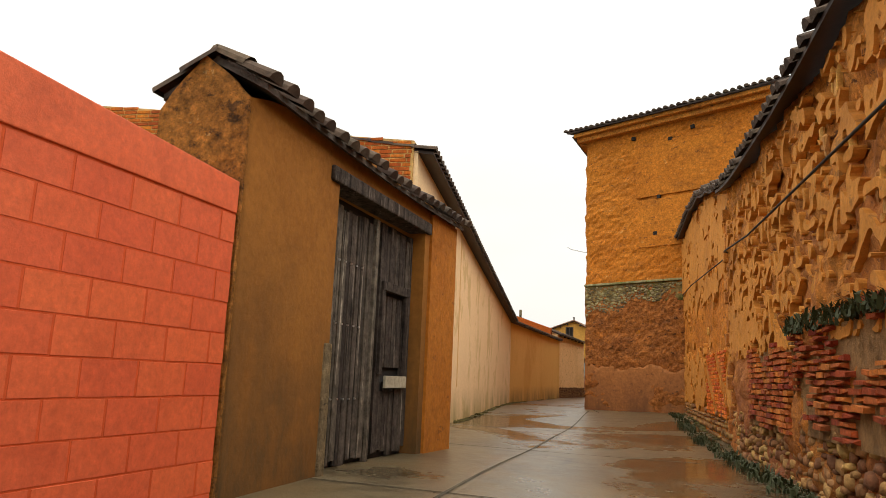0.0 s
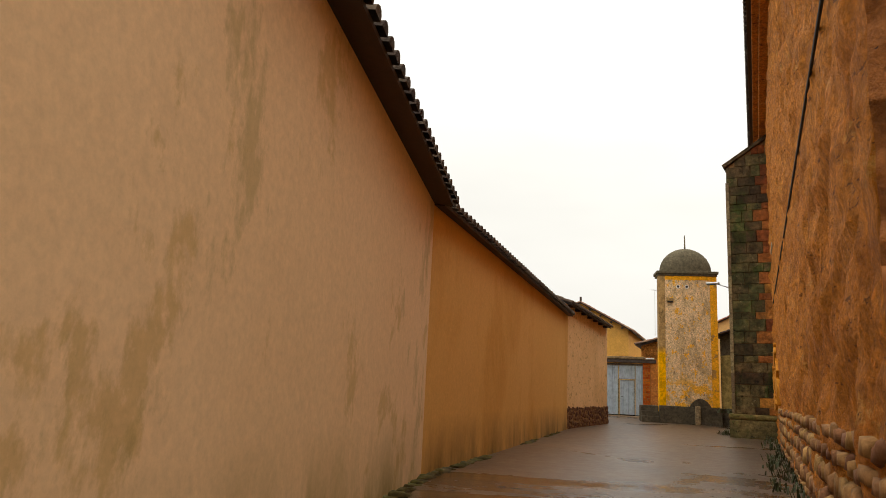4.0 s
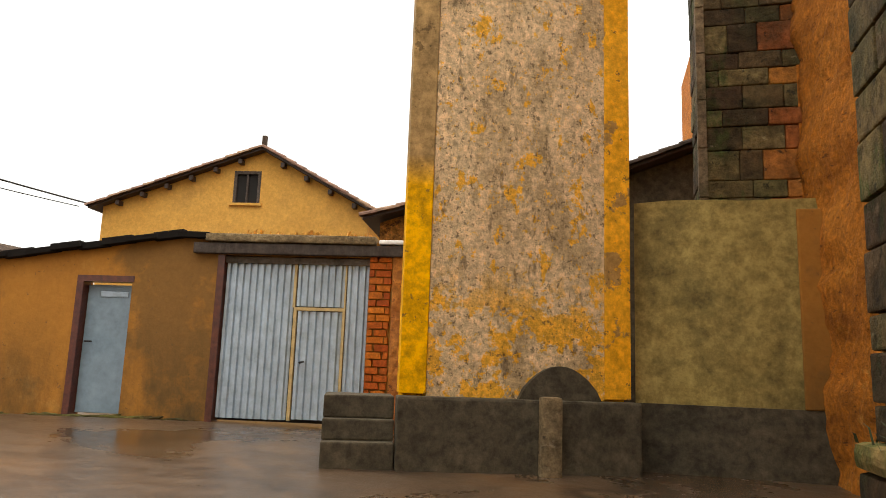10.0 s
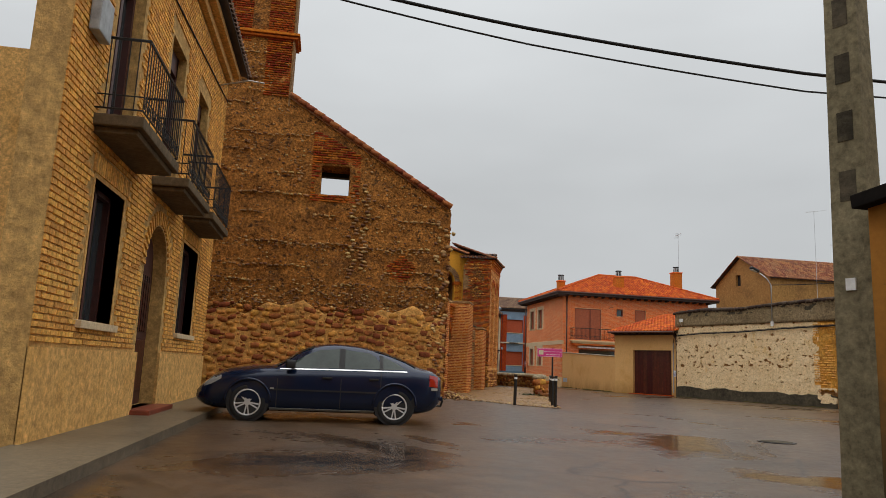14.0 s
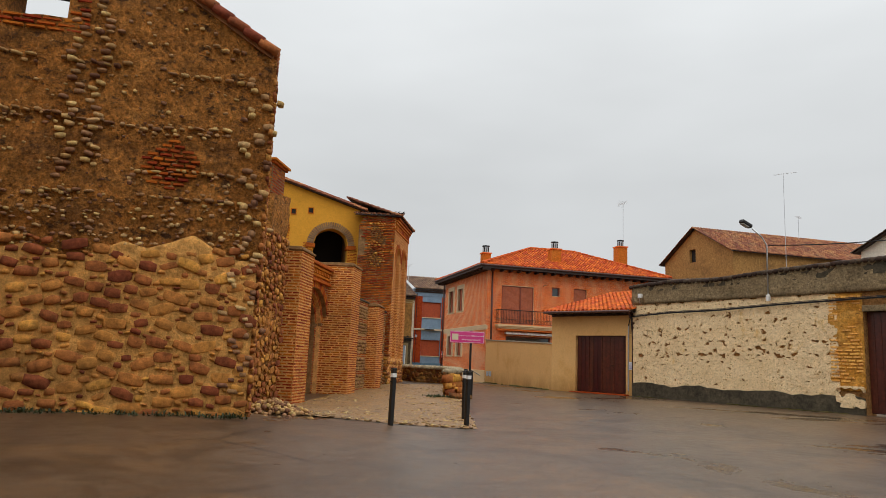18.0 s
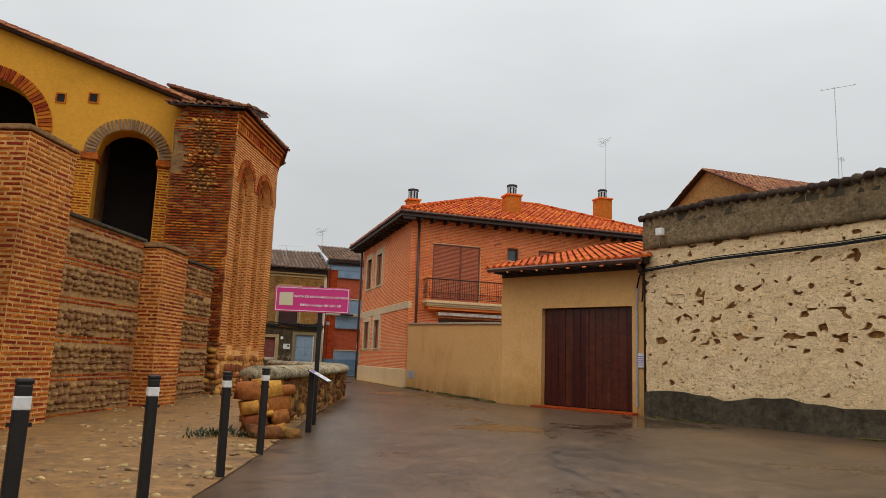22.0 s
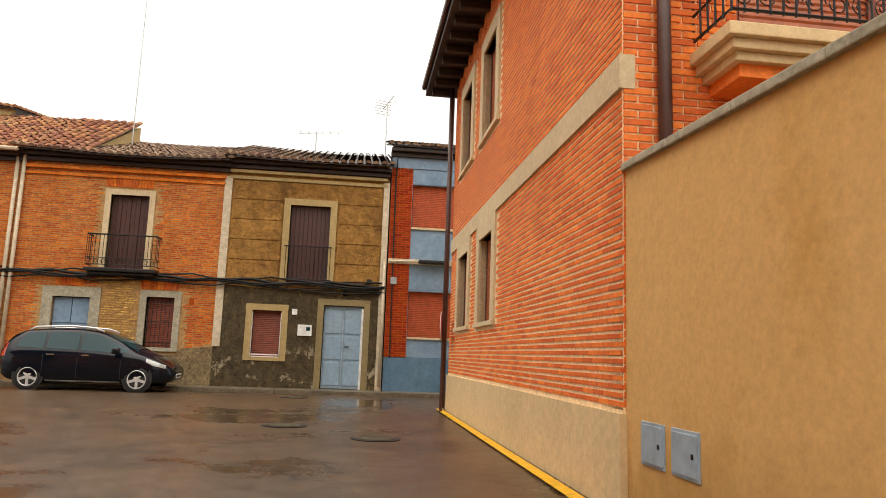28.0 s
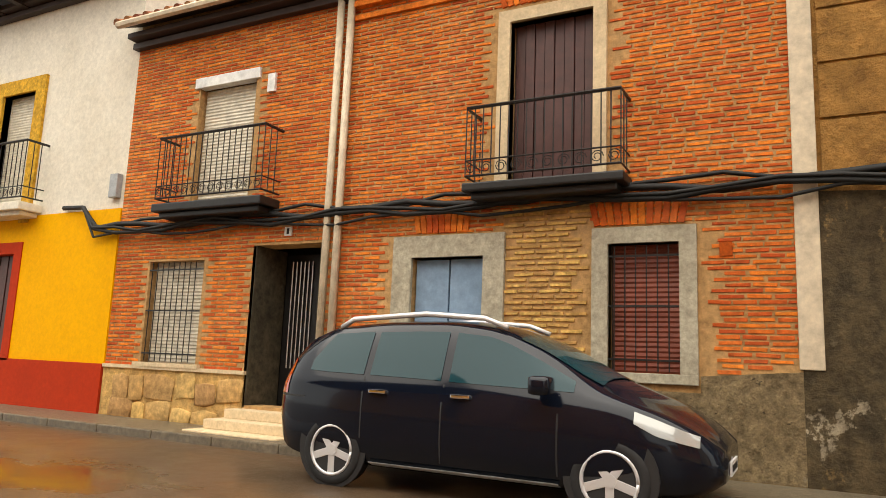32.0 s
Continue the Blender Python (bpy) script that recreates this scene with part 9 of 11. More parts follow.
        near0 = (lambda u, z: z < 4.2) if i == 0 else None
        mats = ("brick_apse_near", "brick_apse")
        joints = dict(bh=0.080, joint=0.034)
        edges = [0.0] + [e for a in arches for e in a] + [ln]
        for n_, (ea, eb) in enumerate(zip(edges[::2], edges[1::2])):
            brick_face_at(sec, TX((ea, 0, 0)), eb - ea, 1.0, 6.1, (lambda u, z: z < 3.4) if i == 0 else None, mats, seed=101 + 7 * i + n_, bl=0.26, limit=80, **joints)
        brick_face_at(sec, TX((0, 0, 0)), ln, 6.1, 7.5, None, mats, seed=151 + i, bl=0.27, keep=lambda a, b_, c, d: not inside(a, (c + d) / 2, hl) and not inside(b_, (c + d) / 2, hl), **joints)
        for u0, u1 in arches:
            for us_ in (u0, u1 - 0.24):
                brick_face_at(s2, TX((us_, 0.19, 0)), 0.24, 1.2, 6.0, None, mats, seed=111 + i, bl=0.24, **joints)
            brick_face_at(s2, TX((u0, 0.19, 0)), u1 - u0, 6.0, 6.75, None, mats, seed=113 + i, bl=0.15, keep=lambda a, b_, c, d: inside((a + b_) / 2 + u0, (c + d) / 2, hl) and not inside((a + b_) / 2 + u0, (c + d) / 2, h2), **joints)
            brick_face_at(s3, TX((u0 + 0.24, 0.38, 0)), u1 - u0 - 0.48, 1.35, 6.45, None, mats, seed=121 + i, bl=0.25, keep=lambda a, b_, c, d: inside((a + b_) / 2 + u0 + 0.24, (c + d) / 2, h2), **joints)
            for us_ in (u0, u0 + 0.24):
                brick_face_at(sec, TX((us_, 0.0 if us_ == u0 else 0.19, 0)) @ pose(0, 0, 0, 0, 0, 90), 0.19, 1.3, 6.0, None, mats, seed=131 + i, bl=0.14, proud=0.012, **joints)
                ue = u1 if us_ == u0 else u1 - 0.24
                brick_face_at(sec, TX((ue, 0.19 if us_ == u0 else 0.38, 0)) @ pose(0, 0, 0, 0, 0, -90), 0.19, 1.3, 6.0, None, mats, seed=133 + i, bl=0.14, proud=0.012, **joints)
        for u0, u1 in arches:
            arch_ring(sec, u0, u1, 6.1, 0.66, 0.20, 0.0, 0.032, 0.08, "brick_apse_near")
            arch_ring(s2, u0 + 0.24, u1 - 0.24, 5.95, 0.5, 0.16, 0.19, 0.032, 0.08, "brick_apse_near")
        n = int(ln / 0.17)
        bm = bmesh.new()
        for k in range(n):
            c = (k + 0.5) * ln / n
            box(bm, c - 0.045, c + 0.045, -0.05, 0.02, 7.62, 7.80)
        fr = part("sawtooth_frieze", bm, "brick_apse", sec, kind="stuff")
        part("eave_course", boxes((0, ln, -0.07, 0.1, 7.84, 7.92), (0, ln, -0.13, 0.1, 7.95, 8.04), (0, ln, -0.19, 0.1, 8.07, 8.15)), "brick_apse", sec)
        part("frieze_course", boxes((0, ln, -0.05, 0.1, 7.52, 7.60)), "brick_apse", sec)
        rows = coursed_stones(0, ln, -0.35, 1.05, 0.36, 0.20, 131 + i, bulge=0.035, gap=0.03, loose=0.5)
        lay_stones(sec, rows, "rubble_tan_near", "rubble_tan", (lambda u, z: True) if i == 0 else None, "base_stone", 110, 131, 0.8)
        # roof wedge above the facet
        vs_, fs_ = tile_rows(ln + 0.3, 3.2, 1.25, seed=i, jitter=0.01)
        wedge = []
        for x, y, z in vs_:
            k = max(0.0, 1 - y / 4.6)
            wedge.append(((x - 0.15 - ln / 2) * k + ln / 2, y - 0.26, z + 8.20))
        put("roof_tiles", mesh_of("roof_tiles", wedge, fs_, "tile_mix"), ap, f, kind="stuff")
        bm = bmesh.new()
        q4 = [bm.verts.new(c) for c in ((-0.12, -0.25, 8.16), (ln + 0.12, -0.25, 8.16), (ln / 2 + 0.6, 2.9, 9.4), (ln / 2 - 0.6, 2.9, 9.4))]
        bm.faces.new(q4)
        part("roof_deck", bm, "wood_eave", ap).matrix_basis = f


apse()


# ---- yard with posts and chain ----
def quad_sheet(name, c, material, label, category, lift=0.012, nu=44, nv=14, amp=0.02):
    bm = bmesh.new()
    g = []
    for i in range(nu + 1):
        row = []
        for j in range(nv + 1):
            a, b = i / nu, j / nv
            x = (1 - a) * ((1 - b) * c[0][0] + b * c[1][0]) + a * ((1 - b) * c[3][0] + b * c[2][0])
            y = (1 - a) * ((1 - b) * c[0][1] + b * c[1][1]) + a * ((1 - b) * c[3][1] + b * c[2][1])
            e = 0 if i in (0, nu) or j == nv else 1
            row.append(bm.verts.new((x, y, ground_z(x, y) + lift + e * amp * (1 + noise.noise(Vector((x, y, 3)))))))
        g.append(row)
    for i in range(nu):
        for j in range(nv):
            bm.faces.new((g[i][j], g[i][j + 1], g[i + 1][j + 1], g[i + 1][j]))
    bmesh.ops.recalc_face_normals(bm, faces=bm.faces)
    return tagged(part(name, bm, material, None, smooth=True), label, category, kind="structure")


YARD = [(-44.6, 54.4), (-44.0, 59.35), (-66.3, 65.6), (-66.0, 61.0)]
quad_sheet("yard_ground", YARD, "yard_earth", "wet tan earth and pebble yard before the church", "ground")
rng = random.Random(33)
vs, fs = [], []
for _ in range(1500):
    a, b = rng.random() ** 1.3, rng.random()
    x = (1 - a) * ((1 - b) * YARD[0][0] + b * YARD[1][0]) + a * ((1 - b) * YARD[3][0] + b * YARD[2][0])
    y = (1 - a) * ((1 - b) * YARD[0][1] + b * YARD[1][1]) + a * ((1 - b) * YARD[3][1] + b * YARD[2][1])
    if noise.noise(Vector((x * 0.5, y * 0.5, 0))) < -0.12:
        continue
    s = rng.uniform(0.02, 0.06)
    v, f = stone_mesh([(x, ground_z(x, y) + 0.03, s, s * 0.45, s)], rng.randrange(999), 0.2)
    k = len(vs)
    vs += [(p[0], p[1] + y, p[2]) for p in v]
    fs += [tuple(i + k for i in q) for q in f]
tagged(new("yard_pebbles", mesh_of("yard_pebbles", vs, fs, "yard_pebble", True)), "loose rounded pebbles over the yard", "pebbles", kind="stuff")
tufts([(rng.uniform(-56, -55), rng.uniform(61.2, 62.2), -0.1) for _ in range(40)], "weeds", "green weeds by the low wall", 8, 0.09, 0.12)


def post_model():
    o = thing("bollard", None, "black iron bollard with a white reflective band", "bollard", group="bollards along the yard")
    part("shaft", boxes((-0.040, 0.040, -0.040, 0.040, -0.3, 1.08), bevel=0.012), "iron_black", o)
    part("band", boxes((-0.0425, 0.0425, -0.0425, 0.0425, 0.945, 1.02), bevel=0.01), "white_paint", o, "white reflective band")
    part("cap", boxes((-0.045, 0.045, -0.045, 0.045, 1.08, 1.11), bevel=0.012), "iron_black", o)
    part("chain_ring", boxes((-0.02, 0.02, -0.058, 0.058, 0.86, 0.88)), "iron_black", o)
    return o


posts = [(-43.52, 57.56, -0.14), (-44.61, 59.31, -0.15), (-46.72, 59.9, -0.18), (-48.43, 60.46, -0.19), (-50.28, 60.98, -0.21), (-52.17, 61.59, -0.21), (-53.85, 62.1, -0.19)]
p0 = post_model()
p0.matrix_world = pose(*posts[0], 0, 1.5, 20)
for i, (x, y, z) in enumerate(posts[1:]):
    copy_thing(p0, pose(x, y, z, 0.8 * math.sin(i * 2.1), 1.2 * math.cos(i * 1.7), 17))


# ---- direction sign and notice stand ----
def writing(parent, body, size, m, material, align="CENTER"):
    c = bpy.data.curves.new("lettering", "FONT")
    c.body, c.size, c.align_x, c.extrude, c.offset = body, size, align, 0.003, 0.0012
    c.materials.append(MATS[material])
    ob = new("lettering", c)
    ob.parent = parent
    ob.matrix_basis = m
    return ob


SG = thing("direction_sign", pose(-56.92, 63.05, 0.04, 0, 0, 78), "pink direction sign with white lettering on a black post", "sign")
part("post", boxes((0.11, 0.19, -0.03, 0.05, -0.2, 2.31), bevel=0.01), "iron_black", SG)
part("board", boxes((-0.66, 0.66, -0.06, -0.03, 1.83, 2.28), bevel=0.012), "sign_pink", SG)
part("border", boxes((-0.64, 0.64, -0.064, -0.055, 1.848, 1.86), (-0.64, 0.64, -0.064, -0.055, 2.25, 2.262), (-0.64, -0.628, -0.064, -0.055, 1.86, 2.25), (0.628, 0.64, -0.064, -0.055, 1.86, 2.25)), "white_paint", SG)
part("picture_patch", boxes((-0.58, -0.34, -0.066, -0.055, 1.94, 2.17), bevel=0.004), "sign_map", SG)
FACE = pose(0, 0, 0, 90, 0, 0)
writing(SG, "IGLESIA DE SANTA MARIA LA ANTIGUA", 0.054, TX((0.15, -0.063, 2.09)) @ FACE, "white_paint")
writing(SG, "Edificio mudejar del siglo XII", 0.062, TX((0.15, -0.063, 1.94)) @ FACE, "white_paint")
part("clamp", boxes((0.09, 0.21, -0.032, 0.06, 1.88, 1.92), (0.09, 0.21, -0.032, 0.06, 2.18, 2.22)), "steel", SG)
LE = thing("notice_stand", pose(-56.0, 63.0, -0.03, 0, 0, 162), "black post with a tilted white notice board", "sign")
part("post", boxes((-0.045, 0.045, -0.045, 0.045, -0.2, 0.86), bevel=0.01), "iron_black", LE)
bd = part("board", boxes((-0.22, 0.22, -0.34, 0.05, 0, 0.02), bevel=0.006), "iron_black", LE)
bd.matrix_basis = TX((0, 0.0, 0.87)) @ pose(0, 0, 0, 28, 0, 0)
pn = part("panel", boxes((-0.20, 0.20, -0.32, 0.03, 0.0205, 0.025)), "white_paint", LE, "white notice panel")
pn.matrix_basis = bd.matrix_basis
part("picture_strip", boxes((-0.19, 0.19, -0.05, 0.02, 0.025, 0.027)), "sign_violet", pn, "violet picture strip")
for k in range(8):
    part("text_bar", boxes((-0.17, 0.05 + 0.03 * (k % 3), -0.095 - 0.024 * k, -0.085 - 0.024 * k, 0.025, 0.0265)), "pipe_grey", pn)


# ---- low stone wall round the apse ----
def low_wall():
    path = [(-55.9, 62.35), (-58.3, 63.2), (-60.7, 64.0), (-63.9, 65.0), (-66.0, 65.4), (-67.5, 65.45), (-68.6, 65.2), (-69.6, 64.3), (-71.5, 63.9)]
    o = thing("low_stone_wall", None, "low rubble wall with a rounded lichened stone cap", "wall")
    rng = random.Random(61)
    for i, (p, q) in enumerate(zip(path, path[1:])):
        ln = span(p, q)
        f = frame_of(p, q)
        c = part("wall_core", boxes((-0.02, ln + 0.02, 0.03, 0.42, -0.5, 0.72 if i else 0.66)), "mortar_wall", o)
        c.matrix_basis = f
        back = f @ TX((ln, 0.45, 0)) @ pose(0, 0, 0, 0, 0, 180)
        for m, sd in ((f, 0), (back, 50)):
            rows = packed_stones(0.0, ln, -0.16, 0.70, 0.03, 0.125, 140 + i + sd, flat=(1.1, 1.9), bulge=0.042, tries=1800, gap=0.95)
            lay_stones(o, rows, "wall_stone_near", "wall_stone", (lambda u, z: True) if sd == 0 else None, "stone", 90, 140 + i + sd, 0.55, m=m @ TX((0, 0.04, 0)))
        n = max(1, round(ln / 0.75))
        for k in range(n):
            u0, u1 = ln * k / n - 0.01, ln * (k + 1) / n + 0.01
            bm = bmesh.new()
            rings = []
            off = rng.uniform(-0.015, 0.015)
            for j in range(5):
                u = u0 + (u1 - u0) * j / 4
                ring = []
                for w in range(11):
                    an = math.pi * w / 10
                    d = 1 + 0.10 * noise.noise(Vector((u * 3 + i * 9, w * 0.6, k)))
                    ring.append(bm.verts.new((u, 0.215 + off - 0.30 * d * math.cos(an), 0.72 + 0.03 + 0.17 * d * math.sin(an) ** 0.7)))
                ring.append(bm.verts.new((u, 0.48, 0.71)))
                ring.append(bm.verts.new((u, -0.05, 0.71)))
                rings.append(ring)
            for ra, rb in zip(rings, rings[1:]):
                for w in range(13):
                    bm.faces.new((ra[w], ra[(w + 1) % 13], rb[(w + 1) % 13], rb[w]))
            bm.faces.new(rings[0][::-1])
            bm.faces.new(rings[-1])
            bmesh.ops.recalc_face_normals(bm, faces=bm.faces)
            part("cap_stone", bm, "stone_cap", o, smooth=True).matrix_basis = f
    e = frame_of((-55.75, 62.1), (-55.9, 62.55))
    rows = packed_stones(-0.16, 0.55, -0.22, 0.66, 0.05, 0.15, 193, flat=(1.0, 1.5), bulge=0.10, tries=900, gap=0.78)
    lay_stones(o, rows, "rubble_tan_near", "rubble_tan", lambda u, z: True, "end_stone", 40, 190, 0.85, m=e)
    rows = [(0.02, -0.06, 0.24, 0.12, 0.20), (0.42, -0.08, 0.17, 0.1, 0.16)]
    lay_stones(o, rows, "wall_stone_near", "wall_stone", lambda u, z: True, "fallen_stone", 30, 191, 0.7, m=e @ TX((0, -0.45, 0)))


low_wall()


# ---- peeling whitewashed wall with a garage gate ----
def plank_gate(parent, u0, u1, z0, z1, y, n, material, label, name="gate"):
    # black board supplies the dark of the plank gaps
    g = part(name, boxes((u0, u1, y + 0.05, y + 0.09, z0, z1)), "shade_black", parent, label)
    w = (u1 - u0) / n
    for k in range(n):
        part("plank", boxes((u0 + w * k + 0.004, u0 + w * (k + 1) - 0.004, y, y + 0.05, z0 + 0.02, z1), bevel=0.006), material, g)
    return g


def white_wall():
    a, b = (-58.9, 71.3), (-49.3, 74.2)
    L0 = 14.0
    o = thing("whitewashed_wall", frame_of(a, b), "old wall with peeling whitewash under a grey cement top", "wall")
    gate = (9.85, 11.8, -0.3, 3.3)
    prof = [(0, 4.72), (2, 4.82), (4.4, 4.72), (7, 4.86), (9.8, 4.92), (L0, 5.0)]
    relief_wall(o, L0, prof, 0.5, "loam_bare", [gate], 0.10, 0.02, 12, freq=1.5)

    def lost(u, z):
        n = 0.8 * noise.noise(Vector((u * 3.2, 3.3, z * 6.5))) + 0.7 * noise.noise(Vector((u * 9.0, 8.1, z * 15.0)))
        n += 0.30 * math.exp(-((z - 1.75 - 0.02 * u) / 0.10) ** 2) + 0.22 * math.exp(-((z - 2.95) / 0.2) ** 2 - ((u - 5.0) / 2.6) ** 2)
        n += 0.35 * max(0.0, u - 8.55) - 0.25 * max(0.0, 1.1 - z) + 0.25 * math.exp(-((z - 3.93) / 0.05) ** 2)
        n += 0.12 * math.exp(-((z - 2.3) / 0.7) ** 2) + 0.25 * noise.noise(Vector((u * 14.0, 2.7, z * 19.0)))
        return n > 0.46

    flaking_coat(o, 0.02, 9.05, 0.45, 4.0, 0.045, lost, "whitewash", TX((0, -0.055, 0)), 3)
    relief_wall(o, L0, [(u, z - 0.02) for u, z in prof], 0.2, "cement_grey", (), 0.13, 0.03, 13, "cement_top", 3.96, "brown-grey cement band", at=TX((0, -0.11, 0)))
    rng = random.Random(5)
    foot = [(k * 0.35, 0.56 + 0.04 * math.sin(k * 0.8) + rng.uniform(-0.04, 0.04)) for k in range(29)]
    f = part("cement_foot", slab(9.8, foot, 0.14, z0=-0.3, y0=-0.10), "cement_dark", o, "damp dark cement foot")
    relief_wall(o, 1.12, [(0, 3.95), (1.12, 3.9)], 0.2, "patch_raw", (), 0.08, 0.02, 14, "bare_patch", 0.75, "bare orange plaster patch over brick", at=TX((8.72, -0.05, 0)))
    brick_face_at(o, TX((8.74, -0.06, 0)), 1.08, 1.0, 3.85, lambda u, z: True, ("brick_ochre_near", "brick_ochre"), bl=0.30, bh=0.11, joint=0.045, keep=lambda p, q, c, d: noise.noise(Vector((p * 2.1, 6.6, c * 1.8))) > -0.12, seed=33, wobble=0.2, proud=0.02)
    flaking_coat(o, 8.9, 9.84, 0.2, 0.95, 0.058, lambda u, z: noise.noise(Vector((u * 4, 1.2, z * 5))) > 0.15, "whitewash", TX((0, -0.13, 0)), 4, "limewash_smear", "smear of limewash at the gate's foot")
    g = plank_gate(o, gate[0], gate[1], 0.06, 3.3, 0.22, 9, "wood_gate", "dark wooden garage gate")
    part("lintel", boxes((gate[0] - 0.1, gate[1] + 0.1, -0.04, 0.3, 3.3, 3.5), bevel=0.02), "cement_grey", g)
    # black patch drawn for the shade in a hole
    part("hole", boxes((0.84, 1.14, -0.05, -0.02, 2.62, 2.82), bevel=0.05), "shade_black", o)
    vs, fs = [], []
    for k in range(int(L0 / 0.21)):
        u = k * 0.21
        z = lerp_profile(prof, u)
        bm = bmesh.new()
        tube(bm, [(u, -0.20, z + 0.0 + rng.uniform(-.02, .02)), (u + rng.uniform(-.03, .03), 0.32, z + 0.10)], 0.085, 7)
        part("coping_tile", bm, "tile_dark_near", o, smooth=True)
    part("coping_bed", slab(L0, [(u, z + 0.05) for u, z in prof], 0.55, z0=4.5, y0=-0.10), "cement_dark", o)
    for zz, r, s in ((3.56, 0.022, 0.02), (3.53, 0.016, 0.03), (3.60, 0.012, 0.02)):
        wire("cable", [(-0.1, -0.16, zz - 0.12), (2.0, -0.17, zz - 0.02), (4.6, -0.17, zz), (7.0, -0.17, zz + 0.10), (9.8, -0.17, zz + 0.16), (14, -0.17, zz + 0.25)], r, "black cable along the wall", o)
    wire("cable", [(0.05, -0.16, 3.4), (0.02, -0.16, 2.9), (-0.05, -0.1, 2.7)], 0.018, "black cable", o)
    part("junction_box", boxes((6.55, 6.68, -0.2, -0.1, 3.80, 4.03), bevel=0.01), "white_paint", o)
    part("flood_lamp", boxes((0.52, 0.70, -0.30, -0.18, 4.22, 4.40), bevel=0.02), "white_paint", o, "small white flood lamp")
    part("lamp_bracket", tube(bmesh.new(), [(0.5, -0.12, 4.0), (0.52, -0.2, 4.22)], 0.015, 5), "steel", o)
    la = thing("street_lamp", frame_of(a, b), "grey street lamp on a pole fixed to the wall", "street lamp")
    part("pole", tube(bmesh.new(), [(6.62, -0.16, 4.0), (6.62, -0.16, 5.85), (6.55, -0.35, 6.15), (6.42, -0.7, 6.42)], 0.028, 7), "steel", la, smooth=True)
    hd = part("head", boxes((-0.11, 0.11, -0.34, 0.14, -0.05, 0.09), bevel=0.045), "iron_black", la, smooth=True)
    hd.matrix_basis = TX((6.36, -0.88, 6.52)) @ pose(0, 0, 0, -22, 0, -12)
    ln = part("lens", boxes((-0.09, 0.09, -0.28, 0.02, -0.075, -0.045), bevel=0.01), "lamp_clear", la)
    ln.matrix_basis = hd.matrix_basis


white_wall()
kh = gable_house("old_gabled_house", (-76.3, 84.0), (-68.7, 84.0), [(0, 8.9), (3.75, 10.9), (7.6, 8.9)], 16.0, "plaster_umber", "tile_mix", "old ochre house with a sagging tile roof", [(3.0, 3.7, 8.6, 9.5)])
# unlit attic drawn as a black sheet
part("window", boxes((3.0, 3.7, 0.2, 0.26, 8.6, 9.5)), "shade_black", kh, "small dark attic window")
fp = gable_house("pale_house", (-59.0, 84.0), (-52.6, 84.0), [(0, 7.4), (2.7, 8.45), (6.4, 7.2)], 9.0, "facade_white", "tile_dark", "pale plastered house with a dark roof edge")
part("downpipe", tube(bmesh.new(), [(2.2, -0.05, 4.0), (2.2, -0.05, 8.0)], 0.06, 6), "pipe_cream", fp)
bk = gable_house("dark_roof_house", (-81.0, 90.0), (-75.0, 90.0), [(0, 9.2), (3.0, 10.4), (6.0, 9.2)], 8.0, "plaster_umber", "tile_dark", "house with a dark tile roof farther off")
manhole(-25.94, 55.0, 20)
antenna(-67.8, 87.2, -0.05, 14.05, 40, boom=1.4)
antenna(-72.0, 92.0, 10.9, 1.5, 120)
wire("overhead_wire", [(-52.5, 73.1, 5.85), (-49.0, 82.0, 7.2)], 0.02, "overhead cable from the street lamp", sag=0.3)


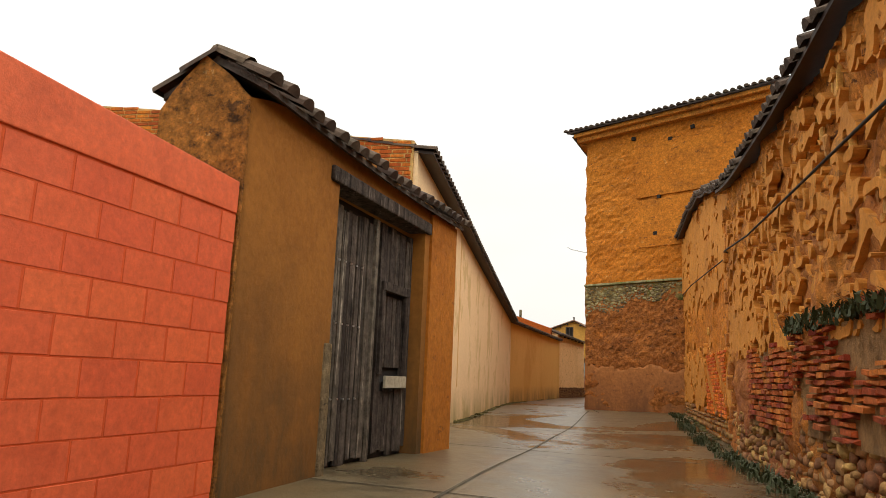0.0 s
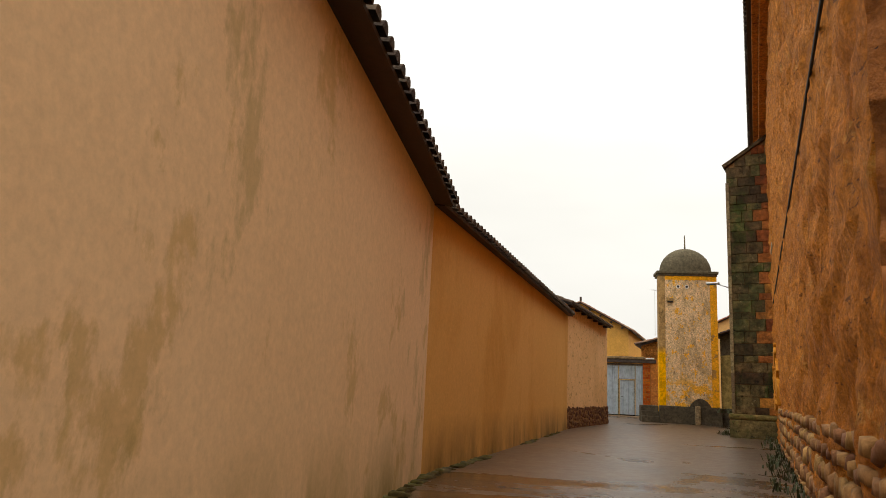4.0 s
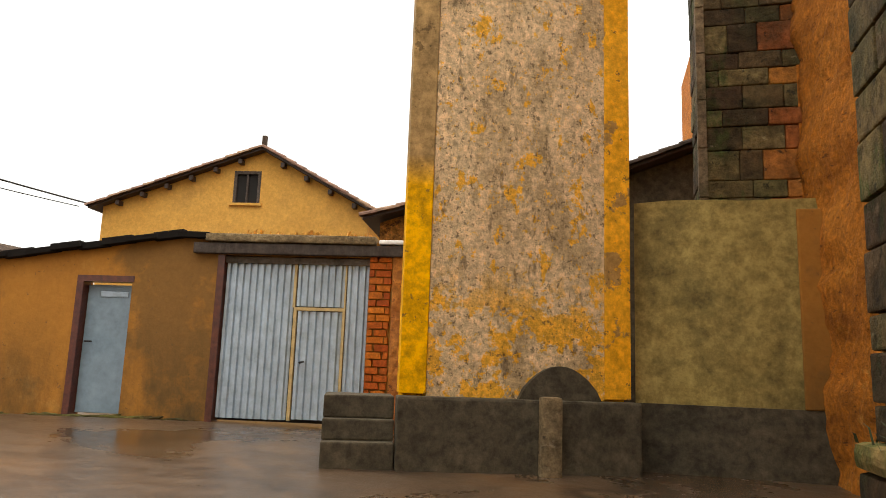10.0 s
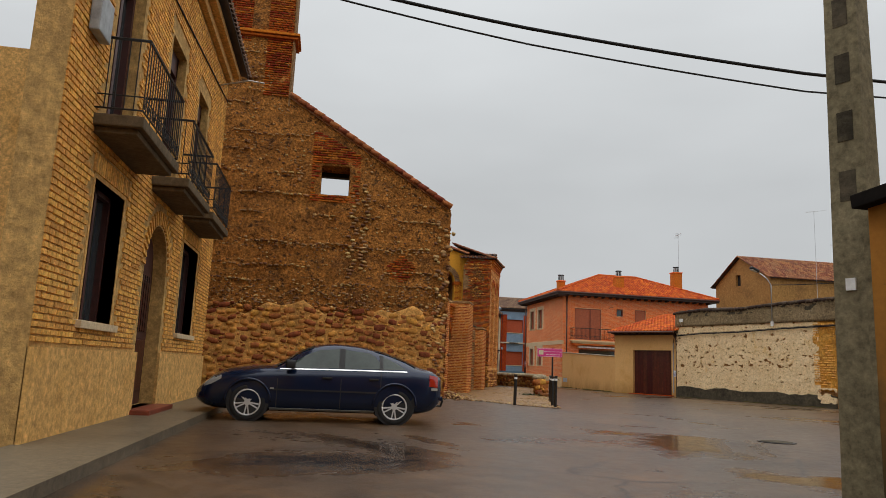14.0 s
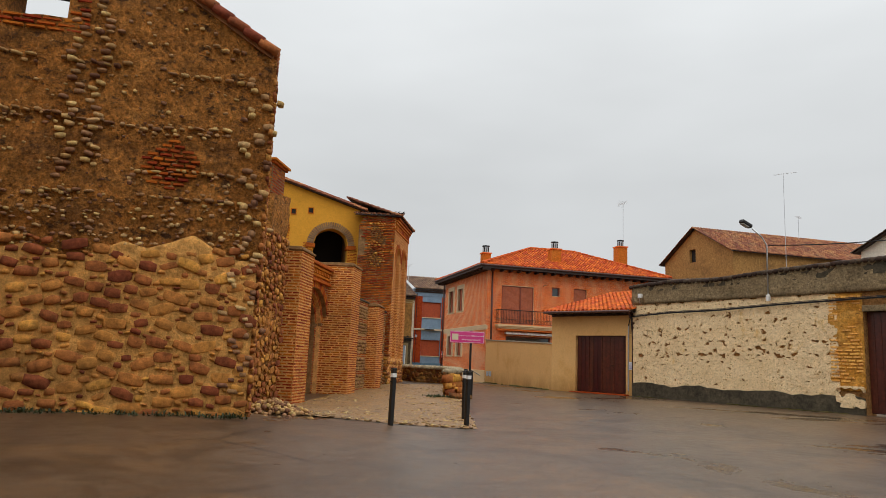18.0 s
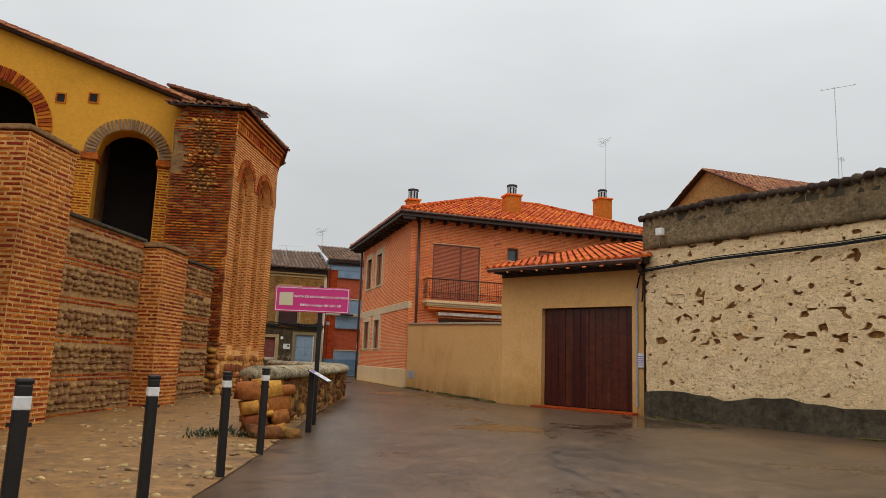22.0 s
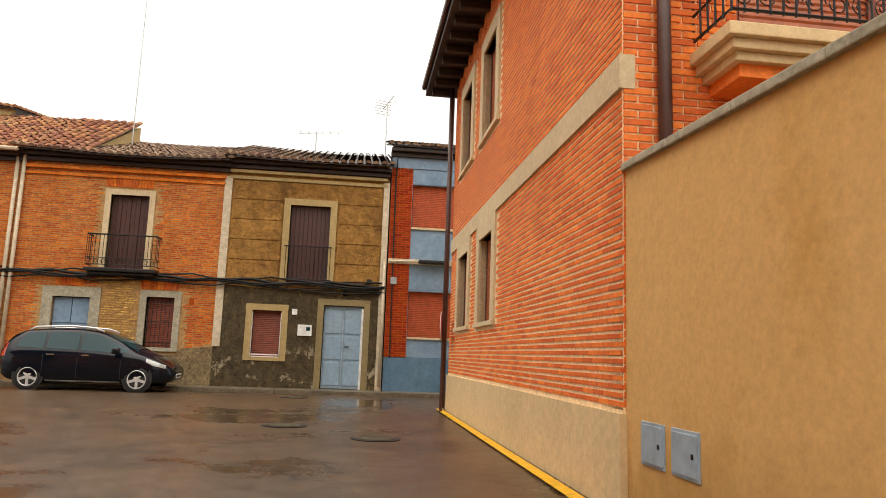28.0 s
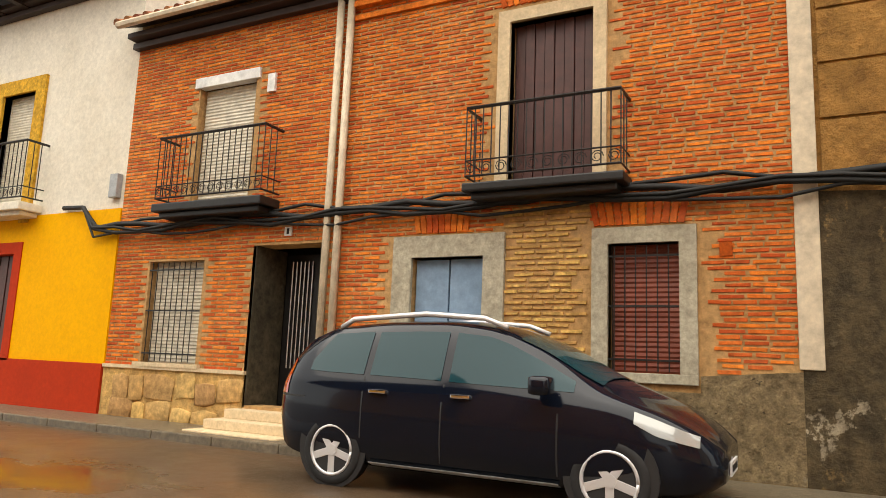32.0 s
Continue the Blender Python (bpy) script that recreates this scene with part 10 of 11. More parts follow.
# ---- garage and garden wall ----
def garage():
    a, b = (-62.9, 69.2), (-58.95, 71.4)
    ln = span(a, b)
    o = thing("garage", frame_of(a, b), "ochre rendered garage with a new red tile roof", "garage")
    g0, g1 = 1.40, 4.08
    part("wall", slab(ln, 3.66, 0.35, [(g0, g1, -0.3, 2.62)]), "render_tan", o)
    part("west_wall", boxes((0, 0.3, 0.35, 6.0, -0.3, 3.66)), "render_tan", o)
    part("east_wall", boxes((ln - 0.3, ln, 0.35, 6.0, -0.3, 3.66)), "render_tan", o)
    part("reveal", boxes((g0 - 0.12, g0, -0.015, 0.2, 0, 2.74), (g1, g1 + 0.12, -0.015, 0.2, 0, 2.74), (g0, g1, -0.015, 0.2, 2.62, 2.74), bevel=0.004), "render_tan", o)
    gt = plank_gate(o, g0, g1, 0.05, 2.62, 0.14, 12, "wood_gate", "dark brown wooden double garage gate")
    part("meeting_strip", boxes(((g0 + g1) / 2 - 0.04, (g0 + g1) / 2 + 0.04, 0.115, 0.14, 0.05, 2.6), bevel=0.006), "wood_gate", gt)
    part("hinge_strip", boxes((g0 + 0.62, g0 + 0.66, 0.12, 0.14, 0.05, 2.6)), "wood_gate", gt)
    part("handle", tube(bmesh.new(), [((g0 + g1) / 2 + 0.55, 0.14, 1.30), ((g0 + g1) / 2 + 0.55, 0.06, 1.30), ((g0 + g1) / 2 + 0.72, 0.06, 1.28)], 0.014, 6), "chrome", gt)
    part("threshold", boxes((g0 - 0.15, g1 + 0.15, -0.28, 0.2, -0.1, 0.05), bevel=0.012), "brick_dark", o, "reddish brick threshold")
    tiled_roof(o, ln + 0.22, 6.0, 1.5, TX((-0.08, -0.55, 3.72)), "tile_new", "wood_eave", seed=4)
    for k in range(10):
        u = 0.1 + 0.5 * k
        part("rafter_end", boxes((u - 0.05, u + 0.05, -0.46, 0.0, 3.60, 3.70)), "wood_eave", o)
    part("fascia", boxes((0.0, ln + 0.1, -0.04, 0.0, 3.52, 3.66)), "wood_eave", o)
    part("gutter", tube(bmesh.new(), [(-0.05, -0.60, 3.68), (ln + 0.12, -0.60, 3.66)], 0.06, 7), "pipe_brown", o)
    part("downpipe", tube(bmesh.new(), [(ln - 0.05, -0.58, 3.66), (ln - 0.08, -0.3, 3.5), (ln - 0.05, -0.07, 3.3), (ln - 0.05, -0.07, 0.05)], 0.05, 8), "pipe_brown", o, "brown downpipe", smooth=True)
    part("conduit", tube(bmesh.new(), [(ln - 0.28, -0.04, 3.1), (ln - 0.3, -0.04, 2.6), (ln - 0.3, -0.04, 0.2)], 0.03, 6), "pipe_grey", o, "grey conduit")
    wire("cable", [(ln - 0.1, -0.08, 3.55), (ln - 0.2, -0.1, 3.3), (ln - 0.28, -0.06, 3.05)], 0.02, "black cable", o)
    nb = part("notice", boxes((4.22, 4.56, -0.045, -0.02, 1.13, 1.47), bevel=0.004), "white_paint", o, "white notice board")
    for k in range(5):
        part("text_bar", boxes((4.25, 4.53 - 0.03 * (k % 2), -0.048, -0.045, 1.18 + 0.05 * k, 1.20 + 0.05 * k)), "sign_violet", nb)
    y = thing("garden_wall", frame_of((-72.25, 68.97), (-62.88, 69.2)), "ochre rendered garden wall with a dark coping", "wall")
    l2 = span((-72.25, 68.97), (-62.88, 69.2))
    part("wall", slab(l2, [(0, 2.55), (l2, 2.21)], 0.3), "render_tan", y)
    for k in range(12):
        part("coping", boxes((0, l2 / 12 - 0.006, -0.04, 0.36, 0.0, 0.06), bevel=0.01), "stone_grey", y).matrix_basis = TX((l2 * k / 12, 0, 2.55 - 0.34 * k / 12)) @ pose(0, 0, 0, 0, 2.08, 0)
    for u0 in (0.31, 0.76):
        mb = part("meter_box", boxes((u0 - 0.02, u0 + 0.33, -0.012, 0.05, 0.41, 0.70), bevel=0.004), "zinc", y, "grey metal meter box")
        part("box_door", boxes((u0, u0 + 0.31, -0.022, 0.0, 0.43, 0.68), bevel=0.005), "zinc", mb)
        part("lock", boxes((u0 + 0.26, u0 + 0.28, -0.028, 0.0, 0.54, 0.57)), "iron_black", mb)
    moss_bank((-72.0, 68.93), (-63.2, 69.14), "moss_bank", 0.2, 0.07, 4)
    moss_bank((-58.6, 71.25), (-49.8, 73.9), "moss_bank", 0.2, 0.05, 6)
    rng = random.Random(77)
    tufts([(x, 68.9 + 0.025 * (x + 72), 0.0) for x in [rng.uniform(-72, -63) for _ in range(60)]], "weeds", "weeds at the foot of the garden wall", 9, 0.08, 0.06)


garage()


# ---- orange brick house with hip roof ----
def orange_house():
    A, B = (-81.8, 68.9), (-72.25, 68.95)
    s_len = span(A, B)
    o = thing("orange_brick_house", frame_of(A, B), "two-storey orange brick house with a red hip roof", "house")
    wins = [(1.16, 2.22, 1.63, 2.97), (3.40, 4.46, 1.63, 2.97), (1.16, 2.22, 4.66, 6.2), (3.40, 4.46, 4.66, 6.2)]
    part("south_wall", slab(s_len, 7.0, 0.3, wins), "mortar_light", o)
    part("plinth", boxes((-0.03, s_len + 0.03, -0.035, 0.1, -0.3, 0.72)), "plinth_pale", o, "pale stone plinth")
    part("plinth_side", boxes((s_len - 0.1, s_len + 0.035, 0.1, 12, -0.3, 0.72)), "plinth_pale", o)
    part("band", boxes((-0.01, s_len + 0.02, -0.03, 0.1, 3.22, 3.50)), "stone_trim", o, "pale stone band between the storeys")

    def keep(a, b, c, d):
        if c < 0.72 or (d > 3.215 and c < 3.505) or d > 6.95:
            return False
        return not any(b > u0 - 0.25 and a < u1 + 0.25 and d > z0 - 0.08 and c < z1 + 0.245 for u0, u1, z0, z1 in wins)

    rows = [(u, z, l + 0.010, h, d) for u, z, l, h, d in brick_field(s_len, 6.95, 0.25, 0.063, 0.019, 0.006, keep, 0.01, seed=7)]
    lay_bricks(o, rows, "brick_face_near", "brick_face", lambda u, z: u > 6.3 and z < 2.2, "brick", 280, 0.0, 0.002)
    for u0, u1, z0, z1 in wins:
        w = part("window", boxes((u0, u1, 0.16, 0.19, z0, z1)), "window_glass", o, "window with a stone surround and half-closed shutter")
        part("window_surround", surround(u0, u1, z0, z1, 0.245, -0.035, 0.16), "stone_trim", w)
        part("window_sill", boxes((u0 - 0.27, u1 + 0.27, -0.06, 0.16, z0 - 0.07, z0), bevel=0.008), "stone_trim", w)
        part("window_frame", boxes((u0, u0 + 0.07, 0.10, 0.16, z0, z1), (u1 - 0.07, u1, 0.10, 0.16, z0, z1), ((u0 + u1) / 2 - 0.05, (u0 + u1) / 2 + 0.05, 0.10, 0.16, z0, z1)), "shutter_brown", w)
        shutter(w, u0 + 0.07, u1 - 0.07, z0, z1, 0.11, "shutter_wood")
    # east face
    E = TX((s_len, 0.0, 0)) @ pose(0, 0, 0, 0, 0, 90)
    el = 12.0
    ew = [(0.97, 3.1, 3.62, 6.0), (4.34, 4.9, 5.54, 6.1), (5.85, 6.75, 5.0, 6.1), (1.3, 4.3, 1.6, 2.9)]
    part("east_wall", slab(el, 7.0, 0.3, ew), "mortar_light", o).matrix_basis = E @ TX((0.0, 0.004, 0))
    rows = brick_field(el, 6.95, 0.25, 0.0635, 0.015, 0.012, lambda a, b, c, d: c > 0.72, 0.01, seed=8)
    rows = clipped(rows, ew)
    lay_bricks(o, rows, "brick_face_near", "brick_face", None, "side_brick", m=E, chamfer=0.002)
    for i, (u0, u1, z0, z1) in enumerate(ew):
        w = part("window", boxes((u0, u1, 0.18, 0.21, z0, z1)), "window_glass", o, ("balcony door with a brown roller shutter", "small window", "window", "window behind the awning")[i])
        w.matrix_basis = E
        part("window_frame", boxes((u0, u0 + 0.07, 0.08, 0.18, z0, z1), (u1 - 0.07, u1, 0.08, 0.18, z0, z1), (u0 + 0.07, u1 - 0.07, 0.08, 0.18, z1 - 0.07, z1)), "shutter_red", w)
        if i == 0:
            m = u0 + 1.25
            shutter(w, u0 + 0.07, m - 0.03, z0, z1 - 0.07, 0.07, "shutter_wood")
            shutter(w, m + 0.05, u1 - 0.07, z0, z1 - 0.07, 0.07, "shutter_wood")
            part("mullion", boxes((m - 0.03, m + 0.05, 0.04, 0.18, z0, z1)), "shutter_red", w)
        if i in (2,):
            shutter(w, u0 + 0.07, u1 - 0.07, z0, z1 - 0.07, 0.07, "shutter_wood")
    e = thing("house_balcony", o.matrix_world @ E, "long balcony with a black curved iron railing", "balcony")
    for k, (g, z0, z1) in enumerate(((0.10, 3.30, 3.37), (0.05, 3.37, 3.45), (0.0, 3.45, 3.55))):
        part("slab_course", boxes((0.56 + g, 5.5 - g, -0.62 + g, 0.0, z0, z1), bevel=0.01), "plinth_pale", e)
    part("soffit", boxes((0.72, 5.35, -0.46, 0.0, 3.20, 3.30)), "brick_face", e)
    pts = [(0.60, 0.0), (0.60, -0.58), (5.46, -0.58), (5.46, 0.0)]
    for zz, r in ((4.44, 0.026), (3.66, 0.014), (3.88, 0.012)):
        part("rail", tube(bmesh.new(), [(u, y, zz) for u, y in pts], r, 5), "iron_black", e)
    me, sm = baluster_mesh(0.80, 0.010), scroll_mesh(0.09)
    for (ua, ya), (ub, yb) in zip(pts, pts[1:]):
        n = max(1, int(math.hypot(ub - ua, yb - ya) / 0.10))
        for k in range(n):
            put("baluster", me, e, TX((ua + (ub - ua) * k / n, ya + (yb - ya) * k / n, 3.64)))
    for k in range(26):
        put("scroll", sm, e, TX((0.70 + 0.186 * k, -0.58, 3.77)))
    part("awning_box", boxes((1.2, 4.5, -0.30, -0.02, 2.98, 3.12), bevel=0.03), "white_paint", o, "rolled white awning under the balcony").matrix_basis = E
    part("downpipe", tube(bmesh.new(), [(0.30, -0.08, 6.9), (0.33, -0.08, 0.1)], 0.055, 8), "pipe_brown", o, "brown downpipe", smooth=True).matrix_basis = E
    part("downpipe", tube(bmesh.new(), [(-0.06, -0.10, 6.95), (-0.06, -0.10, 0.05)], 0.055, 8), "pipe_brown", o, "brown downpipe at the corner", smooth=True)
    part("wall_lamp", tube(bmesh.new(), [(3.75, 0.0, 6.1), (3.75, -0.14, 6.16), (3.95, -0.18, 6.2)], 0.018, 5), "iron_black", o).matrix_basis = E
    part("back_wall", boxes((0, s_len, 11.7, 12.0, -0.3, 7.0)), "mortar_light", o)
    part("west_wall", boxes((0, 0.3, 0.3, 11.7, -0.3, 7.0)), "mortar_light", o)
    # eaves and hip roof
    x0, x1, y0, y1, zr, ze = -0.72, s_len + 0.6, -0.6, 12.6, 9.25, 7.18
    part("soffit", boxes((x0, x1, y0, y1, 6.96, 7.04)), "wood_eave", o, "dark boarded eaves")
    part("fascia", boxes((x0 - 0.03, x1 + 0.03, y0 - 0.03, y0 + 0.03, 6.94, 7.16), (x1 - 0.03, x1 + 0.03, y0 + 0.03, y1, 6.94, 7.16), (x0 - 0.03, x0 + 0.03, y0 + 0.03, y1, 6.94, 7.16)), "wood_eave", o)
    for k in range(19):
        part("corbel", boxes((x0 + 0.3 + 0.58 * k, x0 + 0.42 + 0.58 * k, y0 + 0.08, 0.0, 6.82, 6.96), bevel=0.02), "wood_eave", o)
    for k in range(21):
        part("corbel", boxes((s_len, x1 - 0.08, 0.2 + 0.58 * k, 0.32 + 0.58 * k, 6.82, 6.96), bevel=0.02), "wood_eave", o)
    part("gutter", tube(bmesh.new(), [(x0, y0 - 0.07, 7.12), (x1 + 0.07, y0 - 0.07, 7.12), (x1 + 0.07, y1, 7.12)], 0.06, 7), "pipe_brown", o)
    rx, ry0, ry1 = 4.9, 4.7, 8.1
    sides = [((x0, y0), (x1, y0), (rx, ry0), (rx, ry0)), ((x1, y0), (x1, y1), (rx, ry0), (rx, ry1)), ((x1, y1), (x0, y1), (rx, ry1), (rx, ry1)), ((x0, y1), (x0, y0), (rx, ry1), (rx, ry0))]
    for p, q, r, s in sides:
        wdt = span(p, q)
        fr = frame_of(p, q)
        inv = fr.inverted()
        la, lb = inv @ Vector((*r, 0)), inv @ Vector((*s, 0))
        run = la.y
        v, f = tile_rows(wdt, run, zr - ze, pitch=0.24, course=0.38, seed=6)
        ks = []
        for fc in f:
            c = sum((Vector(v[i]) for i in fc), Vector()) / len(fc)
            t = c.y / run
            lo, hi = la.x * t, wdt + (lb.x - wdt) * t
            if lo - 0.05 < c.x < hi + 0.05:
                ks.append(fc)
        put("roof_tiles", mesh_of("roof_tiles", v, ks, "tile_new"), o, TX((0, 0, ze)) @ fr, kind="stuff")
        bm = bmesh.new()
        vv = [bm.verts.new((*p, ze)), bm.verts.new((*q, ze))] + ([bm.verts.new((*s, zr)), bm.verts.new((*r, zr))] if r != s else [bm.verts.new((*r, zr))])
        bm.faces.new(vv)
        part("roof_deck", bm, "tile_new", o)
        n = 14
        c0, c1 = Vector((*p, ze)), Vector((*r, zr))
        for k in range(n):
            d0, d1 = c0.lerp(c1, k / n), c0.lerp(c1, (k + 1) / n + 0.01)
            part("hip_tile", tube(bmesh.new(), [d0 + Vector((0, 0, 0.07)), d1 + Vector((0, 0, 0.05))], 0.10, 7), "tile_new", o, smooth=True)
    part("ridge", tube(bmesh.new(), [(rx, ry0, zr + 0.06), (rx, ry1, zr + 0.06)], 0.11, 8), "tile_new", o, smooth=True)
    return o


orange_house()


def chimney(x, y, z0, z1, label="orange brick chimney with a metal cowl", w=0.34):
    o = thing("chimney", TX((x, y, 0)), label, "chimney", group="roof chimneys")
    part("shaft", boxes((-w, w, -w, w, z0, z1 - 0.55)), "brick_red", o)
    part("crown", boxes((-w - 0.05, w + 0.05, -w - 0.05, w + 0.05, z1 - 0.58, z1 - 0.50), bevel=0.01), "brick_face", o)
    bm = bmesh.new()
    disc(bm, (0, 0, z1 - 0.5), 0.20, 0.38, 14, "z")
    part("pot", bm, "steel", o, smooth=False)
    for k in range(8):
        t = 6.2832 * k / 8
        part("slat", boxes((-0.03, 0.03, -0.215, -0.195, z1 - 0.45, z1 - 0.15)), "iron_black", o).matrix_basis = pose(0, 0, 0, 0, 0, math.degrees(t))
    bm = bmesh.new()
    disc(bm, (0, 0, z1 - 0.1), 0.25, 0.07, 14, "z")
    part("cowl", bm, "iron_black", o)


chimney(-74.7, 69.6, 6.9, 8.85, w=0.27)
chimney(-73.8, 74.1, 7.0, 9.35)
chimney(-76.4, 80.4, 7.3, 10.4, w=0.36)
antenna(-76.9, 80.9, 9.0, 4.3, 10, boom=0.7, kind=1)

TM = frame_of((-86.85, 48.0), (-86.85, 73.0))
NE = thing("no_entry_sign", pose(-81.24, 68.64, 0.11, 0, 0, -9), "round red no-entry sign with a white bar", "sign")
bm = bmesh.new()
disc(bm, (0, 0, 1.58), 0.265, 0.02, 28)
part("disc", bm, "sign_red", NE)
bm = bmesh.new()
disc(bm, (0, 0.004, 1.58), 0.28, 0.012, 28)
part("rim", bm, "white_paint", NE)
part("bar", boxes((-0.21, 0.21, -0.006, 0.0, 1.54, 1.62)), "white_paint", NE)
part("post", tube(bmesh.new(), [(0, 0.06, -0.2), (0, 0.06, 1.85)], 0.03, 7), "pipe_brown", NE)
mb = thing("meter_box", TM, "cream meter box with a small dark window on the brick pilaster", "meter box")
part("box", boxes((22.13, 22.50, -0.14, -0.03, 1.70, 1.97), bevel=0.012), "white_paint", mb)
part("pane", boxes((22.27, 22.41, -0.148, -0.14, 1.83, 1.93)), "window_glass", mb)
strip("yellow_line", [(-81.9, 68.74), (-72.6, 68.78)], 0.13, "paint_line", "yellow no-parking line along the house", "road marking", 0.022)
strip("yellow_line", [(-71.7, 64.55), (-73.9, 63.45), (-76.8, 62.0), (-78.2, 60.0)], 0.13, "paint_line", "yellow no-parking line round the corner", "road marking", 0.022)


# ---- terrace across the street ----


def filled_window(o, u0, u1, z0, z1, w, trim, fill, label, grille=False, y=0.12, sill=True, pitch=0.05):
    win = part("window", boxes((u0, u1, y + 0.04, y + 0.08, z0, z1)), "window_glass", o, label)
    if w:
        part("window_surround", surround(u0, u1, z0 - (0.0 if sill else w), z1, w, -0.05, 0.12), trim, win)
        if sill:
            part("window_sill", boxes((u0 - w, u1 + w, -0.05, 0.12, z0 - 0.10, z0), bevel=0.008), trim, win)
    if fill == "shutter_brown":
        n = max(4, int((u1 - u0) / 0.12))
        for k in range(n):
            p = (u1 - u0 - 0.04) / n
            part("shutter_board", boxes((u0 + 0.02 + p * k + 0.004, u0 + 0.02 + p * (k + 1) - 0.004, y - 0.012 * (k % 2), y + 0.04, z0, z1), bevel=0.006), fill, win)
    elif fill:
        shutter(win, u0 + 0.02, u1 - 0.02, z0, z1, y, fill, pitch=pitch)
    if grille:
        g = part("grille", boxes((u0, u1, 0.0, 0.015, (z0 + z1) / 2, (z0 + z1) / 2 + 0.02)), "iron_black", win)
        for zz in (z0 + 0.12, z1 - 0.14):
            part("cross_bar", boxes((u0, u1, 0.0, 0.015, zz, zz + 0.02)), "iron_black", g)
        for k in range(int((u1 - u0) / 0.11)):
            part("bar", tube(bmesh.new(), [(u0 + 0.06 + 0.11 * k, 0.008, z0 + 0.02), (u0 + 0.06 + 0.11 * k, 0.008, z1 - 0.02)], 0.008, 5), "iron_black", g)
    return win


def number_plate_bar(o, u, z):
    pl_ = part("number_tile", boxes((u - 0.06, u + 0.06, -0.03, 0.0, z - 0.06, z + 0.06)), "white_paint", o)
    part("number_bar", boxes((u - 0.02, u + 0.02, -0.033, -0.03, z - 0.04, z + 0.04)), "cable_black", pl_)


def sag_roof(o, u0, u1, ze, rise, run, material, seed, sag=0.06, over=0.45):
    tiled_roof(o, u1 - u0, run, rise, TX((u0, -over, ze)), material, "wood_eave", seed=seed, jitter=0.014, sag=sag)
    part("eave_course", boxes((u0 + 0.02, u1 - 0.02, -0.12, 0.3, ze - 0.30, ze - 0.20), (u0 + 0.02, u1 - 0.02, -0.24, 0.3, ze - 0.17, ze - 0.08), bevel=0.01), "wood_eave", o)


def body(o, u0, u1, top, holes, material, depth=8.0):
    part("front_wall", slab(u1 - u0, top, 0.35, [(a - u0, b - u0, c, d) for a, b, c, d in holes]), material, o).matrix_basis = TX((u0, 0, 0))
    # added black sheet for the unlit rooms behind the openings
    part("back", boxes((u0, u1, depth - 0.3, depth, -0.3, top)), material, o)
    part("room_dark", boxes((u0 + 0.1, u1 - 0.1, 0.9, 1.0, -0.2, top - 0.1)), "shade_black", o)
    for ua in (u0, u1 - 0.2):
        part("side_wall", boxes((ua, ua + 0.2, 0.35, depth, -0.3, top)), material, o)


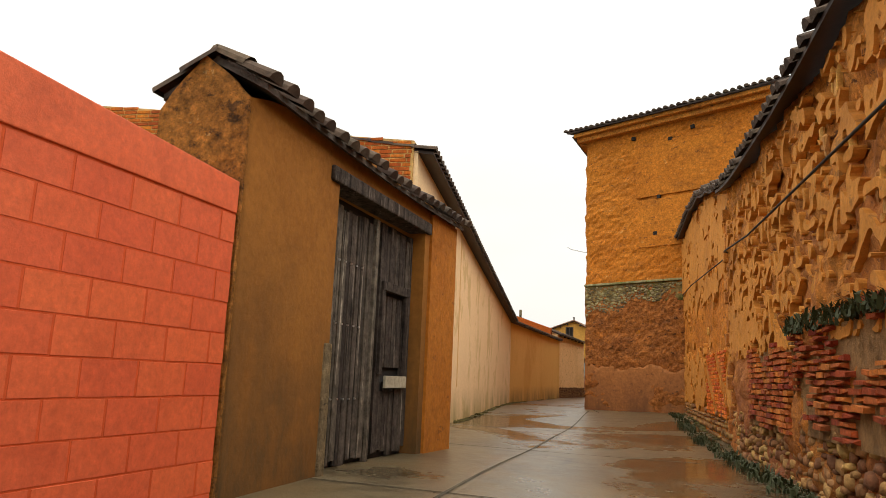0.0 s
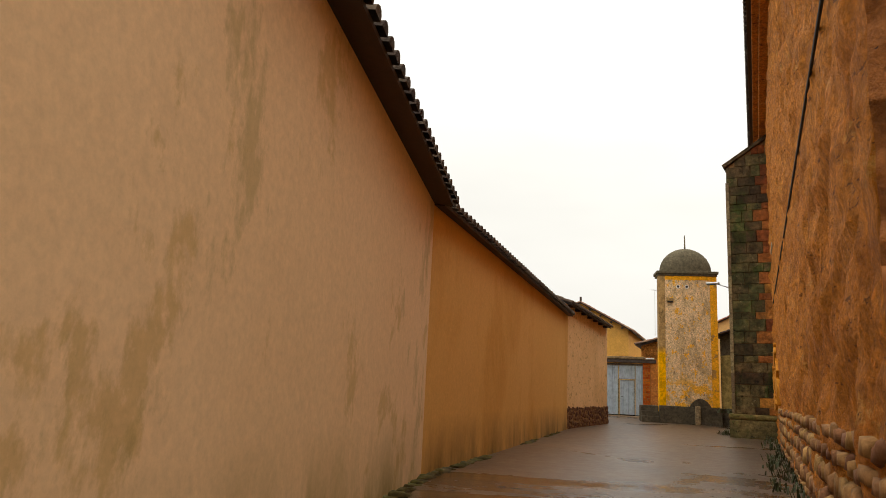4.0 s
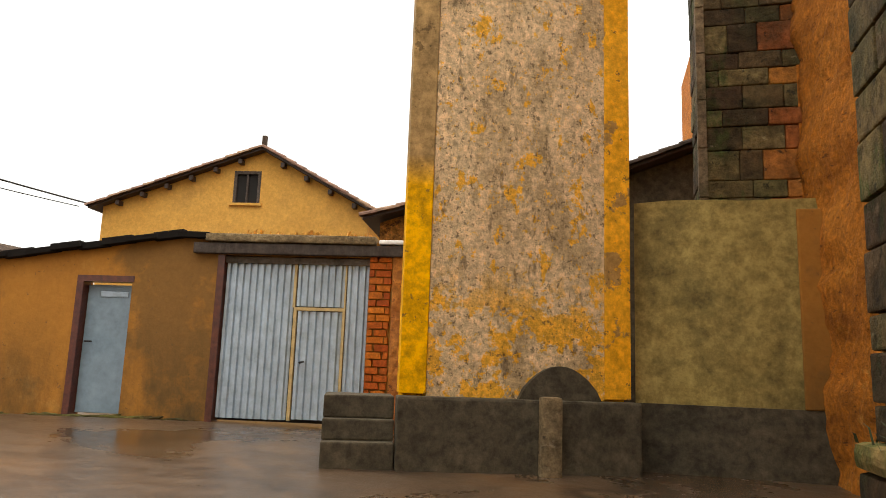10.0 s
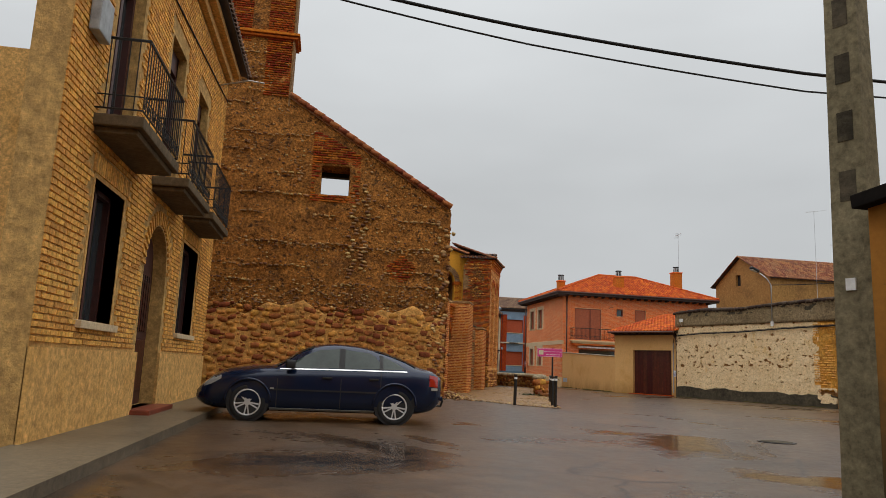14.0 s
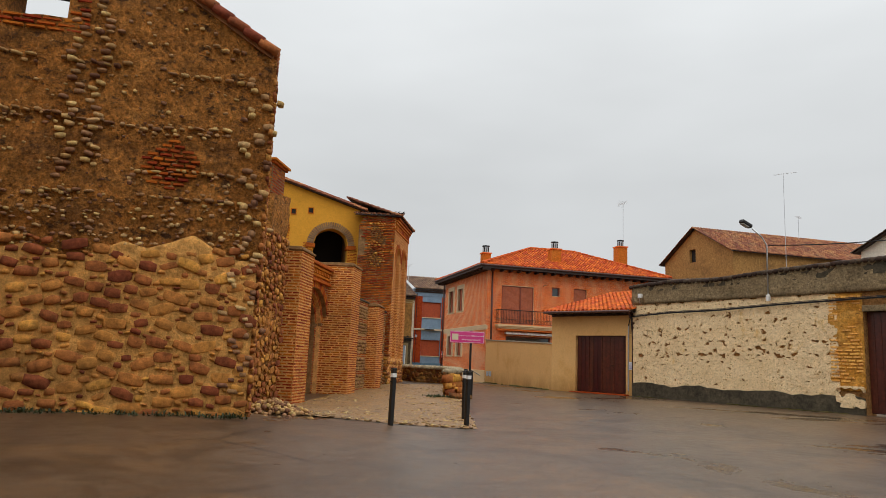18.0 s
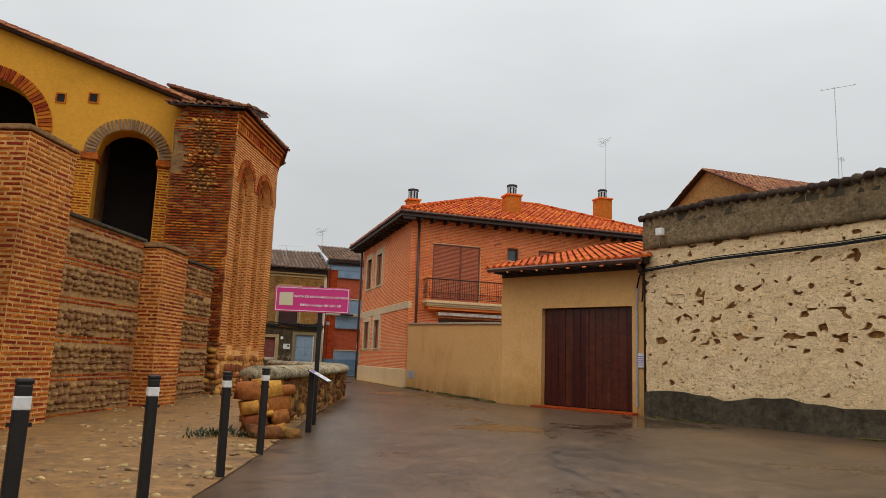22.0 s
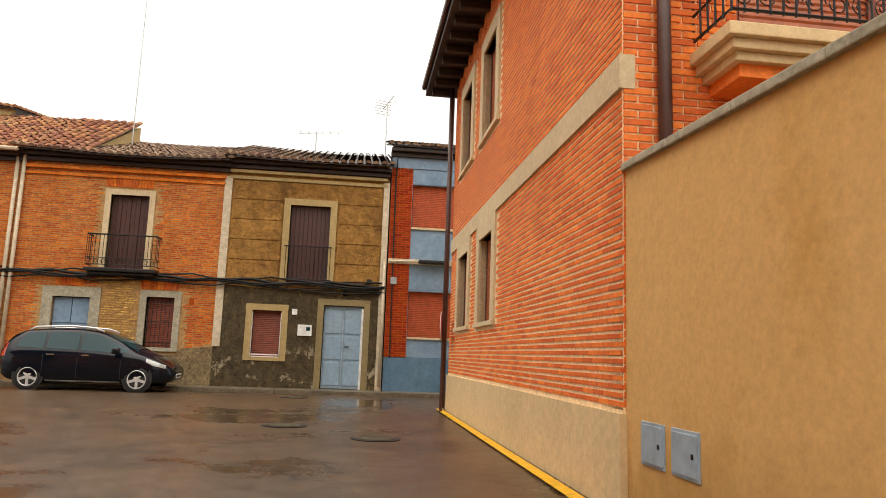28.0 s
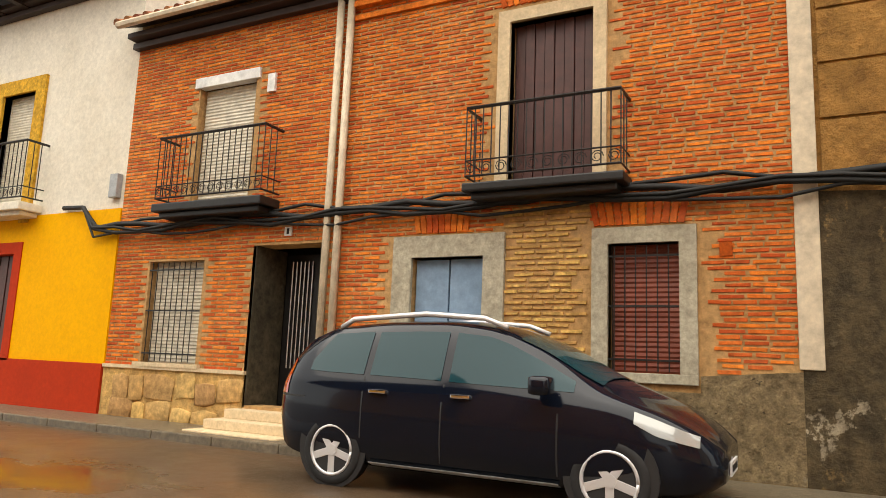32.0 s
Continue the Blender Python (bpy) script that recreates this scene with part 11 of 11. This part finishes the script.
def terrace():
    # white and yellow corner house
    o = thing("white_yellow_house", TM, "house with white upper floor, yellow ground floor and rust-red plinth", "house")
    holes = [(2.25, 3.2, 3.4, 5.55), (0.4, 3.2, 0.85, 2.65)]
    u0, u1 = -4.0, 5.75
    body(o, u0, u1, 7.42, holes, "facade_white")
    part("yellow_front", slab(u1 - u0, 3.25, 0.03, [(0.4 - u0, 3.2 - u0, 0.8, 2.65)], 0.8, -0.03), "facade_yellow", o, "deep yellow painted ground floor").matrix_basis = TX((u0, 0, 0))
    part("plinth", boxes((u0, u1 - 0.02, -0.05, 0.0, -0.3, 0.84)), "facade_rust", o, "rust-red plinth")
    w = filled_window(o, 2.25, 3.2, 3.4, 5.55, 0.26, "stucco_yellow", "shutter_cream", "balcony door with a yellow surround", sill=False)
    filled_window(o, 0.4, 3.2, 0.9, 2.6, 0.2, "facade_rust", "shutter_brown", "dark shop window with a red surround")
    balcony(o, 1.9, 3.75, 3.42, 0.42, 1.05, "facade_white", 0.14)
    sag_roof(o, u0 - 0.2, u1 + 0.1, 7.35, 1.5, 5.0, "tile_old", 2, 0.0, 0.6)
    for k in range(14):
        part("rafter_end", boxes((u0 + 0.35 + 0.7 * k, u0 + 0.47 + 0.7 * k, -0.55, 0.0, 7.16, 7.3)), "wood_eave", o)
    part("cable_box", boxes((5.5, 5.68, -0.1, 0.0, 3.42, 3.8), bevel=0.01), "pipe_grey", o)
    # newer brick house
    o = thing("brick_house_with_porch", TM, "orange brick house with a recessed porch and small balcony", "house")
    holes = [(8.55, 9.65, 0.4, 2.55), (6.5, 7.6, 0.9, 2.38), (7.2, 8.3, 3.2, 5.12)]
    body(o, 5.75, 9.86, 6.27, holes, "mortar_pale")
    keep = lambda p, q, c, d: c > 0.82 and d < 6.0 and not any(q + 5.75 > h[0] - 0.01 and p + 5.75 < h[1] + 0.01 and d > h[2] - 0.01 and c < h[3] + 0.01 for h in holes)
    rows = brick_field(4.1, 6.0, 0.24, 0.056, 0.017, 0.009, keep, 0.02, seed=201)
    lay_bricks(o, rows, "brick_old_near", "brick_old", lambda u, z: z < 2.2, "brick", 150, 0.003, 0.004, m=TX((5.75, 0, 0)), seed=201)
    rows = coursed_stones(5.8, 8.45, 0.0, 0.80, 0.42, 0.30, 202, bulge=0.03, gap=0.02, loose=0.4)
    part("plinth", boxes((5.75, 8.52, -0.02, 0.0, -0.3, 0.80)), "mortar_tan", o)
    lay_stones(o, rows, "plinth_slab", "plinth_slab", lambda u, z: True, "plinth_stone", 40, 202, 0.75, m=TX((0, -0.025, 0)))
    part("plinth_cap", boxes((5.75, 8.55, -0.05, 0.02, 0.80, 0.85)), "stone_trim", o)
    dr = part("door", boxes((8.6, 9.62, 0.62, 0.68, 0.4, 2.5)), "iron_black", o, "black iron and glass front door standing in the porch")
    for k in range(6):
        part("bar", tube(bmesh.new(), [(8.72 + 0.07 * k, 0.60, 0.9), (8.72 + 0.07 * k, 0.60, 2.4)], 0.01, 5), "steel", dr)
    # sides nearly black: the porch's shade put into their colour
    part("porch_side", boxes((8.5, 8.56, 0.0, 0.65, 0.38, 2.55), (9.64, 9.70, 0.0, 0.65, 0.38, 2.55)), "cement_dark", o)
    for k, (ua, d) in enumerate(((8.25, 0.75), (8.35, 0.5), (8.45, 0.25))):
        part("step", boxes((ua, 9.75, -d, 0.6, 0.12 * k - 0.05 * (k == 0), 0.12 * (k + 1)), bevel=0.012), "stone_trim", o, "pale stone door step")
    filled_window(o, 6.5, 7.6, 0.9, 2.38, 0.0, "stone_trim", "shutter_cream", "barred window with a cream shutter", True)
    part("window_sill", boxes((6.4, 7.7, -0.06, 0.1, 0.84, 0.9)), "stone_trim", o)
    filled_window(o, 7.2, 8.3, 3.2, 5.0, 0.0, "stone_trim", "shutter_cream", "balcony door with a cream roller shutter")
    part("shutter_box", boxes((7.12, 8.38, -0.04, 0.1, 5.0, 5.16), bevel=0.008), "white_paint", o)
    balcony(o, 6.86, 8.90, 3.16, 0.40, 0.98, "iron_black", 0.12, 0.10)
    number_plate_bar(o, 9.1, 2.72)
    part("meter", boxes((8.55, 8.68, -0.05, 0.0, 4.75, 5.02)), "white_paint", o)
    sag_roof(o, 5.7, 9.9, 6.14, 2.15, 4.3, "tile_mix", 12, 0.02, 0.4)
    part("gutter", tube(bmesh.new(), [(5.7, -0.42, 6.12), (9.9, -0.42, 6.1)], 0.06, 7), "pipe_cream", o)
    part("rear_gable", slab(6.0, [(0, 9.1), (6.0, 8.62)], 0.3, z0=5.0), "facade_tan", o, "tan plastered gable of the house behind").matrix_basis = TX((1.6, 3.7, 0))
    tiled_roof(o, 6.3, 3.0, 0.5, TX((1.5, 3.55, 8.98)) @ pose(0, 0, 0, 0, 4.6, 0), "tile_mix", "wood_eave", seed=14)
    for uu in (9.78, 9.95):
        part("downpipe", tube(bmesh.new(), [(uu, -0.09, 6.1), (uu, -0.09, 0.1)], 0.05, 8), "pipe_cream", o, "cream downpipe", smooth=True)
    # old brick house
    o = thing("old_brick_house", TM, "old brick house with grey window surrounds and an iron balcony", "house")
    holes = [(11.03, 11.97, 0.8, 2.3), (13.4, 14.12, 1.05, 2.38), (12.23, 13.23, 3.05, 5.1)]
    body(o, 9.95, 15.2, 6.3, holes, "mortar_pale")
    fr = [(10.72, 12.14, 0.7, 2.56), (13.22, 14.3, 0.9, 2.55), (12.08, 13.38, 3.0, 5.28)]

    def k2(p, q, c, d, pale=False):
        a, b = p + 9.95, q + 9.95
        lim = 0.3 if a < 13.0 else 1.1 + 0.1 * math.sin(a * 3)
        if c < lim or any(b > h[0] and a < h[1] and d > h[2] and c < h[3] for h in fr):
            return False
        mid = (a + b) / 2
        return (12.14 < mid < 13.22 and c < 2.8 and c > 0.9) == pale

    lay_bricks(o, brick_field(5.25, 5.85, 0.24, 0.056, 0.018, 0.010, lambda *q: k2(*q), 0.07, seed=203), "brick_old_near", "brick_old", lambda u, z: 1.0 < z < 2.5, "brick", 180, 0.005, 0.005, m=TX((9.95, 0, 0)), seed=203)
    lay_bricks(o, brick_field(5.25, 2.8, 0.25, 0.062, 0.017, 0.018, lambda *q: k2(*q, pale=True), 0.07, seed=204), "brick_yellow_near", "brick_yellow_near", lambda u, z: True, "pale_brick", 160, 0.005, 0.006, m=TX((9.95, 0, 0)), seed=204)
    part("cement_patch", slab(2.35, [(0, 1.0), (0.5, 1.2), (1.2, 1.02), (2.35, 1.12)], 0.03, [(0.4, 1.46, 0.88, 1.5)], -0.3, -0.03), "cement_grey", o, "rough grey cement at the foot").matrix_basis = TX((12.85, 0, 0))
    wn = filled_window(o, 11.03, 11.97, 0.8, 2.3, 0.26, "stone_grey", None, "window with grey-blue wooden shutters")
    part("shutter_leaf", boxes((11.05, 11.49, 0.06, 0.11, 0.82, 2.28), bevel=0.008), "paint_blue_grey", wn)
    part("shutter_leaf", boxes((11.51, 11.95, 0.06, 0.11, 0.82, 2.28), bevel=0.008), "paint_blue_grey", wn)
    part("glazing_bar", boxes((11.05, 11.95, 0.04, 0.06, 1.62, 1.66)), "paint_blue_grey", wn)
    filled_window(o, 13.4, 14.12, 1.05, 2.38, 0.17, "stone_grey", "shutter_red", "barred window with a brown shutter", True)
    filled_window(o, 12.23, 13.23, 3.05, 5.1, 0.15, "stone_trim", "shutter_brown", "balcony door with brown boarded shutters", sill=False)
    balcony(o, 11.84, 13.65, 3.07, 0.42, 0.88, "iron_black", 0.10, 0.10)
    sm = {"w": 0.07}
    for uu, zz, n in ((11.45, 2.60, 9), (12.73, 5.32, 15), (13.75, 2.58, 12)):
        for k in range(n):
            b = part("soldier_brick", boxes((-0.032, 0.032, -0.024, 0.0, 0.0, 0.25)), "brick_old_near", o)
            b.matrix_basis = TX((uu + (k - n / 2) * 0.078, 0, zz)) @ pose(0, 0, 0, 0, (k - n / 2) * 2.2, 0)
    part("vent", boxes((14.5, 14.62, -0.025, 0.0, 2.22, 2.36)), "brick_dark", o)
    part("cornice", boxes((9.95, 15.2, -0.05, 0.0, 5.55, 5.62), (9.95, 15.2, -0.10, 0.0, 5.72, 5.80)), "brick_old", o)
    part("pilaster_strip", boxes((15.17, 15.38, -0.05, 0.0, 1.14, 5.8), bevel=0.01), "pipe_cream", o, "pale painted strip between the houses")
    sag_roof(o, 9.8, 15.35, 6.2, 1.75, 5.2, "tile_old", 21, 0.08, 0.45)
    tiled_roof(o, 1.75, 4.3, 2.15, TX((9.8, -0.40, 6.17)), "tile_mix", "wood_eave", seed=31, jitter=0.014)
    part("roof_gable", slab(4.3, [(0, 6.2), (4.3, 8.25)], 0.15, z0=6.1), "facade_tan", o).matrix_basis = TX((11.52, -0.2, 0)) @ pose(0, 0, 0, 0, 0, 90)
    # grey mud house
    o = thing("grey_rendered_house", TM, "mud-rendered house with a brown balcony door and blue front door", "house")
    holes = [(17.0, 18.1, 2.95, 5.1), (16.17, 16.95, 0.9, 2.15), (18.07, 19.16, 0.1, 2.36)]
    body(o, 15.2, 19.7, 6.43, holes, "facade_mud")
    # large mud blocks of the upper floor
    rng = random.Random(19)
    for r in range(6):
        z = 2.95 + 0.56 * r
        for seg in ((15.42, 16.78), (18.32, 19.5)) if z < 4.9 else ((15.42, 17.3), (17.33, 19.5)):
            part("mud_block", boxes((seg[0], seg[1], -0.018 - rng.uniform(0, 0.012), 0.0, z + 0.012, z + 0.545), bevel=0.008), "facade_mud", o)
    part("cement_front", slab(4.46, [(0, 2.82), (1.7, 2.72), (4.46, 2.86)], 0.03, [(0.97, 1.75, 0.9, 2.15), (2.87, 3.96, 0.1, 2.36)], -0.3, -0.03), "cement_front", o, "dark grey cement render").matrix_basis = TX((15.2, 0, 0))
    filled_window(o, 17.0, 18.1, 2.98, 5.1, 0.18, "facade_tan", "shutter_brown", "balcony door with a brown slatted blind", sill=False)
    b = part("window_rail", tube(bmesh.new(), [(16.9, -0.06, 3.95), (18.2, -0.06, 3.95)], 0.016, 6), "iron_black", o, "flat iron rail")
    for k in range(12):
        part("bar", tube(bmesh.new(), [(16.95 + 0.11 * k, -0.06, 3.02), (16.95 + 0.11 * k, -0.06, 3.95)], 0.008, 5), "iron_black", b)
    part("rail_foot", tube(bmesh.new(), [(16.9, -0.06, 3.04), (18.2, -0.06, 3.04)], 0.012, 6), "iron_black", b)
    filled_window(o, 16.17, 16.95, 0.9, 2.15, 0.17, "facade_tan", "shutter_red", "window with a reddish brown blind and white grille")
    part("window_guard", boxes((16.17, 16.95, -0.02, 0.0, 0.95, 0.98), (16.17, 16.95, -0.02, 0.0, 0.90, 0.92), (16.17, 16.19, -0.02, 0.0, 0.9, 2.1), (16.93, 16.95, -0.02, 0.0, 0.9, 2.1)), "white_paint", o)
    d = part("door", boxes((18.09, 19.14, 0.06, 0.12, 0.12, 2.34)), "door_blue", o, "grey-blue metal double door")
    for k in range(2):
        for zz, h in ((0.2, 0.62), (0.9, 0.62), (1.6, 0.62)):
            part("door_panel", boxes((18.13 + 0.53 * k, 18.58 + 0.53 * k, 0.04, 0.07, zz, zz + h), bevel=0.012), "door_blue", d)
    part("handle", tube(bmesh.new(), [(18.68, 0.03, 1.25), (18.8, 0.02, 1.25)], 0.014, 6), "iron_black", d)
    part("meeting_bar", boxes((18.60, 18.63, 0.03, 0.08, 0.12, 2.34)), "zinc", d)
    part("door_surround", surround(18.07, 19.16, 0.0, 2.36, 0.17, -0.045, 0.1), "facade_tan2", o)
    part("door_edge", boxes((19.10, 19.16, -0.01, 0.06, 0.1, 2.3)), "white_paint", o)
    mb = part("mail_box", boxes((17.4, 17.78, -0.07, 0.0, 1.5, 1.8), bevel=0.01), "white_paint", o, "white meter box")
    part("box_window", boxes((17.63, 17.73, -0.075, -0.07, 1.64, 1.74)), "car_glass", mb)
    part("bell_box", boxes((17.22, 17.36, -0.05, 0.0, 2.06, 2.22), bevel=0.01), "white_paint", o)
    number_plate_bar(o, 18.62, 2.70)
    part("black_box", boxes((19.2, 19.33, -0.07, 0.0, 2.98, 3.12)), "iron_black", o)
    part("corner_strip", boxes((19.55, 19.72, -0.05, 0.0, 0.1, 5.9), bevel=0.01), "pipe_cream", o)
    part("downpipe", tube(bmesh.new(), [(19.66, -0.10, 3.6), (19.66, -0.10, 0.2)], 0.04, 7), "pipe_cream", o, smooth=True)
    part("cornice", boxes((15.3, 19.65, -0.06, 0.0, 5.75, 5.84), (15.3, 19.65, -0.12, 0.0, 5.92, 6.0)), "facade_tan", o)
    sag_roof(o, 15.2, 19.75, 6.34, 1.7, 5.2, "tile_old", 22, 0.05, 0.42)
    # blue and red-brick building
    o = thing("blue_brick_building", TM, "red brick building with pale blue painted bands and rust shutters", "house")
    holes = [(20.37, 21.97, 4.66, 5.9), (20.37, 21.97, 1.58, 2.85)]
    body(o, 19.76, 26.0, 7.03, holes, "paint_blue_grey")
    for ua, ub in ((19.76, 20.36), (22.0, 22.6)):
        part("brick_pier", boxes((ua, ub, -0.03, 0.0, 1.02, 6.3)), "mortar_red", o)
        lay_bricks(o, brick_field(ub - ua, 5.28, 0.24, 0.066, 0.014, 0.012, lambda *q: True, 0.03, seed=205), "brick_dark", "brick_dark", None, "brick", m=TX((ua, -0.03, 1.02)))
    for ua, ub, za, zb in ((19.78, 22.6, 6.36, 6.9), (20.36, 22.0, 5.92, 6.34), (20.36, 22.0, 3.75, 4.62), (20.36, 22.0, 2.9, 3.6), (19.78, 22.6, -0.2, 1.0), (20.36, 22.0, 1.02, 1.54), (22.62, 26.0, -0.2, 6.9)):
        part("blue_panel", boxes((ua + 0.005, ub - 0.005, -0.012 if ua > 20 else -0.035, 0.0, za, zb), bevel=0.004), "paint_blue_deep" if za < 0.6 else "paint_blue_grey", o)
    part("string_course", boxes((19.76, 22.6, -0.09, 0.0, 3.6, 3.74), bevel=0.01), "pipe_cream", o)
    for h in holes:
        filled_window(o, *h, 0.0, "paint_blue_grey", "shutter_rust", "wide window with a rust-red roller shutter")
        part("window_sill", boxes((h[0], h[1], -0.06, 0.1, h[2] - 0.06, h[2]), bevel=0.006), "stone_trim", o)
    sag_roof(o, 19.7, 26.2, 6.98, 1.5, 5.0, "tile_old", 23, 0.0, 0.3)
    part("cable_box", boxes((19.85, 20.02, -0.12, -0.03, 3.02, 3.22), bevel=0.01), "pipe_grey", o)
    part("conduit", tube(bmesh.new(), [(19.9, -0.08, 6.6), (19.88, -0.08, 5.9), (19.9, -0.07, 3.2), (19.92, -0.07, 1.0)], 0.02, 6), "cable_black", o)
    part("arm", tube(bmesh.new(), [(19.8, -0.1, 3.66), (22.4, -0.3, 3.70)], 0.025, 6), "pipe_cream", o)
    part("lamp_head", boxes((20.6, 21.4, -0.28, -0.1, 3.62, 3.72), bevel=0.03), "iron_black", o)


terrace()
for k, (zz, r, dy) in enumerate(((2.93, 0.040, 0.10), (2.86, 0.032, 0.13), (2.99, 0.024, 0.09), (2.80, 0.020, 0.12), (2.90, 0.024, 0.15))):
    pts = []
    for i in range(29):
        u = 5.3 + 14.4 * i / 28
        pts.append(TM @ Vector((u, -dy, zz + 0.05 * math.sin(i * 1.3 + k * 2) + 0.02 * math.sin(i * 3.1 + k))))
    pts = [TM @ Vector((4.4, -0.06, 3.32)), TM @ Vector((4.9, -0.07, 3.3))] + pts
    wire("cable", pts, r, "bundle of black cables along the terrace fronts")
wire("cable", [TM @ Vector((15.6, -0.1, 2.86)), TM @ Vector((19.6, -0.1, 2.72))], 0.02, "loose black cable on the house front", sag=0.08)
antenna(-89.5, 59.75, 7.2, 6.2, 30, boom=0.8)
antenna(-89.2, 65.4, 6.9, 1.1, 80, boom=1.4)
antenna(-89.2, 67.6, 7.2, 1.9, 20, boom=0.9, kind=1)
dish = thing("satellite_dish", pose(-90.4, 54.1, 8.85, 0, 0, 100), "grey satellite dish on the roof", "dish")
bm = bmesh.new()
disc(bm, (0, 0, 0.3), 0.25, 0.05, 20)
part("bowl", bm, "pipe_grey", dish)
part("arm", tube(bmesh.new(), [(0, 0.05, -0.6), (0, 0.05, 0.3), (0, -0.3, 0.2)], 0.02, 5), "steel", dish)

# pavement before the terrace
pv = thing("pavement", Matrix.Identity(4), "wet concrete pavement with a stone kerb before the terrace", "pavement", kind="structure")
part("paving", boxes((-86.85, -86.0, 42, 76, -0.2, 0.10)), "kerb_stone", pv)
for k in range(34):
    part("kerb", boxes((-86.0, -85.86, 42 + k, 42.99 + k, -0.2, 0.105), bevel=0.015), "kerb_stone", pv)
strip("yellow_line", [(-85.7, 46.0), (-85.7, 52.3)], 0.12, "paint_line", "yellow line along the kerb", "road marking", 0.022)
for x, y in ((-84.5, 65.6), (-78.0, 66.0), (-32.5, 59.5), (-76.6, 67.3)):
    mh = thing("manhole_cover", TX((x, y, ground_z(x, y))), "dark iron manhole cover set in the wet road", "manhole cover", group="manhole covers")
    bm = bmesh.new()
    disc(bm, (0, 0, -0.03), 0.33, 0.042, 24, "z")
    part("ring", bm, "iron_black", mh)
    bm = bmesh.new()
    disc(bm, (0, 0, -0.03), 0.27, 0.047, 24, "z")
    part("lid", bm, "cement_dark", mh)
